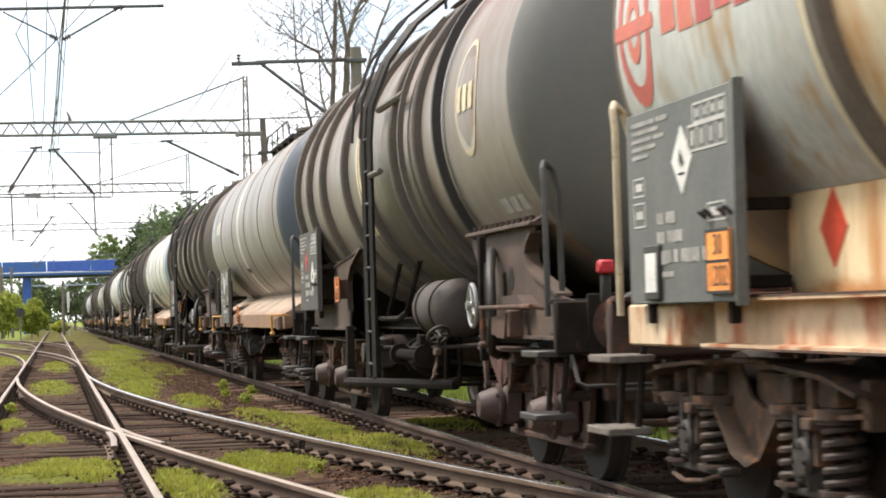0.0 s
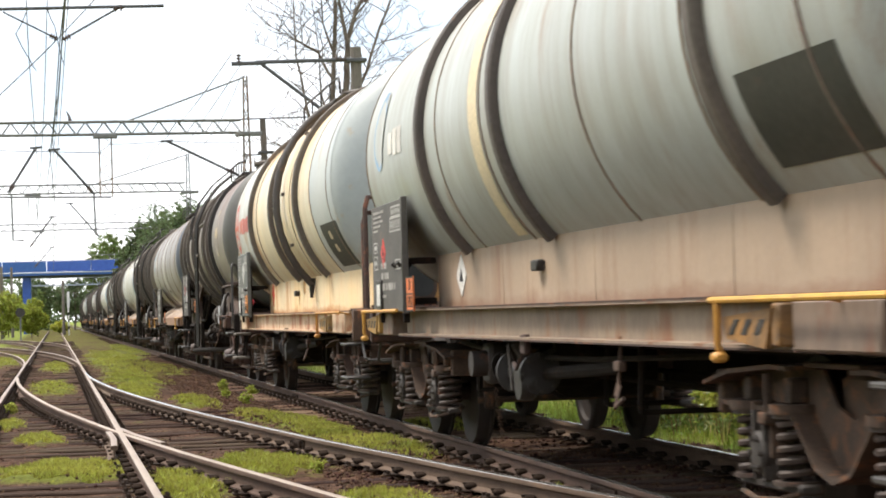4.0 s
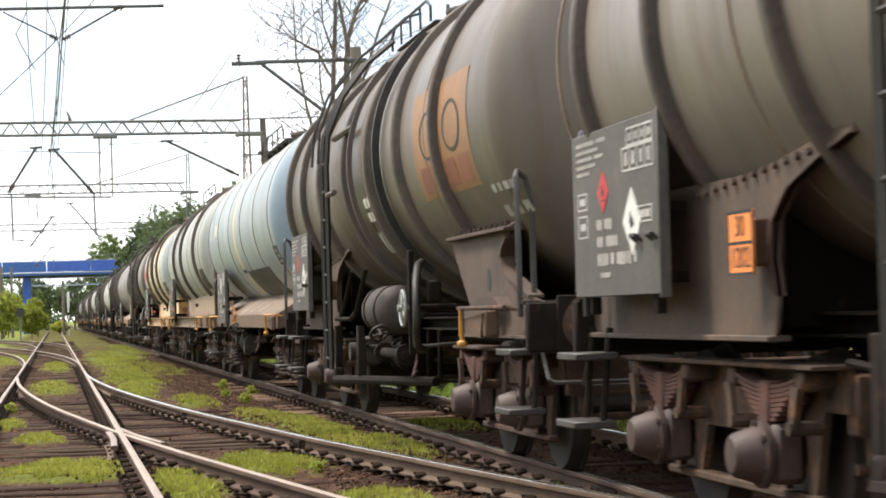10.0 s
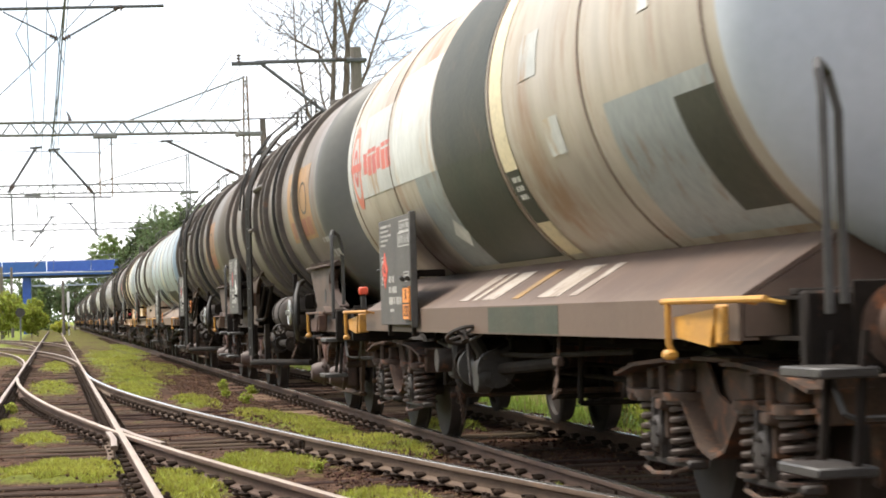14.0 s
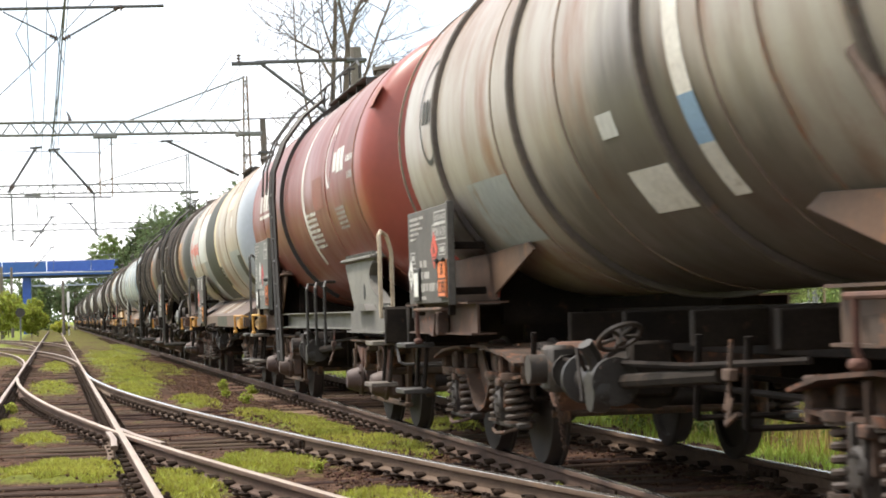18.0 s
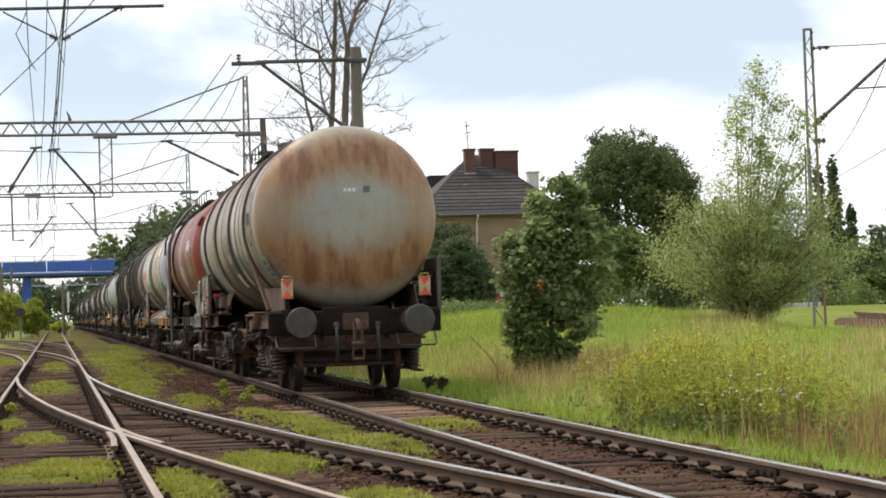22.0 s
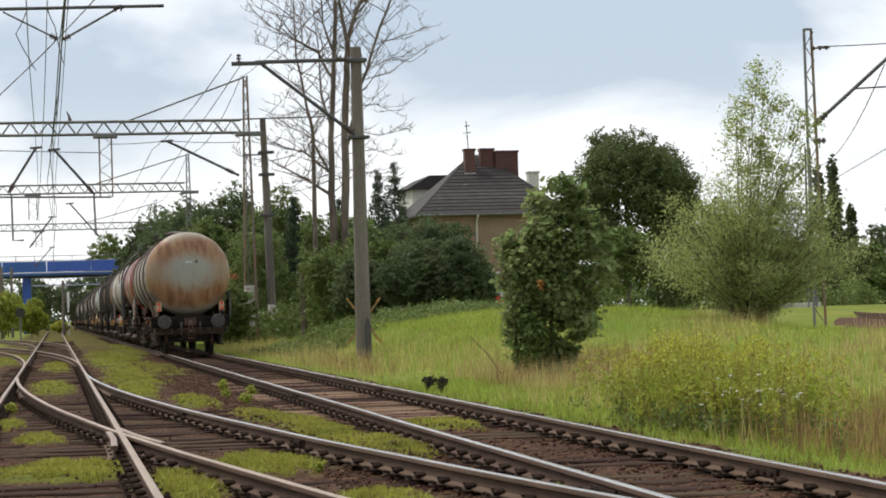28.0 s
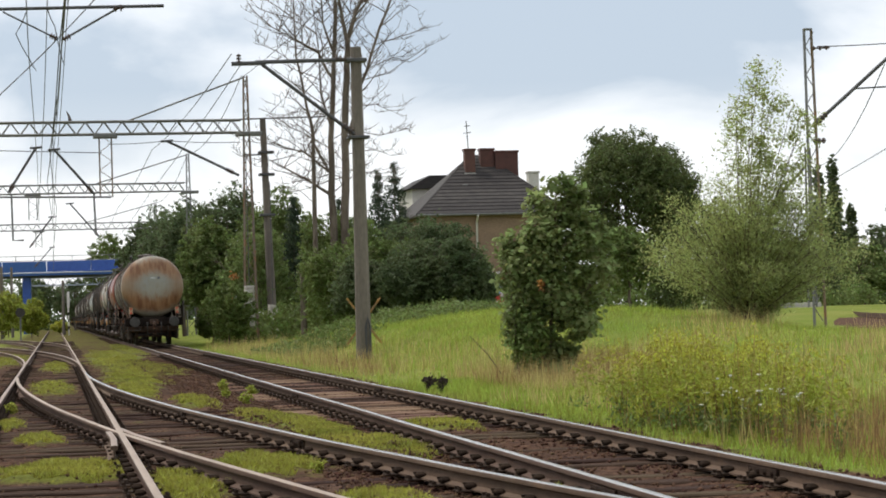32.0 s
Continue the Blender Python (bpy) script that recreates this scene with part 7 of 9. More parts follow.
sloped_wagon(136.8, 152.0, 139.3, 149.5, "t_grey", "endnavy", "dull grey tank wagon with a dark end", "bandwhite", "tanskirt", blank=False)
u = 152.0
FAR = [("r", "t_umber"), ("s", "t_white"), ("r", "t_brown"), ("u", "t_sage"), ("s", "t_white"), ("r", "t_taupe"), ("s", "t_grey"), ("u", "t_white"), ("r", "t_brown"), ("s", "t_blue"), ("s", "t_white"), ("r", "t_umber"), ("u", "t_sage")]
for kind, paint in FAR:
    a, b = u, u + 15.3
    if kind == "r":
        ribbed_wagon(a, b, a + 2.6, b - 2.5, paint, "distant brown ribbed tank wagon", logo_none, a + 9.6, [a + k for k in (1.4, 3.1, 4.9, 6.7, 8.6, 10.6, 12.4, 14.0)], turning=False)
    elif kind == "s":
        sloped_wagon(a, b, a + 2.6, b - 2.5, paint, "endblue", "distant pale tank wagon with sloping skirts", "bandcream", "tanskirt", turning=False, blank=False)
    else:
        upright_wagon(a, b, a + 2.6, b - 2.5, paint, "distant pale tank wagon on upright skirts", "tanskirt", [4.6, 8.0, 12.3], mark_blue, turning=False)
    u = b

# ---- overhead line: masts, portals, wires ----
M["concrete"] = worn("weathered_concrete", (0.115, 0.096, 0.080), (0.165, 0.14, 0.118), 1.5, 0.85, 0.0, (0.12, 0.10, 0.085), 0.6, stretch=(1, 1, 0.25))
M["mast"] = worn("galvanised_mast", (0.14, 0.14, 0.138), (0.20, 0.20, 0.19), 2, 0.6, 0.3, (0.20, 0.105, 0.055), 0.64)
M["rustmast"] = worn("rust_streaked_mast", (0.19, 0.165, 0.14), (0.17, 0.115, 0.07), 1.2, 0.75, 0.1, (0.25, 0.12, 0.05), 0.54)
M["wire"] = plain("dark_wire", (0.07, 0.07, 0.072), 0.6)
M["insulator"] = plain("brown_insulator", (0.07, 0.045, 0.035), 0.35)
M["discs"] = worn("white_painted_weights", (0.55, 0.52, 0.46), (0.40, 0.37, 0.32), 4, 0.75, 0.0, (0.18, 0.15, 0.12), 0.58)


def lattice_column(parent, x, y, z0, z1, w0, w1, material, bays=14, name="leg"):
    """Four tapering angle legs with zigzag bars."""
    def corner(k, t):
        w = w0 + (w1 - w0) * t
        return Vector((x + (-1 if k in (0, 3) else 1) * w / 2, y + (-1 if k < 2 else 1) * w / 2, z0 + (z1 - z0) * t))
    for k in range(4):
        part(name, Shape().rod(corner(k, 0), corner(k, 1), 0.045, 4, 0.035), material, parent)
    b = Shape()
    for i in range(bays):
        for k in range(4):
            a, c = (k, (k + 1) % 4) if i % 2 else ((k + 1) % 4, k)
            b.rod(corner(a, i / bays), corner(c, (i + 1) / bays), 0.017, 4)
    ob = part("bracing", b, material, parent)
    tagged(ob, kind="stuff")


def lattice_beam(parent, y, x0, x1, z, h, d, material, bays):
    for q in (-1, 1):
        for zz in (z, z + h):
            part("chord", Shape().rod((x0, y + q * d / 2, zz), (x1, y + q * d / 2, zz), 0.045, 4), material, parent)
    b = Shape()
    for i in range(bays):
        a, c = x0 + (x1 - x0) * i / bays, x0 + (x1 - x0) * (i + 1) / bays
        m = (a + c) / 2
        for q in (-1, 1):
            b.rod((a, y + q * d / 2, z), (m, y + q * d / 2, z + h), 0.022, 4)
            b.rod((m, y + q * d / 2, z + h), (c, y + q * d / 2, z), 0.022, 4)
        b.rod((a, y - d / 2, z), (c, y + d / 2, z), 0.018, 4)
    tagged(part("bracing", b, material, parent), kind="stuff")


def insulator(parent, a, b, r=0.06, n=5):
    a, b = Vector(a), Vector(b)
    s = Shape().rod(a, b, r * 0.4, 6)
    for i in range(n):
        p = a + (b - a) * (i + 0.5) / n
        q = (b - a).normalized() * 0.02
        s.rod(p - q, p + q, r, 8)
    return part("insulator", s, "insulator", parent)


def build_portal(y, xm, top, beam_z, beam_x0, material, label, drops, stay):
    po = empty("catenary_portal", label, "catenary portal", "portals over the tracks", pose(0, 0, 0))
    lattice_column(po, xm, y, -0.3, top, 0.62, 0.16, material, 18)
    lattice_beam(po, y, beam_x0, xm - 0.25, beam_z, 0.58, 0.5, "mast", int((xm - beam_x0) / 0.85))
    part("beam_seat", Shape().box(xm - 0.5, xm + 0.7, y - 0.35, y + 0.35, beam_z - 0.16, beam_z + 0.02, 0.02), "mast", po)
    part("stay", Shape().rod((xm, y, top - 0.05), (stay, y, beam_z + 0.62), 0.04, 8), "mast", po)
    for x, z_end in drops:
        part("hanger_plate", Shape().box(x - 0.55, x + 0.55, y - 0.3, y + 0.3, beam_z - 0.18, beam_z, 0.02), "mast", po)
        for q in (-0.28, 0.28):
            part("hanger", Shape().rod((x + q, y, beam_z - 0.1), (x + q, y, z_end), 0.035, 4), material, po)
        b = Shape()
        n = int((beam_z - z_end) / 0.4)
        for i in range(n):
            z = z_end + (beam_z - z_end) * i / n
            s = 1 if i % 2 else -1
            b.rod((x - 0.28 * s, y, z), (x + 0.28 * s, y, z + (beam_z - z_end) / n), 0.014, 4)
        tagged(part("bracing", b, material, po), kind="stuff")
    return po


def slanted_arm(po, a, b, r=0.06):
    """A tube that holds the wire, with an insulator near its foot."""
    a, b = Vector(a), Vector(b)
    part("bracket_arm", Shape().rod(a, b, r, 8), "wire", po)
    insulator(po, a + (b - a) * 0.08, a + (b - a) * 0.18, r * 1.7)
    part("arm_tip", Shape().rod(b + Vector((-0.28, 0, -0.02)), b + Vector((0.28, 0, 0.02)), r, 6), "wire", po)


def build_overhead():
    pa = build_portal(100.0, 9.0, 12.4, 9.75, -14.0, "rustmast", "rust-streaked lattice portal carrying the overhead line", [(2.48, 6.85)], 3.58)
    slanted_arm(pa, (-1.95, 100, 7.15), (-0.66, 100, 9.18))
    slanted_arm(pa, (1.95, 100, 6.97), (0.15, 100, 9.08))
    slanted_arm(pa, (8.6, 100, 7.75), (5.3, 100, 9.4))
    part("drop_tube", Shape().tube([(-1.82, 100, 7.04), (-1.79, 100, 4.95), (-1.3, 100, 4.95)], 0.05, 6), "mast", pa)
    part("drop_tube", Shape().rod((1.9, 100, 6.95), (1.96, 100, 5.12), 0.05, 6), "mast", pa)
    part("cross_tube", Shape().rod((-6, 100, 7.0), (2.7, 100, 6.85), 0.05, 6), "mast", pa)
    part("span_wire", Shape().rod((-6, 100, 9.2), (2.3, 100, 8.9), 0.02, 5), "wire", pa)
    part("spike", Shape().tube([(0.92, 100, 10.35), (0.86, 100, 10.6), (0.75, 100, 10.85)], 0.10, 6, 0.02), "insulator", pa)
    pb = build_portal(150.0, 9.35, 12.6, 10.0, -14.0, "mast", "galvanised lattice portal further down the line", [(-1.3, 8.2)], 3.0)
    slanted_arm(pb, (-1.6, 150, 6.3), (0.0, 150, 8.4), 0.05)
    slanted_arm(pb, (3.2, 150, 6.9), (1.2, 150, 9.3), 0.05)
    pc = build_portal(205.0, 9.6, 12.2, 9.8, -14.0, "mast", "distant lattice portal before the bridge", [(-1.3, 8.2)], 3.0)
    slanted_arm(pc, (-1.8, 205, 6.3), (-0.1, 205, 8.2), 0.05)
    # near cross bar of a mast out of view
    nb = empty("catenary_bracket", "dark cross bar with two struts over the yard track", "catenary bracket")
    part("cross_bar", Shape().rod((-7.0, 62, 10.0), (3.3, 62, 10.18), 0.048, 8), "wire", nb)
    part("strut", Shape().rod((-1.25, 62, 10.02), (0.24, 62, 9.25), 0.026, 6), "wire", nb)
    part("strut", Shape().rod((2.0, 62, 10.12), (0.42, 62, 9.22), 0.034, 6), "wire", nb)
    part("post", Shape().rod((-7.0, 62, -0.3), (-7.0, 62, 10.3), 0.16, 10, 0.11), "concrete", nb)
    insulator(nb, (0.62, 62, 9.32), (0.42, 62, 9.22), 0.08, 3)
    insulator(nb, (0.05, 62, 9.35), (0.24, 62, 9.25), 0.08, 3)
    insulator(nb, (1.85, 62, 10.1), (2.15, 62, 10.13), 0.10, 2)
    # cantilever post beside the train's track
    cp = empty("catenary_pole", "weathered concrete pole with a bracket arm over the track", "pole")
    pl = Shape()
    v = []
    for z, a in ((-0.4, 0.21), (8.58, 0.14)):
        v += [(8.42 + sx * a, 59.1 + sy * a * 0.9, z) for sx, sy in ((-1, -0.55), (-0.55, -1), (0.55, -1), (1, -0.55), (1, 0.55), (0.55, 1), (-0.55, 1), (-1, 0.55))]
    pl.add(v, [tuple(range(8))[::-1], tuple(range(8, 16))] + [(i, (i + 1) % 8, 8 + (i + 1) % 8, 8 + i) for i in range(8)])
    part("shaft", pl, "concrete", cp)
    part("cable_duct", Shape().tube([(8.42 + 0.04, 58.86, -0.2), (8.42 + 0.04, 58.88, 0.8), (8.42 + 0.1, 58.90, 1.05), (8.42 + 0.16, 58.88, 0.8), (8.42 + 0.16, 58.86, -0.2)], 0.03, 6), "wire", cp)
    part("bracket_arm", Shape().rod((8.5, 59.0, 8.23), (5.6, 59.0, 8.17), 0.055, 8), "wire", cp)
    part("bracket_arm", Shape().rod((5.9, 59.0, 8.15), (4.95, 59.0, 8.13), 0.06, 8), "wire", cp)
    part("bracket_strut", Shape().rod((8.3, 59.0, 6.15), (5.75, 59.0, 8.14), 0.05, 8), "wire", cp)
    part("collar", Shape().box(8.12, 8.72, 58.86, 59.34, 6.02, 6.10, 0.01), "wire", cp)
    part("collar", Shape().box(8.14, 8.70, 58.88, 59.32, 8.16, 8.26, 0.01), "wire", cp)
    insulator(cp, (5.15, 59.0, 8.14), (5.15, 59.0, 8.40), 0.07, 3)
    insulator(cp, (7.8, 59.0, 8.25), (8.15, 59.0, 8.24), 0.10, 3)
    insulator(cp, (8.0, 59.0, 6.42), (8.25, 59.0, 6.2), 0.10, 3)
    # tensioning pole with its weights
    tp = empty("tension_pole", "grey concrete pole with a stack of tension weights", "pole")
    part("shaft", Shape().rod((10.62, 106, -0.3), (10.35, 106, 10.9), 0.24, 10, 0.15), "concrete", tp)
    part("cross_bar", Shape().rod((9.2, 106, 10.92), (13.5, 106, 11.0), 0.04, 6), "wire", tp)
    for z in (8.1, 6.1, 9.2):
        part("collar", Shape().box(10.1, 10.85, 105.7, 106.3, z, z + 0.12, 0.01), "wire", tp)
    part("side_arm", Shape().rod((10.3, 106, 9.15), (9.3, 106, 9.15), 0.04, 6), "wire", tp)
    insulator(tp, (9.3, 106, 9.15), (9.7, 106, 9.15), 0.1, 3)
    for xx, yy, z0, z1, mast_x in ((10.55, 105.3, -0.05, 1.72, 10.5), (8.85, 99.0, 0.72, 2.60, 9.0)):
        wt = empty("tension_weights", "stack of whitewashed round concrete weights on a rod", "weights")
        n = 11
        for k in range(n):
            a = z0 + (z1 - z0) * k / n
            part("weight_disc", Shape().turn([(0.0, 0.001), (0.0, 0.22), (0.01, 0.24), ((z1 - z0) / n - 0.03, 0.24), ((z1 - z0) / n - 0.015, 0.22), ((z1 - z0) / n - 0.015, 0.001)], 14, (xx, yy, a), "z"), "discs", wt)
        part("rod", Shape().rod((xx, yy, z0 - 0.05), (xx, yy, z1 + 6.0), 0.02, 5), "wire", wt)
    tc = Shape()
    sx = empty("crossed_boards", "two crossed weathered boards on a short post", "sign")
    for q in (-1, 1):
        b = Shape().prism([(8.72 - 0.51, 0.95 - q * 0.64), (8.72 - 0.47, 0.95 - q * 0.68), (8.72 + 0.51, 0.95 + q * 0.64), (8.72 + 0.47, 0.95 + q * 0.68)], "y", 61.0 + 0.04 * q, 61.03 + 0.04 * q)
        part("board", b, "oldyellow", sx)
    part("post", Shape().box(8.68, 8.76, 61.07, 61.13, -0.3, 1.7, 0.01), "rustmast", sx)
    # mast of the line on the bank
    mr = empty("lattice_mast", "pale narrow lattice mast on the bank", "mast")
    for q in (-1, 1):
        part("leg", Shape().rod((20.22 + q * 0.16, 55, 0.2), (20.14 + q * 0.10, 55, 8.46), 0.04, 4), "mast" if q < 0 else "rustmast", mr)
    b = Shape()
    for i in range(20):
        z, s = 0.6 + 0.39 * i, 1 if i % 2 else -1
        b.rod((20.18 - 0.12 * s, 55, z), (20.18 + 0.12 * s, 55, z + 0.39), 0.014, 4)
    tagged(part("bracing", b, "mast", mr), kind="stuff")
    part("cap", Shape().box(20.02, 20.26, 54.93, 55.07, 8.44, 8.49, 0.01), "mast", mr)
    part("foot_plate", Shape().box(20.0, 20.4, 54.9, 55.1, 3.22, 3.3), "mast", mr)
    part("bracket_arm", Shape().rod((20.3, 55, 5.93), (22.6, 55, 7.85), 0.05, 8), "wire", mr)
    insulator(mr, (20.35, 55, 5.97), (20.6, 55, 6.18), 0.09, 3)
    part("tie", Shape().rod((21.4, 55, 6.85), (23.5, 55, 6.95), 0.025, 6), "wire", mr)
    insulator(mr, (20.2, 55, 5.44), (20.55, 55, 5.46), 0.08, 3)
    insulator(mr, (20.2, 55, 7.95), (20.75, 55, 7.97), 0.06, 3)
    m2 = empty("lattice_mast", "distant lattice mast behind the willow bush", "mast")
    for q in (-1, 1):
        part("leg", Shape().rod((33.5 + q * 0.2, 92, 0.0), (33.5 + q * 0.1, 92, 8.0), 0.05, 4), "mast", m2)
    part("bracket_arm", Shape().rod((33.4, 92, 7.2), (31.6, 92, 5.4), 0.06, 6), "wire", m2)
    part("drop", Shape().rod((31.6, 92, 5.4), (31.55, 92, 4.6), 0.06, 6), "wire", m2)


def wire(name, path, r, label, sag=0.0, n=10):
    pts = []
    for (a, b) in zip(path, path[1:]):
        a, b = Vector(a), Vector(b)
        for i in range(n):
            t = i / n
            pts.append(a + (b - a) * t - Vector((0, 0, sag * 4 * t * (1 - t))))
    pts.append(Vector(path[-1]))
    ob = put(name, Shape().tube(pts, r, 4), M["wire"])
    return tagged(ob, label, "wire", "overhead wires")


def build_wires():
    wire("messenger_wire", [(0.6, 24, 9.3), (0.33, 62, 9.2), (-0.05, 100, 9.1), (0.3, 150, 9.1), (0.0, 205, 8.2), (0, 300, 8.2)], 0.018, "dark messenger wire over the yard track", 0.5)
    wire("contact_wire", [(0.45, 24, 7.6), (0.25, 62, 7.7), (-0.2, 100, 7.6), (0.1, 150, 7.3), (0.0, 205, 7.0), (0, 300, 7)], 0.016, "dark contact wire over the yard track", 0.05)
    wire("messenger_wire", [(0.1, 24, 10.6), (0.0, 62, 10.3), (-0.4, 100, 9.2), (-1.0, 150, 8.4)], 0.014, "second messenger wire over the yard track", 0.4)
    wire("contact_wire", [(-0.35, 30, 8.6), (-0.55, 62, 8.7), (-0.62, 100, 8.6), (-0.9, 150, 7.6)], 0.013, "second contact wire over the yard track", 0.1)
    wire("feeder_wire", [(-3.4, 62, 5.6), (-1.32, 62, 7.72), (1.32, 62, 10.35), (2.6, 62, 11.6)], 0.016, "slanting feeder wire across the yard", 0.06)
    wire("earth_wire", [(8.83, 100, 12.4), (9.35, 150, 12.6), (9.6, 205, 12.2)], 0.02, "earth wire along the mast tops", 0.9)
    wire("earth_wire", [(10.4, 106, 10.9), (12.5, 60, 14.5)], 0.016, "wire that rises from the tension pole", 0.4)
    wire("earth_wire", [(8.83, 100, 12.3), (11.5, 62, 14.0)], 0.016, "wire that rises from the portal mast", 0.4)
    wire("messenger_wire", [(4.95, 59, 8.4), (4.6, 100, 9.0), (4.5, 150, 9.0), (4.4, 205, 8.8)], 0.016, "messenger wire over the running track", 0.25)
    wire("contact_wire", [(5.2, 59, 8.1), (4.6, 100, 7.2), (4.5, 150, 7.0), (4.4, 205, 6.9)], 0.014, "contact wire over the running track", 0.1)
    wire("messenger_wire", [(22.3, 55, 7.5), (34.0, 92, 7.2), (40.0, 120, 7.0)], 0.016, "messenger wire of the line on the bank", 0.6)
    wire("contact_wire", [(24.0, 55, 6.2), (33.0, 92, 5.8), (40.0, 120, 5.8)], 0.014, "contact wire of the line on the bank", 0.1)
    wire("earth_wire", [(20.4, 55, 8.0), (24.5, 55, 8.25)], 0.014, "wire at the top of the bank mast", 0.05)
    for y, x, z0, z1 in ((72, 0.22, 7.7, 8.85), (84, 0.10, 7.65, 8.8), (112, 0.05, 7.55, 8.7), (130, 0.12, 7.4, 8.75), (45, 0.42, 7.62, 9.0)):
        wire("dropper", [(x, y, z0), (x, y, z1)], 0.01, "thin dropper between the two wires", 0, 2)
    wire("messenger_wire", [(0.52, 30, 9.0), (0.38, 62, 9.0), (0.1, 100, 8.9), (0.0, 150, 8.6)], 0.012, "thin third wire over the yard track", 0.35)
    wire("contact_wire", [(0.75, 30, 10.8), (0.55, 62, 9.9), (0.2, 100, 8.0), (0.0, 150, 7.6)], 0.012, "thin wire that slants down over the yard track", 0.2)
    wire("span_wire", [(8.7, 100, 9.3), (5.3, 100, 9.42), (2.6, 100, 9.3)], 0.016, "thin span wire under the portal beam", 0.05)
    # loose jumper loops
    wire("jumper_wire", [(-0.6, 62, 10.0), (-0.9, 62, 9.4), (-0.55, 62, 8.7), (-0.35, 62, 8.35)], 0.014, "slack jumper loop at the bracket", 0.05, 4)
    wire("jumper_wire", [(0.0, 62, 10.1), (0.2, 62, 9.6), (0.35, 62, 8.8), (0.45, 62, 8.5)], 0.014, "slack jumper loop at the bracket", 0.05, 4)


# ---- bridge, house ----
M["bluepaint"] = worn("blue_bridge_paint", (0.035, 0.095, 0.34), (0.045, 0.115, 0.38), 0.3, 0.5, 0.0, (0.06, 0.10, 0.25), 0.7)
M["greypaint"] = worn("pale_bridge_steel", (0.36, 0.40, 0.45), (0.30, 0.34, 0.39), 0.5, 0.6)
M["deck"] = worn("bridge_deck_shade", (0.07, 0.08, 0.10), (0.10, 0.11, 0.13), 0.5, 0.8)


def build_bridge():
    br = empty("road_bridge", "road bridge with blue parapet and pale lattice girder", "bridge")
    y = 260.0
    for k in range(8):
        a = -32.0 + 5.2 * k
        if a > 9.0:
            continue
        part("parapet_panel", Shape().box(a + 0.03, a + 5.17, y - 0.08, y + 0.08, 7.15, 8.42, 0.02), "bluepaint", br)
    part("edge_beam", Shape().box(-34, 11, y - 0.25, y + 0.4, 6.72, 7.12, 0.03), "bluepaint", br)
    part("deck", Shape().box(-34, 11, y + 0.3, y + 8.0, 6.6, 7.0, 0.02), "deck", br)
    part("deck_edge", Shape().box(-34, 11, y - 0.32, y - 0.25, 6.98, 7.10), "greypaint", br)
    lattice_beam(br, y + 0.6, -2.6, 10.5, 5.55, 0.85, 0.6, "greypaint", 15)
    part("lower_chord", Shape().box(-2.6, 10.5, y + 0.2, y + 0.5, 5.45, 5.62, 0.02), "greypaint", br)
    for x in (-3.2, -12.0, -22.0):
        part("pier", Shape().box(x - 0.5, x + 0.5, y + 1.0, y + 6.0, -0.5, 6.6, 0.05), "bluepaint", br)
    part("abutment", Shape().box(10.0, 15.0, y + 0.4, y + 8.0, -0.5, 6.8, 0.05), "concrete", br)
    rl = Shape()
    for q in (0, 0.55):
        rl.rod((-34, y, 8.5 + q), (11, y, 8.5 + q), 0.035, 4)
    part("rail_bar", rl, "mast", br)
    for k in range(20):
        x = -33 + 2.2 * k
        part("rail_post", Shape().rod((x, y, 8.4), (x, y, 9.1), 0.04, 4), "mast", br)


M["tile"] = worn("dark_roof_tiles", (0.022, 0.019, 0.019), (0.040, 0.034, 0.032), 2, 0.8, 0.0, (0.075, 0.062, 0.055), 0.62, stretch=(1, 1, 3), vary=0.35)
M["plaster"] = worn("ochre_render", (0.30, 0.21, 0.14), (0.25, 0.175, 0.12), 0.6, 0.9, 0.0, (0.20, 0.14, 0.10), 0.6)
M["chimney"] = worn("chimney_brick", (0.115, 0.052, 0.042), (0.085, 0.043, 0.036), 2, 0.9, 0.0, (0.075, 0.045, 0.04), 0.58)
M["paleplaster"] = worn("pale_plaster", (0.55, 0.53, 0.48), (0.47, 0.45, 0.40), 1, 0.85)
M["brightgraffiti"] = worn("faded_graffiti_white", (0.52, 0.48, 0.47), (0.44, 0.40, 0.42), 2, 0.7)


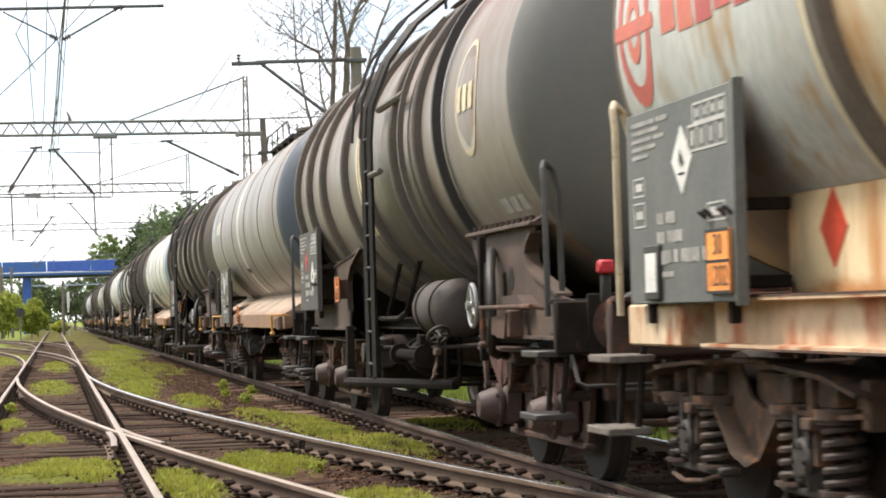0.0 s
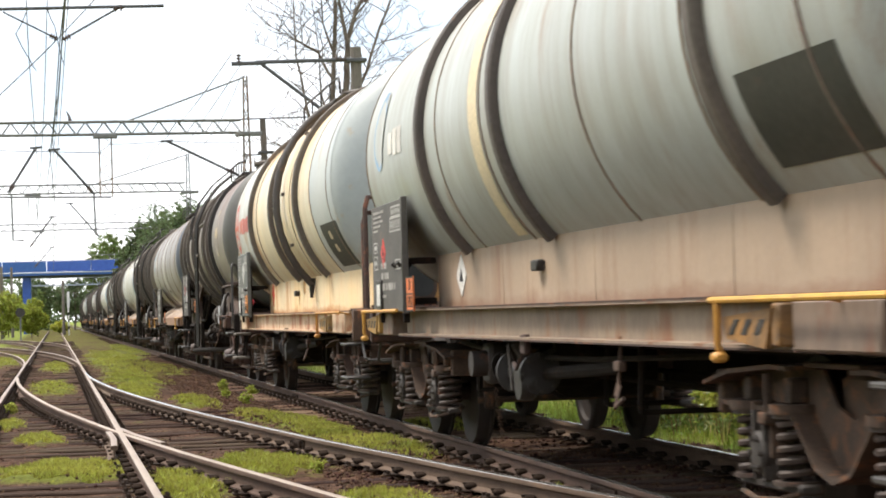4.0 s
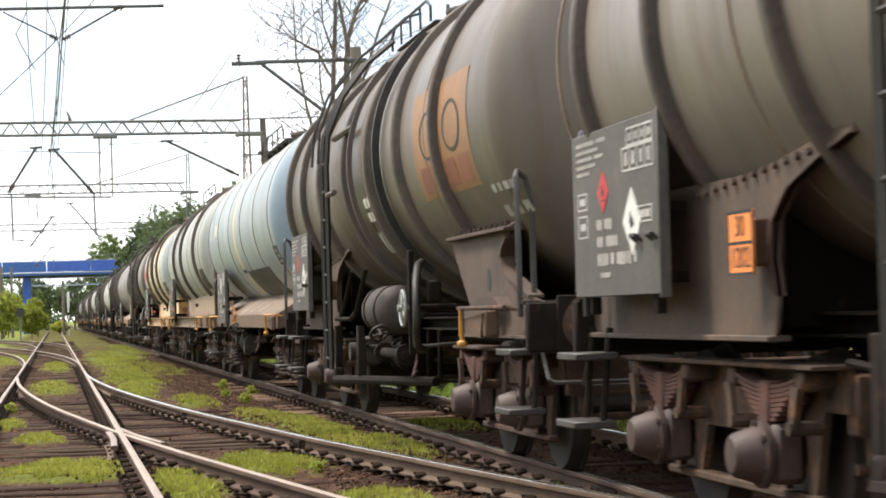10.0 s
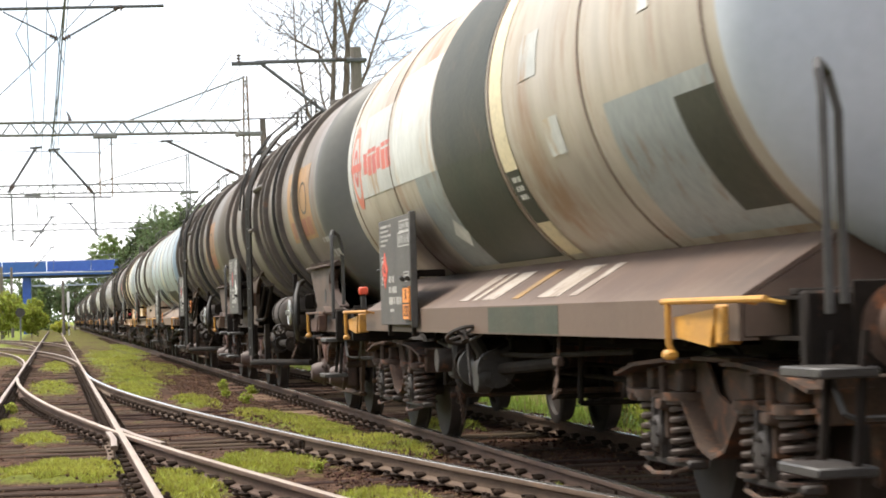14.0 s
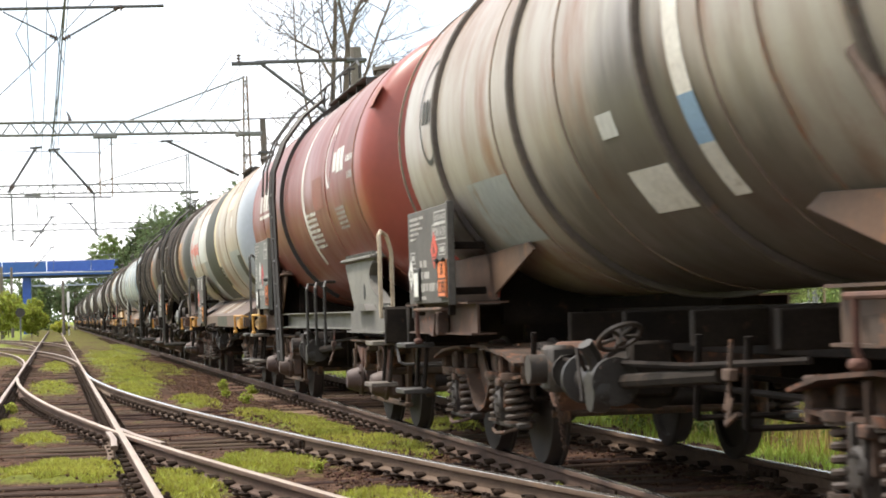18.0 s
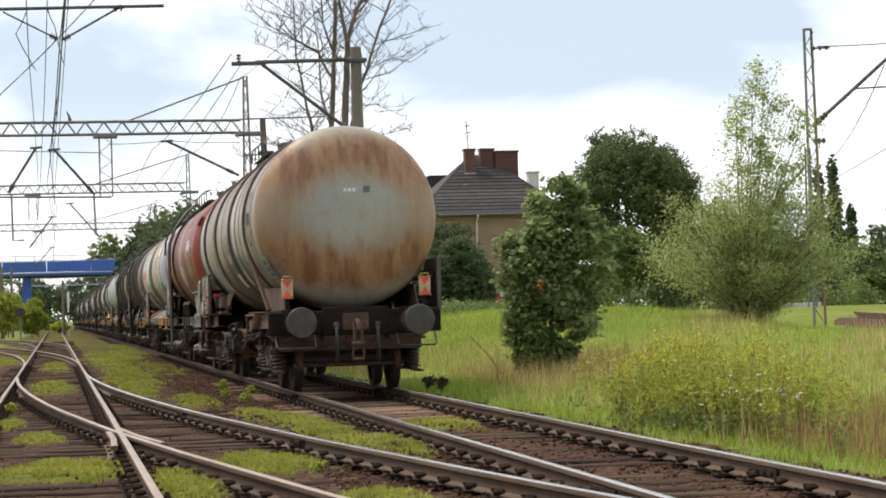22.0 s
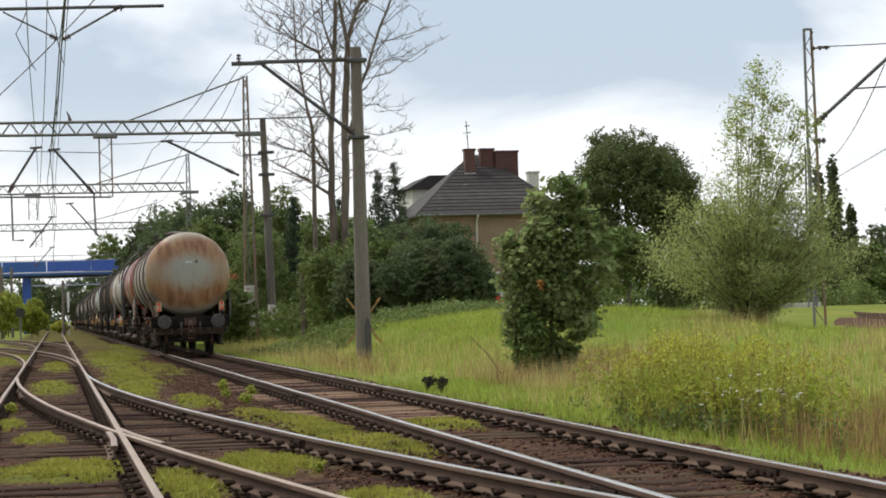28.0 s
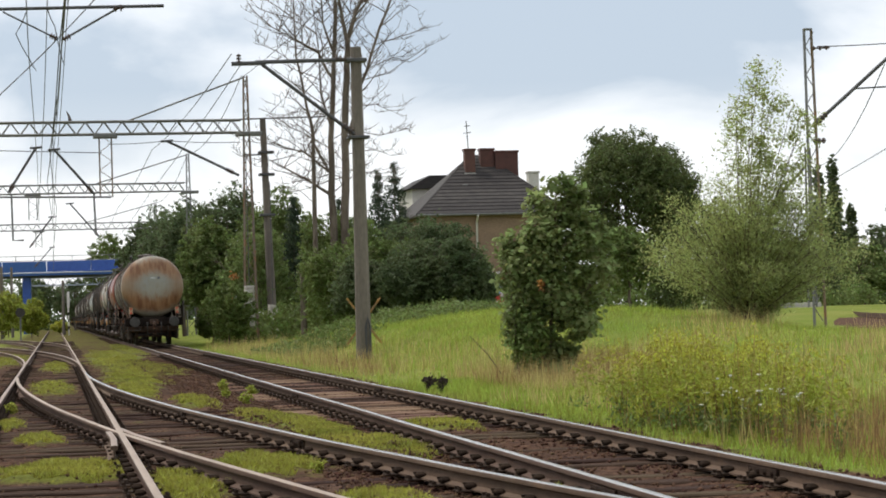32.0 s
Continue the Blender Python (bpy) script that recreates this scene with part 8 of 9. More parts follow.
def build_house():
    hs = empty("house", "ochre house with dark tiled hip roof and brick chimneys", "house")
    x0, x1, y0, y1, ze = 25.9, 35.8, 150.0, 161.0, 8.0
    part("wall", Shape().box(x0, x1, y0, y1, 0.5, ze, 0.03), "plaster", hs)
    o = 0.55
    a, b, c, d = (x0 - o, y0 - o, ze), (x1 + o, y0 - o, ze), (x1 + o, y1 + o, ze), (x0 - o, y1 + o, ze)
    r0, r1 = (30.4, 155.5, 12.5), (31.6, 155.5, 12.5)
    rf = Shape().add([a, b, c, d, r0, r1, (a[0], a[1], ze - 0.12), (b[0], b[1], ze - 0.12), (c[0], c[1], ze - 0.12), (d[0], d[1], ze - 0.12)],
                     [(0, 1, 5, 4), (1, 2, 5), (2, 3, 4, 5), (3, 0, 4), (6, 7, 1, 0), (7, 8, 2, 1), (8, 9, 3, 2), (9, 6, 0, 3), (9, 8, 7, 6)])
    roof = put("roof", rf.mesh("roof", False), M["tile"], hs)
    # courses of tiles on the slope that is seen
    n = 17
    for k in range(n):
        t0 = k / n
        za = ze + (12.5 - ze) * t0
        ya = y0 - o + (155.5 - y0 + o) * t0
        xa, xb = a[0] + (30.4 - a[0]) * t0, b[0] + (31.6 - b[0]) * t0
        s = Shape().add([(xa, ya - 0.10, za + 0.05), (xb, ya - 0.10, za + 0.05), (xb - 0.2, ya + 0.30, za + 0.29), (xa + 0.2, ya + 0.30, za + 0.29), (xa, ya - 0.10, za - 0.07), (xb, ya - 0.10, za - 0.07)], [(0, 1, 2, 3), (4, 5, 1, 0)])
        part("tile_course", s.mesh("tile_course", False), "tile", roof)
    for (p, q) in ((a, r0), (b, r1), (r0, r1)):
        part("ridge_tiles", Shape().tube([Vector(p) + (Vector(q) - Vector(p)) * k / 8 for k in range(9)], 0.11, 6), "tile", roof)
    for cx, cy, w, dd, z0, z1 in ((30.1, 154.0, 0.75, 0.75, 10.4, 12.9), (31.5, 154.6, 1.0, 0.8, 10.8, 12.95), (32.9, 154.4, 1.7, 0.9, 9.8, 12.75), (35.6, 157.5, 0.8, 0.8, 9.6, 11.4)):
        ch = part("chimney", Shape().box(cx - w / 2, cx + w / 2, cy - dd / 2, cy + dd / 2, z0, z1, 0.02), "chimney" if cx < 35 else "paleplaster", hs)
        part("chimney_cap", Shape().box(cx - w / 2 - 0.06, cx + w / 2 + 0.06, cy - dd / 2 - 0.06, cy + dd / 2 + 0.06, z1 - 0.12, z1 + 0.04, 0.02), "chimney" if cx < 35 else "paleplaster", ch)
    part("flashing", Shape().box(29.6, 30.5, 153.5, 153.62, 10.9, 11.15), "paleplaster", hs)
    part("skylight", Shape().box(29.2, 29.55, 152.2, 152.5, 9.9, 10.25, 0.02), "mast", hs)
    part("downpipe", Shape().tube([(29.7, 149.3, 7.85), (29.7, 149.85, 7.4), (29.7, 149.9, 0.6)], 0.08, 8), "paleplaster", hs)
    part("gutter", Shape().rod((a[0], a[1] - 0.05, ze - 0.05), (b[0], b[1] - 0.05, ze - 0.05), 0.09, 6), "mast", hs)
    part("roof_cable", Shape().tube([(28.9, 151.5, 9.3), (29.2, 152.4, 10.0), (29.9, 154.0, 11.3)], 0.025, 4), "paleplaster", hs)
    an = part("aerial", Shape().rod((30.05, 154.0, 12.9), (29.95, 154.0, 15.0), 0.04, 5), "mast", hs)
    for z, l in ((14.6, 0.2), (14.1, 0.28)):
        part("aerial_bar", Shape().rod((30.0 - l, 154.0, z), (30.0 + l, 154.0, z + 0.05), 0.03, 4), "mast", an)
    # lower wing behind
    wg = empty("side_wing", "pale low wing with a dark tiled roof behind the house", "house")
    part("wall", Shape().box(27.3, 30.0, 163.0, 170.0, 0.5, 10.6, 0.03), "paleplaster", wg)
    part("roof", Shape().prism([(26.9, 10.6), (31.0, 10.6), (30.5, 11.6), (28.6, 11.6)], "y", 162.6, 170.5), "tile", wg)
    # low wall with faded paint beneath the bushes
    gw = empty("painted_wall", "low wall covered in faded red and white graffiti", "wall")
    part("wall", Shape().box(18.6, 21.0, 100.0, 100.25, 0.8, 2.95, 0.02), "brightgraffiti", gw)
    rnd = random.Random(8)
    for k in range(14):
        x, z = rnd.uniform(19.4, 20.9), rnd.uniform(1.4, 2.8)
        w, h = rnd.uniform(0.08, 0.3), rnd.uniform(0.08, 0.35)
        part("paint_blot", Shape().prism([(x - w, z - h * 0.3), (x - w * 0.2, z + h), (x + w, z + h * 0.4), (x + w * 0.4, z - h)], "y", 99.985 - 0.001 * k, 99.998 - 0.001 * k), rnd.choice(["logored", "red", "patchblue", "red", "palemark"]), gw)


# ---- plants ----
def leaf_colour(name, a, b, back=0.25):
    n = Nodes(name)
    col = n.mix(n.span(n.noise(0.9, 4), 0.3, 0.7), a, b)
    col = n.vary(col, True, 0.45)
    n.b.inputs["Transmission Weight"].default_value = 0.0
    n.b.inputs["Subsurface Weight"].default_value = 0.0
    m = n.finish(col, 0.6, 0.0, None, 0, 0.25)
    # light that shines through the leaf
    tr = n.t.nodes.new("ShaderNodeBsdfTranslucent")
    n.link(col, tr.inputs["Color"])
    mx = n.t.nodes.new("ShaderNodeMixShader")
    mx.inputs[0].default_value = back
    out = n.t.nodes["Material Output"]
    n.link(n.b.outputs[0], mx.inputs[1])
    n.link(tr.outputs[0], mx.inputs[2])
    n.link(mx.outputs[0], out.inputs["Surface"])
    return m


M["leaf_dark"] = leaf_colour("dark_green_leaves", (0.080, 0.113, 0.050), (0.12, 0.15, 0.064), 0.45)
M["leaf_mid"] = leaf_colour("green_leaves", (0.115, 0.160, 0.045), (0.16, 0.20, 0.060), 0.42)
M["leaf_bright"] = leaf_colour("yellow_green_leaves", (0.25, 0.29, 0.04), (0.33, 0.34, 0.055), 0.4)
M["leaf_maple"] = leaf_colour("maple_leaves", (0.14, 0.19, 0.065), (0.27, 0.315, 0.125), 0.58)
M["leaf_willow"] = leaf_colour("willow_leaves", (0.39, 0.43, 0.165), (0.30, 0.34, 0.12), 0.55)
M["leaf_gold"] = leaf_colour("goldenrod_leaves", (0.46, 0.43, 0.05), (0.31, 0.33, 0.05), 0.4)
M["leaf_rust"] = leaf_colour("withered_leaves", (0.38, 0.16, 0.045), (0.28, 0.13, 0.05))
M["needles"] = leaf_colour("spruce_needles", (0.040, 0.060, 0.034), (0.058, 0.080, 0.044), 0.3)
M["blade"] = leaf_colour("grass_blades", (0.23, 0.32, 0.045), (0.37, 0.40, 0.08), 0.45)
M["moss"] = leaf_colour("moss_blades", (0.19, 0.205, 0.03), (0.36, 0.34, 0.06), 0.4)
M["straw"] = leaf_colour("dry_grass", (0.52, 0.38, 0.17), (0.42, 0.35, 0.14), 0.35)
M["sorrel"] = leaf_colour("withered_sorrel", (0.33, 0.20, 0.085), (0.25, 0.16, 0.075), 0.3)
M["leaf_lime"] = leaf_colour("olive_lime_leaves", (0.075, 0.102, 0.032), (0.115, 0.138, 0.046), 0.4)
M["bark"] = worn("brown_bark", (0.095, 0.072, 0.055), (0.14, 0.11, 0.085), 4, 0.95, bump=0.02, stretch=(1, 1, 0.3))
M["deadbark"] = worn("bleached_bark", (0.175, 0.14, 0.108), (0.10, 0.078, 0.06), 2, 0.9, 0.0, (0.065, 0.046, 0.036), 0.54, bump=0.02, stretch=(1, 1, 0.3))
M["seedhead"] = plain("dark_seed_heads", (0.035, 0.022, 0.018), 0.9)
M["flower"] = plain("white_umbels", (0.70, 0.70, 0.62), 0.8)


def leaves(lobes, n, size, seed, cluster=14, spread=0.10, shell=0.55, up=0.3, slim=0.6, dent=0.25):
    """Loose clusters of small leaves in and on a set of ellipsoids (x, y, z, rx, ry, rz)."""
    g = np.random.default_rng(seed)
    lobes = np.array(lobes, float)
    weight = (lobes[:, 3] * lobes[:, 4] * lobes[:, 5]) ** (2 / 3)
    k = max(1, n // cluster)
    which = g.choice(len(lobes), k, p=weight / weight.sum())
    d = g.normal(size=(k, 3))
    d /= np.linalg.norm(d, axis=1)[:, None]
    r = shell + (1 - shell) * g.random(k) ** 0.6
    r *= 1 - dent * g.random(k) ** 2 + dent * 0.35 * g.random(k)
    c = lobes[which, :3] + d * r[:, None] * lobes[which, 3:6]
    size_lobe = lobes[which, 3:6].mean(1)
    p = np.repeat(c, cluster, 0) + g.normal(size=(k * cluster, 3)) * (spread * np.repeat(size_lobe, cluster))[:, None] * np.array((1, 1, 0.7))
    m = len(p)
    out = np.repeat(d, cluster, 0) * 0.7 + g.normal(size=(m, 3)) * 0.8 + np.array((0, 0, up))
    out /= np.linalg.norm(out, axis=1)[:, None]
    t = np.cross(out, g.normal(size=(m, 3)))
    t /= np.linalg.norm(t, axis=1)[:, None] + 1e-9
    s = np.cross(out, t)
    L = size * (0.6 + 0.8 * g.random(m))[:, None]
    v = np.stack([p - t * L * 0.5, p + s * L * slim * 0.5, p + t * L * 0.5, p - s * L * slim * 0.5], 1).reshape(-1, 3)
    f = np.arange(m * 4).reshape(-1, 4)
    return v, f


def limbs(base, top, r, seed, n=7, reach=1.5, sub=2, first=0.35, lift=0.6, seg=7):
    """A trunk with tapering limbs that fork."""
    rnd = random.Random(seed)
    s = Shape()
    base, top = Vector(base), Vector(top)
    trunk = []
    for k in range(7):
        t = k / 6
        trunk.append(base.lerp(top, t) + Vector((rnd.uniform(-1, 1), rnd.uniform(-1, 1), 0)) * r * 0.8 * (t > 0))
    s.tube(trunk, r, seg + 2, r * 0.25)

    def grow(start, d, length, rad, depth):
        pts, p = [start], Vector(start)
        for _ in range(4):
            d = (d + Vector((rnd.uniform(-1, 1), rnd.uniform(-1, 1), rnd.uniform(-0.5, 0.8))) * 0.28).normalized()
            p = p + d * length / 4
            pts.append(p.copy())
        s.tube(pts, rad, max(4, seg - 2 * (sub - depth)), rad * 0.35)
        if depth > 0:
            for _ in range(3):
                q = pts[rnd.randint(1, 4)]
                grow(q, (d + Vector((rnd.uniform(-1, 1), rnd.uniform(-1, 1), rnd.uniform(-0.3, 0.9))) * 0.9).normalized(), length * rnd.uniform(0.4, 0.7), rad * 0.5, depth - 1)

    for k in range(n):
        t = first + (0.97 - first) * (k + rnd.random()) / n
        a = 2.4 * k + rnd.uniform(-0.5, 0.5)
        i = min(5, int(t * 6))
        start = trunk[i].lerp(trunk[i + 1], t * 6 - i)
        grow(start, Vector((math.cos(a), math.sin(a), lift)).normalized(), reach * (1.15 - 0.6 * t), r * 0.45 * (1.2 - t), sub)
    return s


def build_tree(name, label, category, base, top, r, lobes, n, size, leaf, seed, reach=1.5, bark="bark", group="", cluster=14, spread=0.10, shell=0.5, up=0.3, extra=(), slim=0.6, limb_n=7, dent=0.25):
    tr = empty(name, label, category, group)
    part("trunk", limbs(base, top, r, seed, limb_n, reach), bark, tr)
    v, f = leaves(lobes, n, size, seed, cluster, spread, shell, up, slim, dent)
    put("crown", raw_mesh("crown", v, f), M[leaf], tr)
    for key, lob, cnt, sz in extra:
        v, f = leaves(lob, cnt, sz, seed + 50, 6, 0.2, 0.2)
        put("leaf_spray", raw_mesh("leaf_spray", v, f), M[key], tr)
    return tr


def scatter_lobes(cx, cy, cz, rx, ry, rz, n, seed, small=0.5):
    """Smaller ellipsoids crowded round a big one: an uneven crown."""
    rnd = random.Random(seed)
    out = [(cx, cy, cz, rx * 0.72, ry * 0.72, rz * 0.78)]
    for k in range(n):
        a, b = rnd.uniform(0, 2 * math.pi), math.asin(rnd.uniform(-0.75, 1.0))
        q = rnd.uniform(0.5, 0.78)
        s = small * rnd.uniform(0.6, 1.1)
        out.append((cx + rx * q * math.cos(a) * math.cos(b), cy + ry * q * math.sin(a) * math.cos(b), cz + rz * q * math.sin(b), rx * s, ry * s, rz * s))
    return out


def build_trees():
    gz = height
    # young maple beside the line
    lb = []
    for x, z, rx, rz in ((9.0, 3.38, 0.30, 0.26), (9.32, 3.22, 0.24, 0.24), (8.80, 3.05, 0.36, 0.34), (9.15, 2.85, 0.40, 0.34), (8.75, 2.55, 0.46, 0.36), (9.62, 2.72, 0.32, 0.32), (9.80, 2.40, 0.30, 0.34), (9.35, 2.35, 0.5, 0.4), (8.22, 2.30, 0.34, 0.30),
                         (8.10, 1.90, 0.32, 0.34), (8.6, 2.0, 0.55, 0.42), (9.2, 1.85, 0.62, 0.44), (9.75, 1.80, 0.34, 0.44), (8.35, 1.50, 0.45, 0.36), (8.9, 1.35, 0.6, 0.44), (9.5, 1.35, 0.46, 0.42), (8.15, 1.1, 0.30, 0.34), (8.75, 0.95, 0.45, 0.36),
                         (9.3, 0.85, 0.42, 0.34), (9.65, 0.95, 0.22, 0.3), (8.3, 0.7, 0.32, 0.32), (8.8, 0.45, 0.4, 0.32), (9.2, 0.40, 0.26, 0.26), (8.75, 0.12, 0.36, 0.24), (8.35, 0.28, 0.26, 0.26), (9.05, 0.12, 0.24, 0.2)):
        lb.append((x, 38.0 + 0.25 * math.sin(7 * x + 3 * z), z, rx * 0.9, rx * 0.85, rz * 0.9))
    build_tree("young_maple", "young maple with large green leaves on the bank", "tree", (8.75, 38, gz(8.75, 38) - 0.1), (9.05, 38, 3.3), 0.04, lb, 13000, 0.105, "leaf_maple", 11, 0.8, cluster=10, spread=0.24, shell=0.45, up=1.2, slim=0.8,
               extra=(("leaf_rust", [(8.55, 37.4, 1.55, 0.08, 0.08, 0.14)], 36, 0.09),), dent=0.35)
    build_tree("elder_shoots", "thin upright shoots beside the maple", "shrub", (8.15, 37.6, gz(8.15, 37.6) - 0.1), (8.05, 37.6, 1.5), 0.018, [(8.1, 37.6, 0.9, 0.25, 0.25, 0.7), (8.35, 37.5, 0.6, 0.35, 0.3, 0.45)], 900, 0.10, "leaf_mid", 12, 0.4, cluster=6, spread=0.2, shell=0.2)
    # tall airy willow bush
    rnd = random.Random(4)
    wt = empty("willow_bush", "tall airy willow bush with pale narrow leaves", "bush")
    st = Shape()
    low, tall = [], []
    z0 = gz(15.6, 47) - 0.05
    for k in range(150):
        high = k < 12
        a = rnd.uniform(0, 2 * math.pi)
        r = rnd.uniform(0.1, 1.0) ** 0.7
        h = (3.75 - 2.3 * r * r) * rnd.uniform(0.55, 1.1)
        ex, ey = 2.45 * r * math.cos(a), 1.5 * r * math.sin(a)
        if high:
            ex, ey, h = -0.65 + 0.15 * k + rnd.uniform(-0.12, 0.12), rnd.uniform(-0.3, 0.3), 5.85 - 0.26 * abs(k - 4) + rnd.uniform(-0.2, 0.1)
        pts = []
        for i in range(8):
            t = i / 7
            lean = 0.45 * t * t if high else 0.12 * t * t
            pts.append((15.62 + 0.16 * math.cos(a) + ex * t ** 1.25 + lean + rnd.uniform(-0.03, 0.03), 47 + ey * t ** 1.25 + rnd.uniform(-0.03, 0.03), z0 + h * t ** 0.92))
        st.tube(pts, 0.022 if high else 0.015, 5, 0.004)
        for i in range(1, 8):
            x, y, z = pts[i]
            if high and i > 4:
                for _ in range(3):
                    tall.append((x + rnd.uniform(-0.22, 0.34), y + rnd.uniform(-0.2, 0.2), z + rnd.uniform(-0.35, 0.3), 0.12, 0.12, 0.24))
            elif i > 1 or r > 0.4:
                w = 0.10 + 0.16 * min(1.0, i / 4)
                low.append((x, y, z, w, w, 0.26))
            if 2 < i < 7 and not high:
                q = Vector((x, y, z)) + Vector((rnd.uniform(-0.35, 0.35) + 0.25 * math.cos(a), rnd.uniform(-0.3, 0.3), rnd.uniform(0.2, 0.55)))
                st.rod((x, y, z), q, 0.005, 4, 0.002)
                low.append((q.x, q.y, q.z, 0.13, 0.13, 0.24))
    part("stem", st, "bark", wt)
    v, f = leaves(low, 70000, 0.075, 21, 8, 0.60, 0.2, 0.3, 0.30, 0.2)
    put("crown", raw_mesh("crown", v, f), M["leaf_willow"], wt)
    v, f = leaves(tall, 6000, 0.085, 22, 6, 0.5, 0.2, 0.3, 0.38, 0.2)
    put("upper_crown", raw_mesh("upper_crown", v, f), M["leaf_willow"], wt)
    # dark round lime tree behind
    build_tree("lime_tree", "dense dark green round-headed tree", "tree", (30.4, 112, 0.4), (30.4, 112, 7.5), 0.28, scatter_lobes(30.7, 112, 6.7, 4.25, 3.8, 4.45, 46, 6, 0.32) + [(28.4, 111, 3.0, 2.0, 2, 2.4), (31.4, 111, 2.6, 2.2, 2, 2.4), (33.6, 112, 3.6, 1.8, 1.8, 2.4)], 92000, 0.155, "leaf_lime", 13, 3.2, cluster=16, spread=0.11, shell=0.6, up=0.5)
    build_tree("young_ash", "light green young tree at the foot of the lime", "tree", (22.3, 82, 0.5), (22.3, 82, 3.4), 0.08, scatter_lobes(22.2, 82, 2.9, 1.3, 1.2, 1.75, 14, 8, 0.45), 9000, 0.14, "leaf_mid", 14, 1.2)
    # thicket between the line and the house
    k = 0
    for x, y, w, h, leaf in ((11.7, 89, 1.9, 4.3, "leaf_mid"), (12.6, 85, 2.1, 4.5, "leaf_mid"), (14.3, 86, 2.0, 4.6, "leaf_dark"), (15.0, 84, 1.7, 4.5, "leaf_dark"), (16.2, 83, 1.1, 2.6, "leaf_mid"), (13.4, 80, 1.7, 3.3, "leaf_dark"), (15.2, 79, 1.5, 3.0, "leaf_dark"), (11.6, 82, 1.5, 3.0, "leaf_dark"),
                             (14.9, 95, 2.2, 5.2, "leaf_dark"), (16.8, 97, 1.8, 4.1, "leaf_dark"), (12.2, 96, 1.7, 5.6, "leaf_mid"), (10.2, 108, 2.2, 5.5, "leaf_mid")):
        k += 1
        z0 = gz(x, y)
        build_tree("thicket_bush", "dense leafy bush in the thicket beside the line" if leaf == "leaf_dark" else "green leafy bush in the thicket beside the line", "bush", (x, y, z0 - 0.1), (x, y, z0 + h * 0.7), 0.06, scatter_lobes(x, y, z0 + h * 0.48, w, w * 0.9, h * 0.52, 18, 40 + k, 0.36), 18000, 0.115, leaf, 60 + k, w * 0.9, group="thicket", cluster=14, spread=0.10, shell=0.5)
    for x, y, w, h in ((7.7, 97, 1.25, 3.1), (8.1, 104, 0.8, 2.3), (7.3, 101, 0.9, 2.3)):
        k += 1
        build_tree("hedge_shrub", "bright green shrub close to the track", "bush", (x, y, -0.3), (x, y, h * 0.6), 0.04, scatter_lobes(x, y, h * 0.46, w, w, h * 0.52, 12, 40 + k, 0.45), 8000, 0.14, "leaf_mid", 60 + k, w * 0.8, group="thicket",
                   extra=(("leaf_rust", [(x + 0.2, y - 0.9, h * 0.95, 0.25, 0.2, 0.3)], 60, 0.12),) if x > 7.5 else ())
    # woods along the line towards the bridge
    for x, y, w, h, leaf, cnt in ((9.3, 132, 2.4, 8.0, "leaf_mid", 12000), (11.0, 137, 2.8, 10.6, "leaf_dark", 12000), (13.4, 134, 2.6, 9.4, "leaf_mid", 10000), (9.0, 152, 2.3, 9.6, "leaf_dark", 9000), (9.4, 172, 2.8, 11.2, "leaf_dark", 9000), (11.5, 178, 3.0, 11.4, "leaf_dark", 9000), (9.6, 200, 3.0, 11.5, "leaf_dark", 8000), (9.6, 236, 3.0, 12.8, "leaf_dark", 8000), (12.0, 246, 3.6, 13.5, "leaf_mid", 8000), (9.0, 252, 2.4, 10.0, "leaf_dark", 6000), (11.2, 122, 2.2, 7.2, "leaf_mid", 10000), (15.0, 140, 3.0, 8.8, "leaf_mid", 9000),
                                  (7.4, 300, 4.2, 13.6, "leaf_mid", 9000), (11.5, 240, 3.5, 9.5, "leaf_dark", 8000), (-3.0, 310, 3.5, 7.5, "leaf_dark", 6000), (3.0, 330, 4.0, 8.0, "leaf_dark", 6000), (9.0, 320, 4.0, 8.0, "leaf_dark", 6000), (-9.5, 305, 4.0, 8.0, "leaf_mid", 6000),
                                  (16.3, 122, 2.2, 6.6, "leaf_dark", 9000), (21.0, 118, 2.6, 4.6, "leaf_dark", 9000), (23.8, 126, 2.2, 4.2, "leaf_mid", 8000), (37.0, 118, 3.0, 7.0, "leaf_dark", 9000), (40.0, 112, 2.6, 5.2, "leaf_dark", 8000), (53.0, 130, 3.2, 6.0, "leaf_dark", 8000), (57.0, 135, 3.6, 6.8, "leaf_dark", 8000), (47.0, 120, 3.0, 4.6, "leaf_mid", 7000), (62.0, 140, 4.0, 7.4, "leaf_dark", 8000)):
        k += 1
        build_tree("wood_tree", "dark leafy tree in the wood beyond the line" if leaf == "leaf_dark" else "leafy green tree in the wood beyond the line", "tree", (x, y, -0.3), (x, y, h * 0.75), 0.18, scatter_lobes(x, y, h * 0.55, w, w, h * 0.46, 22, 40 + k, 0.32), int(cnt * 1.6), 0.19 if y < 220 else 0.33, leaf, 60 + k, w, group="wood beyond the line", cluster=14, spread=0.09, shell=0.55)
    build_tree("roadside_tree", "leafy tree beside the far line", "tree", (40.9, 98, 0.3), (40.9, 98, 5.5), 0.15, scatter_lobes(41.0, 98, 4.6, 1.5, 1.5, 2.6, 16, 99, 0.42), 9000, 0.2, "leaf_mid", 97, 1.4)
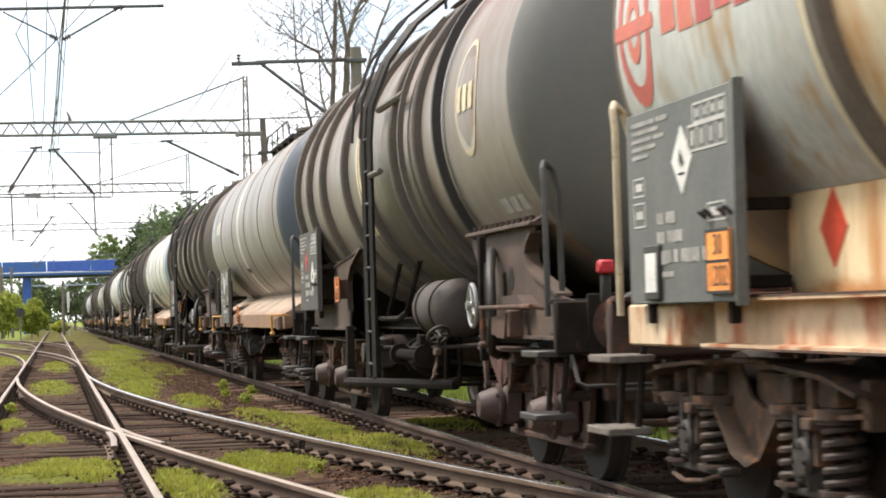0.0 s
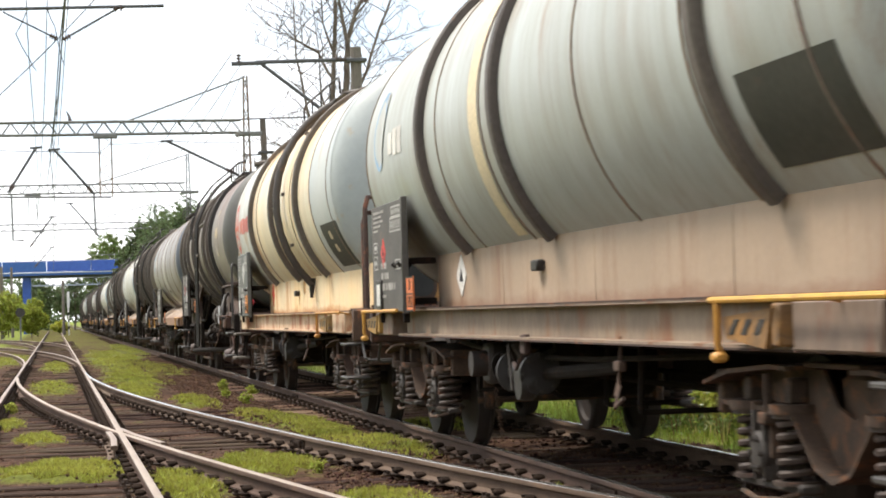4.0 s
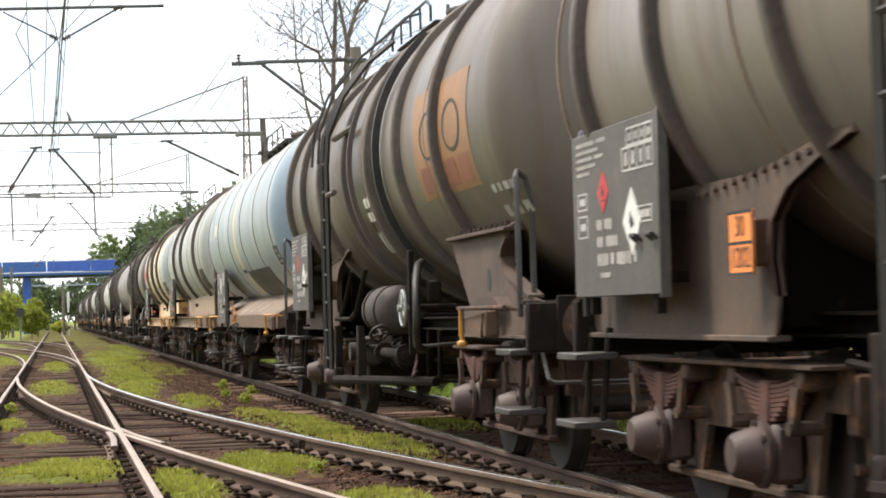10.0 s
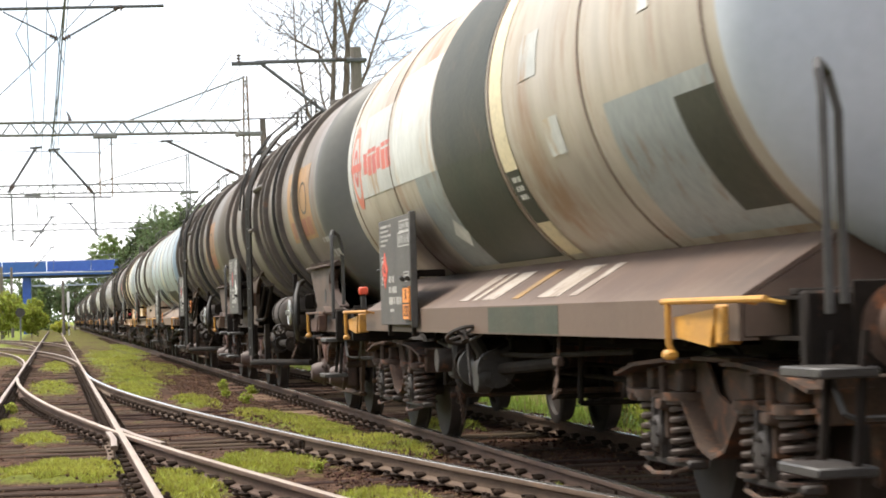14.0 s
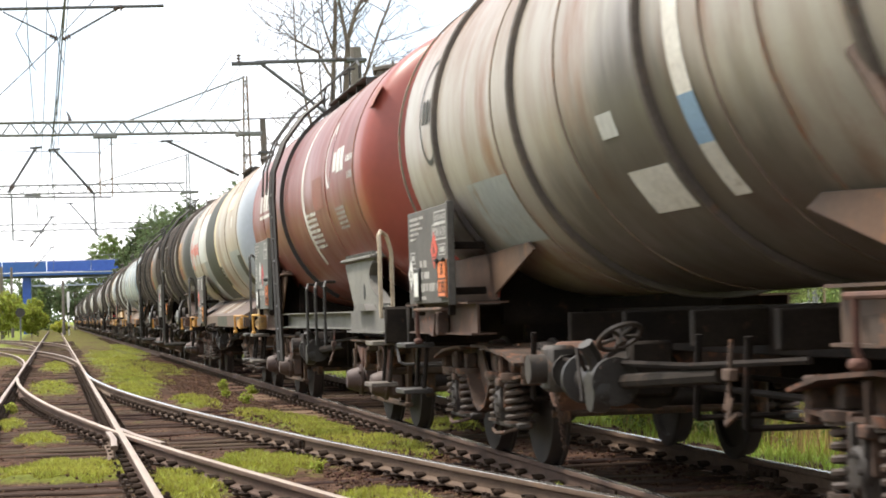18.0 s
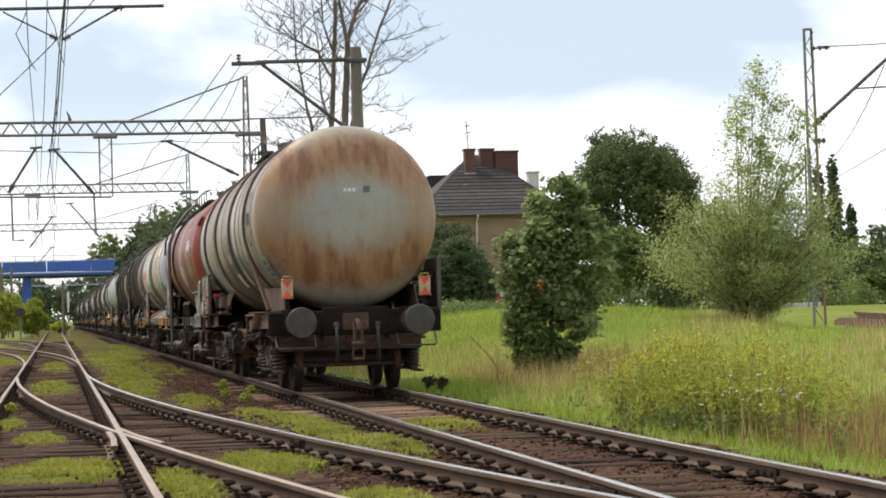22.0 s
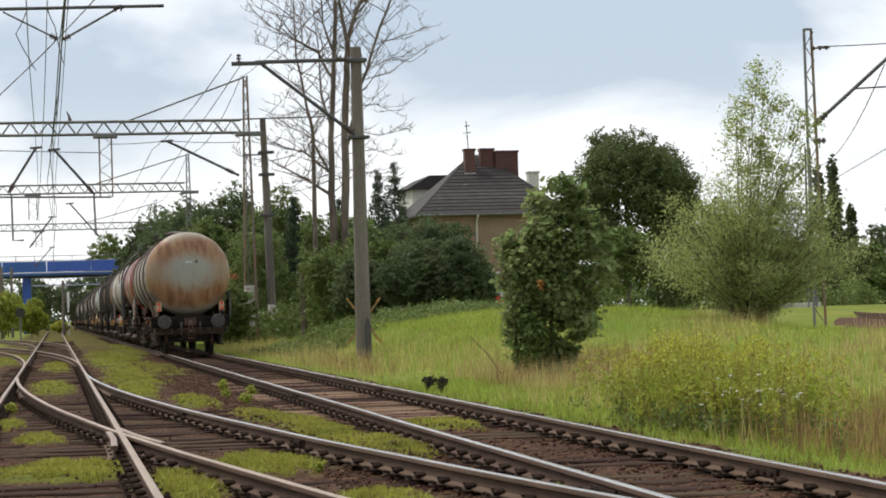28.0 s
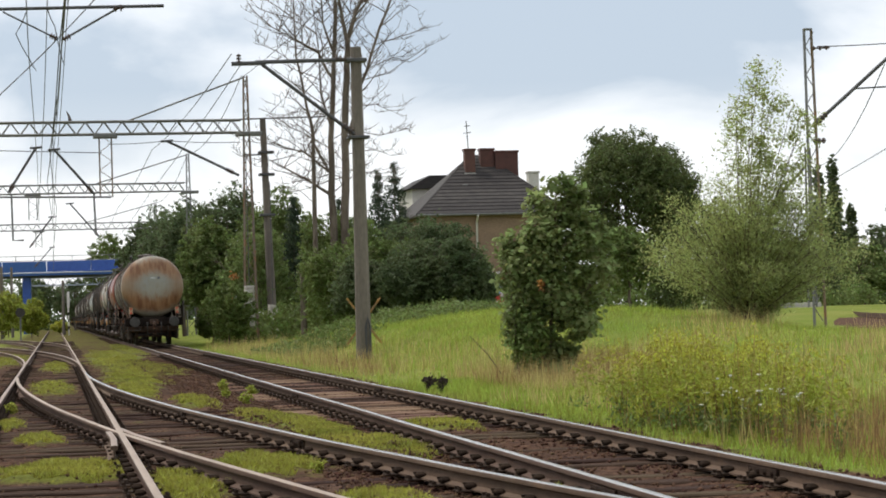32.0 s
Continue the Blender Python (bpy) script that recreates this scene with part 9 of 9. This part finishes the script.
    for x, y, h in ((48.0, 130, 9.4), (49.3, 131, 10.0), (50.3, 133, 8.2), (51.6, 134, 7.2)):
        k += 1
        build_tree("poplar", "slender columnar poplar in the distance", "tree", (x, y, 0), (x, y, h * 0.9), 0.14, [(x, y, h * q, 0.85 * (1.1 - q * 0.75), 0.8 * (1.1 - q * 0.75), h * 0.13) for q in (0.25, 0.4, 0.55, 0.7, 0.84, 0.93)], 5000, 0.24, "leaf_dark", 60 + k, 0.6, group="poplars", shell=0.4)
    for x, y, h, w in ((18.9, 125, 9.4, 2.6), (20.2, 127, 10.0, 3.0), (14.2, 128, 8.2, 2.2), (17.2, 130, 8.0, 2.4)):
        k += 1
        sp = empty("spruce", "dark spruce behind the thicket", "tree", "spruces")
        part("trunk", Shape().rod((x, y, -0.2), (x, y, h), 0.14, 8, 0.02), "bark", sp)
        lob = []
        rnd = random.Random(k)
        for i in range(13):
            q = 0.18 + 0.8 * i / 12
            for j in range(6):
                a = j * 1.05 + i * 0.6
                rr = w * (1.02 - q) * rnd.uniform(0.75, 1.05)
                lob.append((x + rr * 0.6 * math.cos(a), y + rr * 0.6 * math.sin(a), h * q - 0.15 * rr, 0.14 + rr * 0.42, 0.14 + rr * 0.42, 0.40 + 0.12 * rr))
        v, f = leaves(lob, 15000, 0.22, 300 + k, 10, 0.25, 0.2, 0.1, 0.24)
        put("crown", raw_mesh("crown", v, f), M["needles"], sp)
    # shrubs left of the yard
    for x, y, w, h, leaf in ((-4.4, 182, 2.4, 4.3, "leaf_bright"), (-2.0, 190, 1.6, 3.4, "leaf_bright"), (-1.6, 205, 1.3, 4.4, "leaf_mid"), (-7.5, 178, 2.6, 3.6, "leaf_bright"), (0.6, 232, 1.1, 1.4, "leaf_gold"), (-4.5, 215, 2.2, 4.8, "leaf_mid"), (-8.5, 210, 3.0, 5.2, "leaf_mid")):
        k += 1
        build_tree("yard_shrub", "yellow-green shrub at the edge of the yard", "bush", (x, y, -0.3), (x, y, h * 0.6), 0.05, scatter_lobes(x, y, h * 0.45, w, w, h * 0.52, 16, 40 + k, 0.36), 9000, 0.19, leaf, 60 + k, w * 0.7, group="yard shrubs")


def build_dead_tree():
    """Tall bare tree: three bleached trunks and many thin limbs."""
    tr = empty("bare_tree", "tall bare tree with bleached forked trunks", "tree")
    rnd = random.Random(17)
    y = 95.0
    main = Shape()
    twig = Shape()
    count = [0]

    def grow(start, d, length, rad, depth):
        if count[0] > 3000:
            return
        count[0] += 1
        pts, p = [Vector(start)], Vector(start)
        steps = 6 if depth > 2 else 4
        for i in range(steps):
            d = (d + Vector((rnd.uniform(-1, 1), rnd.uniform(-0.7, 0.7), rnd.uniform(-0.25, 0.55))) * (0.14 if depth > 2 else 0.24)).normalized()
            p = p + d * length / steps
            pts.append(p.copy())
        (main if depth > 2 else twig).tube(pts, rad, 8 if depth > 2 else 5 if depth > 1 else 4, rad * (0.42 if depth > 2 else 0.3))
        if depth > 0:
            for i in range({2: 3, 1: 3}.get(depth, 3)):
                q = pts[rnd.randint(1 if depth > 3 else 2, steps)] if depth < 4 else pts[rnd.randint(2, steps)]
                a = rnd.uniform(0, 2 * math.pi)
                side = (d * rnd.uniform(0.5, 1.1) + Vector((math.cos(a), math.sin(a) * 0.8, rnd.uniform(-0.1, 0.7)))).normalized()
                grow(q, side, length * (rnd.uniform(0.16, 0.34) if depth > 3 else rnd.uniform(0.35, 0.62)), max(0.012, rad * rnd.uniform(0.28, 0.45)), depth - 1)

    # trunks and chief limbs as (x, z), with the girth at foot and tip
    bones = [([(12.32, 2.0), (12.30, 5.3), (12.29, 8.9), (12.66, 13.7), (12.6, 17.0)], 0.25, 0.07), ([(12.87, 2.0), (12.83, 5.3), (12.93, 9.1), (13.06, 11.9), (13.18, 13.4)], 0.26, 0.15),
             ([(13.18, 13.4), (13.5, 14.4), (13.9, 15.3), (14.3, 17.0)], 0.14, 0.06), ([(13.18, 13.4), (12.95, 14.3), (12.8, 15.5), (12.7, 17.0)], 0.12, 0.06), ([(13.0, 8.6), (13.5, 10.3), (13.76, 11.4), (14.46, 13.4), (15.15, 15.2), (15.7, 17.0)], 0.11, 0.05),
             ([(11.45, 2.5), (11.45, 6.1), (11.54, 9.1), (11.31, 10.2), (10.88, 12.7), (10.8, 15.2)], 0.15, 0.03), ([(12.5, 11.6), (11.8, 12.9), (10.8, 13.45), (9.8, 14.0)], 0.09, 0.02), ([(12.48, 6.35), (11.23, 7.13), (9.62, 8.04)], 0.10, 0.03),
             ([(12.38, 7.36), (11.14, 8.39), (9.64, 8.8)], 0.075, 0.02), ([(12.3, 9.6), (11.9, 11.0), (11.9, 12.8), (11.6, 15.5)], 0.07, 0.02), ([(11.5, 8.8), (12.0, 7.9), (12.35, 7.2)], 0.08, 0.06), ([(12.6, 12.6), (12.1, 14.2), (11.9, 16.5)], 0.07, 0.03)]
    wisps = [([(13.8, 11.6), (15.0, 11.9), (16.8, 13.1)], 0.030), ([(14.4, 13.2), (15.5, 13.5), (16.7, 13.9)], 0.028), ([(13.1, 9.4), (14.5, 9.1), (15.8, 9.4)], 0.028), ([(13.1, 7.6), (14.3, 7.4), (14.9, 7.0)], 0.026), ([(13.3, 10.4), (14.4, 10.5), (15.3, 10.1)], 0.028),
             ([(13.1, 8.3), (14.2, 8.5), (15.0, 8.2)], 0.026), ([(14.0, 12.1), (15.2, 12.6), (16.0, 12.4)], 0.026), ([(12.3, 10.0), (11.2, 10.3), (10.1, 10.0)], 0.030), ([(12.2, 8.6), (11.0, 9.3), (10.2, 9.6)], 0.028), ([(11.0, 12.2), (10.0, 12.9), (9.2, 13.3)], 0.026)]
    for path, r0, r1 in bones + [(q, r, r * 0.35) for q, r in wisps]:
        pts = []
        for (ax, az), (bx, bz) in zip(path, path[1:]):
            pts += [Vector((ax + (bx - ax) * i / 3 + rnd.uniform(-0.04, 0.04), y + rnd.uniform(-0.1, 0.1), az + (bz - az) * i / 3)) for i in range(3)]
        pts.append(Vector((path[-1][0], y, path[-1][1])))
        main.tube(pts, r0 * 0.82, 7, r1 * 0.8)
        thin = r0 < 0.04
        for p in pts[1:] if thin else pts[2:]:
            if p.z < 6.0:
                continue
            side = (pts[-1] - pts[0]).normalized()
            for _ in range(2 if thin else 1 if r0 > 0.2 else 2):
                a = rnd.uniform(0, 2 * math.pi)
                d = (side * rnd.uniform(0.3, 0.9) + Vector((math.cos(a), math.sin(a) * 0.6, rnd.uniform(-0.2, 0.5)))).normalized()
                grow(p, d, rnd.uniform(0.5, 1.1) if thin else rnd.uniform(0.9, 2.2), 0.014 if thin else rnd.uniform(0.018, 0.034), 1 if thin else 2)
    part("trunk", main, "deadbark", tr)
    tagged(part("twig", twig, "deadbark", tr), kind="stuff")
    part("stump_root", Shape().rod((12.4, y, -0.3), (12.35, y, 2.2), 0.30, 9, 0.24), "deadbark", tr)
    part("stump_root", Shape().rod((13.0, y + 0.3, -0.3), (13.05, y + 0.3, 2.2), 0.32, 9, 0.26), "deadbark", tr)
    part("stump_root", Shape().rod((11.0, y + 1.0, -0.3), (11.0, y + 1.0, 3.2), 0.16, 9, 0.13), "deadbark", tr)


def blades(points, low, high, width, seed, lean=0.35):
    """One thin triangle a blade."""
    g = np.random.default_rng(seed)
    p = np.asarray(points)
    m = len(p)
    a = g.random(m) * 2 * np.pi
    h = low + (high - low) * g.random(m) ** 1.5
    w = width * (0.6 + 0.8 * g.random(m))
    side = np.stack([np.cos(a), np.sin(a), np.zeros(m)], 1) * w[:, None]
    tilt = g.normal(size=(m, 2)) * lean
    tip = p + np.stack([tilt[:, 0] * h, tilt[:, 1] * h, h], 1)
    v = np.stack([p - side, p + side, tip], 1).reshape(-1, 3)
    return v, np.arange(m * 3).reshape(-1, 3)


def on_ground(g, x0, x1, y0, y1, n, keep=None, power=1.0):
    x = x0 + (x1 - x0) * g.random(n)
    y = y0 + (y1 - y0) * g.random(n) ** power
    if keep is not None:
        q = keep(x, y)
        x, y = x[q], y[q]
    return np.array([(a, b, height(float(a), float(b)) - 0.02) for a, b in zip(x, y)])


def build_grass():
    g = np.random.default_rng(3)
    edge = lambda x, y: x > 6.05 + 0.25 * np.sin(y * 1.7) + 0.15 * np.sin(y * 5.1)
    def clear(x, y):
        return edge(x, y) & ~((y > 38) & (x > 17.6 + (y - 40.5) * 0.296)) & ~((x > 8.1) & (x < 8.8) & (np.abs(y - 59) < 0.4))
    sward = [on_ground(g, 5.8, 9.5, 12, 40, 34000, clear), on_ground(g, 8, 20, 18, 62, 52000, clear, 0.8), on_ground(g, 5.9, 11, 40, 110, 22000, clear), on_ground(g, 9, 19, 48, 80, 34000, clear)]
    v, f = blades(np.concatenate(sward), 0.04, 0.21, 0.008, 5)
    tagged(put("meadow_grass", raw_mesh("meadow_grass", v, f), M["blade"]), "bright green meadow grass on the bank", "grass", kind="stuff")
    tall = [on_ground(g, 7.6, 10.6, 33, 42, 3600), on_ground(g, 6.3, 12, 14, 34, 5500, lambda x, y: np.sin(x * 1.9 + y * 0.7) + 0.5 * np.sin(y * 1.3) > 0.2), on_ground(g, 9, 16, 30, 48, 4500, lambda x, y: np.sin(x * 1.1 - y * 0.6) > 0.3), on_ground(g, 6.3, 9.5, 44, 95, 3500)]
    v, f = blades(np.concatenate(tall), 0.25, 0.62, 0.006, 6, 0.22)
    tagged(put("dry_grass", raw_mesh("dry_grass", v, f), M["straw"]), "tall dry straw-coloured grass stalks", "grass", kind="stuff")
    brown = [on_ground(g, 6.5, 8.6, 13.5, 21, 3200, lambda x, y: np.sin(x * 2.3 + y) > -0.3), on_ground(g, 9.2, 10.2, 35.5, 38.5, 900), on_ground(g, 7.4, 8.6, 35.5, 38, 260), on_ground(g, 6.4, 7.6, 46, 60, 500)]
    v, f = blades(np.concatenate(brown), 0.30, 0.70, 0.005, 8, 0.16)
    tagged(put("sorrel_stalks", raw_mesh("sorrel_stalks", v, f), M["sorrel"]), "withered red-brown sorrel stalks in the meadow", "weeds", kind="stuff")
    # moss and short grass between the rails
    pts = []
    for x, y, rx, ry, n in MOSS:
        n = int(n * 1.5)
        a, q = g.random(n) * 2 * np.pi, g.random(n) ** 0.62
        q *= 0.85 + 0.35 * np.sin(3 * a + x) * np.sin(5 * a + y)
        xs, ys = x + rx * q * np.cos(a), y + ry * q * np.sin(a)
        pts.append(np.array([(u, w, height(float(u), float(w)) - 0.01) for u, w in zip(xs, ys)]))
    v, f = blades(np.concatenate(pts), 0.012, 0.065, 0.009, 7, 0.6)
    tagged(put("moss_grass", raw_mesh("moss_grass", v, f), M["moss"]), "low yellow-green moss and grass between the tracks", "grass", kind="stuff")


def build_weeds():
    rnd = random.Random(31)
    # goldenrod and umbels at the foot of the bank
    gr = empty("weed_clump", "yellow-green goldenrod clump with white umbels", "weeds")
    st = Shape()
    tips = []
    for k in range(300):
        x, y = rnd.gauss(6.92, 0.42), rnd.gauss(22.4, 1.5)
        if x < 6.3:
            continue
        h = rnd.uniform(0.35, 1.05) * (1.1 - 0.35 * abs(x - 6.8))
        z = height(x, y)
        q = (x + rnd.uniform(-0.14, 0.14), y + rnd.uniform(-0.1, 0.1), z + h)
        st.rod((x, y, z), q, 0.0045, 4, 0.002)
        tips.append((*q, h))
    stuff_part("stem", st, "sorrel", gr)
    v, f = leaves([(x + 0.05 * math.sin(40 * x), y, z - 0.05, 0.10, 0.07, 0.07) for x, y, z, h in tips], 9500, 0.042, 77, 10, 0.6, 0.1, 0.3, 0.35)
    put("blossom", raw_mesh("blossom", v, f), M["leaf_gold"], gr)
    v, f = leaves([(x, y, z - 0.42 * h, 0.09, 0.09, 0.34 * h) for x, y, z, h in tips], 15000, 0.075, 78, 7, 0.45, 0.1, 0.1, 0.22)
    put("foliage", raw_mesh("foliage", v, f), M["leaf_bright"], gr)
    v, f = leaves([(x, y, z - 0.75 * h, 0.13, 0.13, 0.20 * h) for x, y, z, h in tips], 4500, 0.08, 79, 7, 0.45, 0.1, 0.1, 0.3)
    put("low_foliage", raw_mesh("low_foliage", v, f), M["leaf_mid"], gr)
    for k in range(34):
        x, y = rnd.gauss(6.80, 0.24), rnd.uniform(19.4, 21.4)
        z = max(height(x, y) + 0.3, 0.26 + rnd.gauss(0.02, 0.10))
        r = rnd.uniform(0.012, 0.036)
        u = Shape()
        u.turn([(-0.014, 0.003), (0.0, r), (0.005, r * 0.9), (0.009, 0.001)], 9, (x, y, z), "z")
        part("umbel", u, "flower", gr)
        part("umbel_stem", Shape().rod((x + 0.02, y, height(x, y)), (x, y, z), 0.004, 4), "leaf_mid", gr)
    # leafy weeds by the rails
    for x, y, s in ((3.34, 37.4, 0.20), (2.65, 20.9, 0.12), (3.1, 16.2, 0.12), (2.83, 36.6, 0.17), (-0.68, 32.9, 0.18), (2.3, 24.5, 0.12), (2.9, 33.5, 0.2), (1.35, 17.0, 0.12), (3.05, 40.0, 0.22), (2.2, 18.4, 0.12), (3.55, 15.2, 0.10)):
        wd = empty("weed", "small leafy green weed in the ballast", "weeds", "weeds by the rails")
        z = height(x, y)
        part("stem", Shape().rod((x, y, z), (x + 0.02, y, z + s), 0.006, 4, 0.003), "leaf_mid", wd)
        v, f = leaves([(x, y, z + s * 0.5, s * 0.55, s * 0.55, s * 0.5)], 160, s * 0.28, int(abs(x * 100 + y)), 4, 0.2, 0.1, 0.5, 0.5)
        put("foliage", raw_mesh("foliage", v, f), M["leaf_bright"], wd)
    for x in (6.2, 6.42):
        sd = empty("dock_plant", "dark dried dock seed heads beside the rail", "weeds", "dry docks")
        z = height(x, 35.8)
        part("stem", Shape().rod((x, 35.8, z), (x, 35.8, z + 0.22), 0.008, 5), "seedhead", sd)
        v, f = leaves([(x, 35.8, z + 0.20, 0.10, 0.08, 0.10), (x - 0.03, 35.8, z + 0.1, 0.05, 0.05, 0.08)], 260, 0.05, int(x * 10), 5, 0.3, 0.1)
        put("seed_head", raw_mesh("seed_head", v, f), M["seedhead"], sd)
    # leaning bare stalk
    tagged(put("bare_stalk", Shape().tube([(8.0, 38.5, 0.0), (7.75, 38.4, 0.35), (7.4, 38.3, 0.7)], 0.012, 5, 0.006), M["bark"]), "thin bare stalk leaning over the grass", "weeds")


def build_ballast():
    g = np.random.default_rng(12)
    octa = np.array([(1, 0, 0), (-1, 0, 0), (0, 1, 0), (0, -1, 0), (0, 0, 1), (0, 0, -1)], float)
    tri = np.array([(0, 2, 4), (2, 1, 4), (1, 3, 4), (3, 0, 4), (2, 0, 5), (1, 2, 5), (3, 1, 5), (0, 3, 5)])
    n = 42000
    x = np.concatenate([g.uniform(2.2, 3.55, n // 2), g.uniform(3.3, 6.2, n // 3), g.uniform(-1.6, 2.6, n - n // 2 - n // 3)])
    y = 11 + 60 * g.random(n) ** 1.5
    r = 0.008 + 0.020 * g.random(n) ** 3
    z = np.array([height(float(a), float(b)) for a, b in zip(x, y)]) + r * 0.3
    shape = octa[None] * (r[:, None] * (0.7 + 0.6 * g.random((n, 6))))[:, :, None]
    a = g.random(n) * 6.28
    c, s = np.cos(a)[:, None], np.sin(a)[:, None]
    v = np.stack([shape[:, :, 0] * c - shape[:, :, 1] * s + x[:, None], shape[:, :, 0] * s + shape[:, :, 1] * c + y[:, None], shape[:, :, 2] * 0.8 + z[:, None]], 2).reshape(-1, 3)
    f = (tri[None] + (np.arange(n) * 6)[:, None, None]).reshape(-1, 3)
    tagged(put("ballast", raw_mesh("ballast", v, f), M["stone"]), "loose brown ballast stones between the tracks", "ballast", kind="stuff")


def build_yard_small():
    sg = empty("dwarf_signal", "small dark round yard signal on a thin post", "signal")
    x, y = -2.55, 165.0
    part("post", Shape().rod((x, y, -0.3), (x, y, 1.9), 0.06, 8), "mast", sg)
    part("disc", Shape().turn([(0, 0.001), (0, 0.36), (0.06, 0.36), (0.06, 0.001)], 18, (x, y - 0.1, 1.95), "y"), "black", sg)
    for x, y, h, r in ((-5.6, 200, 7.6, 0.22), (-4.6, 195, 6.2, 0.18), (0.9, 225, 5.4, 0.16), (-3.9, 205, 6.4, 0.14)):
        ob = put("distant_pole", Shape().rod((x, y, -0.3), (x, y, h), r, 8, r * 0.8), M["concrete"])
        tagged(ob, "grey concrete pole at the edge of the yard", "pole", "yard poles")
    ob = empty("white_marker_post", "slim white marker post with dark bands", "post")
    part("post", Shape().box(1.3, 1.46, 222, 222.16, -0.3, 2.6, 0.02), "white", ob)
    part("post_head", Shape().box(1.24, 1.52, 221.95, 222.2, 2.6, 4.2, 0.02), "white", ob)
    for z in (0.4, 1.1, 1.8):
        part("band", Shape().box(1.295, 1.465, 221.995, 222.165, z, z + 0.3), "black", ob)
    # the line on the bank: ballast bed and two rails
    bl = empty("track_bank", "curved line on a brown ballast bed on the bank", "railway track")
    tagged(bl, kind="structure")
    path = [(17.5, 40.5), (20.9, 52.0), (26.2, 70.0), (33.5, 92.0), (42.0, 115.0)]
    pts = []
    for (a, b) in zip(path, path[1:]):
        pts += [(a[0] + (b[0] - a[0]) * k / 6, a[1] + (b[1] - a[1]) * k / 6) for k in range(6)]
    s = Shape()
    v = []
    for x, y in pts:
        for off, z in ((-2.4, 0.15), (-1.5, 0.52), (1.5, 0.52), (2.4, 0.15)):
            v.append((x + 1.8 + off, y, z))
    s.add(v, [(i * 4 + k, i * 4 + k + 1, i * 4 + k + 5, i * 4 + k + 4) for i in range(len(pts) - 1) for k in range(3)])
    part("ballast_bed", s, "stone", bl)
    for q in (-GAUGE, GAUGE):
        r = Shape()
        v = [(x + 1.8 + q + dx, y, 0.70 + dz) for x, y in pts for dx, dz in ((-0.035, -0.15), (-0.035, 0), (0.035, 0), (0.035, -0.15))]
        r.add(v, [(i * 4 + k, i * 4 + (k + 1) % 4, i * 4 + 4 + (k + 1) % 4, i * 4 + 4 + k) for i in range(len(pts) - 1) for k in range(4)])
        part("rail", r, "railside", bl)
    pf = put("platform_edge", Shape().box(32.5, 36.5, 99, 100.5, 0.2, 1.05, 0.03), M["paleplaster"])
    tagged(pf, "low pale concrete edge beside the far line", "platform")


def build_far_woods():
    """Undergrowth behind the bank, the woods along the horizon and an added unseen wood."""
    g = random.Random(71)
    lob = []
    for k in range(70):
        x, y = g.uniform(15, 60), g.uniform(104, 124)
        h = g.uniform(1.2, 2.6)
        lob.append((x, y, 0.3 + h * 0.5, g.uniform(1.0, 1.8), 1.2, h * 0.6))
    bank = []
    for k in range(150):
        x = g.uniform(7.2, 17.5)
        y = g.uniform(68, 80) - 0.2 * (x - 7)
        h = g.uniform(0.15, 0.5)
        bank.append((x, y, height(x, y) + h * 0.35, g.uniform(0.4, 0.9), 0.6, h * 0.6))
    for k in range(70):
        x, y = g.uniform(8.0, 17.0), g.uniform(86, 122)
        h = g.uniform(1.0, 2.2)
        lob.append((x, y, height(x, y) + h * 0.4, g.uniform(0.8, 1.4), 1.0, h * 0.6))
    w, q = leaves(bank, 26000, 0.13, 303, 10, 0.16, 0.3, 0.6, 0.4)
    tagged(put("bank_weeds", raw_mesh("bank_weeds", w, q), M["leaf_mid"]), "low yellow-green weeds at the foot of the thicket", "weeds", kind="stuff")
    v, f = leaves(lob, 60000, 0.19, 301, 14, 0.12, 0.45)
    tagged(put("undergrowth", raw_mesh("undergrowth", v, f), M["leaf_mid"]), "low green undergrowth behind the bank", "undergrowth", kind="stuff")
    lob = []
    for k in range(150):
        x, y = g.uniform(-70, 190), g.uniform(340, 420)
        h = g.uniform(6, 10.5)
        lob.append((x, y, h * 0.45, g.uniform(3.5, 6), 4, h * 0.55))
    # unseen wood added opposite the train, blocks low sky from the tanks' flanks
    for k in range(110):
        x, y = g.uniform(-40, -27), g.uniform(-60, 190)
        h = g.uniform(8, 13)
        lob.append((x, y, h * 0.45, g.uniform(3.5, 5.5), 4, h * 0.55))
    v, f = leaves(lob, 90000, 0.8, 302, 14, 0.10, 0.5)
    tagged(put("far_woods", raw_mesh("far_woods", v, f), M["leaf_dark"]), "dark woods along the horizon and an unseen wood added opposite the train", "woods", kind="stuff")


build_overhead()
build_wires()
build_far_woods()
build_bridge()
build_house()
build_trees()
build_dead_tree()
build_ballast()
build_grass()
build_weeds()
build_yard_small()

# ---- what moves: the train rolls away, its wheels turn ----
def tail_at(t):
    """How far the tail buffers are past the camera at t seconds."""
    if t >= 17:
        return 17.95 + (t - 20) * 6.62
    if t >= 9:
        d = t - 9
        return -53.19 + 6.2 * d + 0.42 / 8 * d * d / 2
    return -53.19 + (t - 9) * 6.2


def motions():
    times = [0, 2, 4, 6, 8, 9, 10, 11, 12, 13, 14, 15, 16, 17, 18, 20, 24, 28, 32]
    for wagon, ahead in TRAIN:
        walk(wagon, [(t, pose(TRACK_X, tail_at(t) + ahead, 0)) for t in times])
    for n, (ws, a) in enumerate(WHEELSETS):
        walk(ws, [(t, pose(0, a, WHEEL_R, -math.degrees((tail_at(t) - tail_at(0)) / WHEEL_R) + 37 * n)) for t in (2 * k / FPS for k in range(481))])


lay_sleepers()
motions()
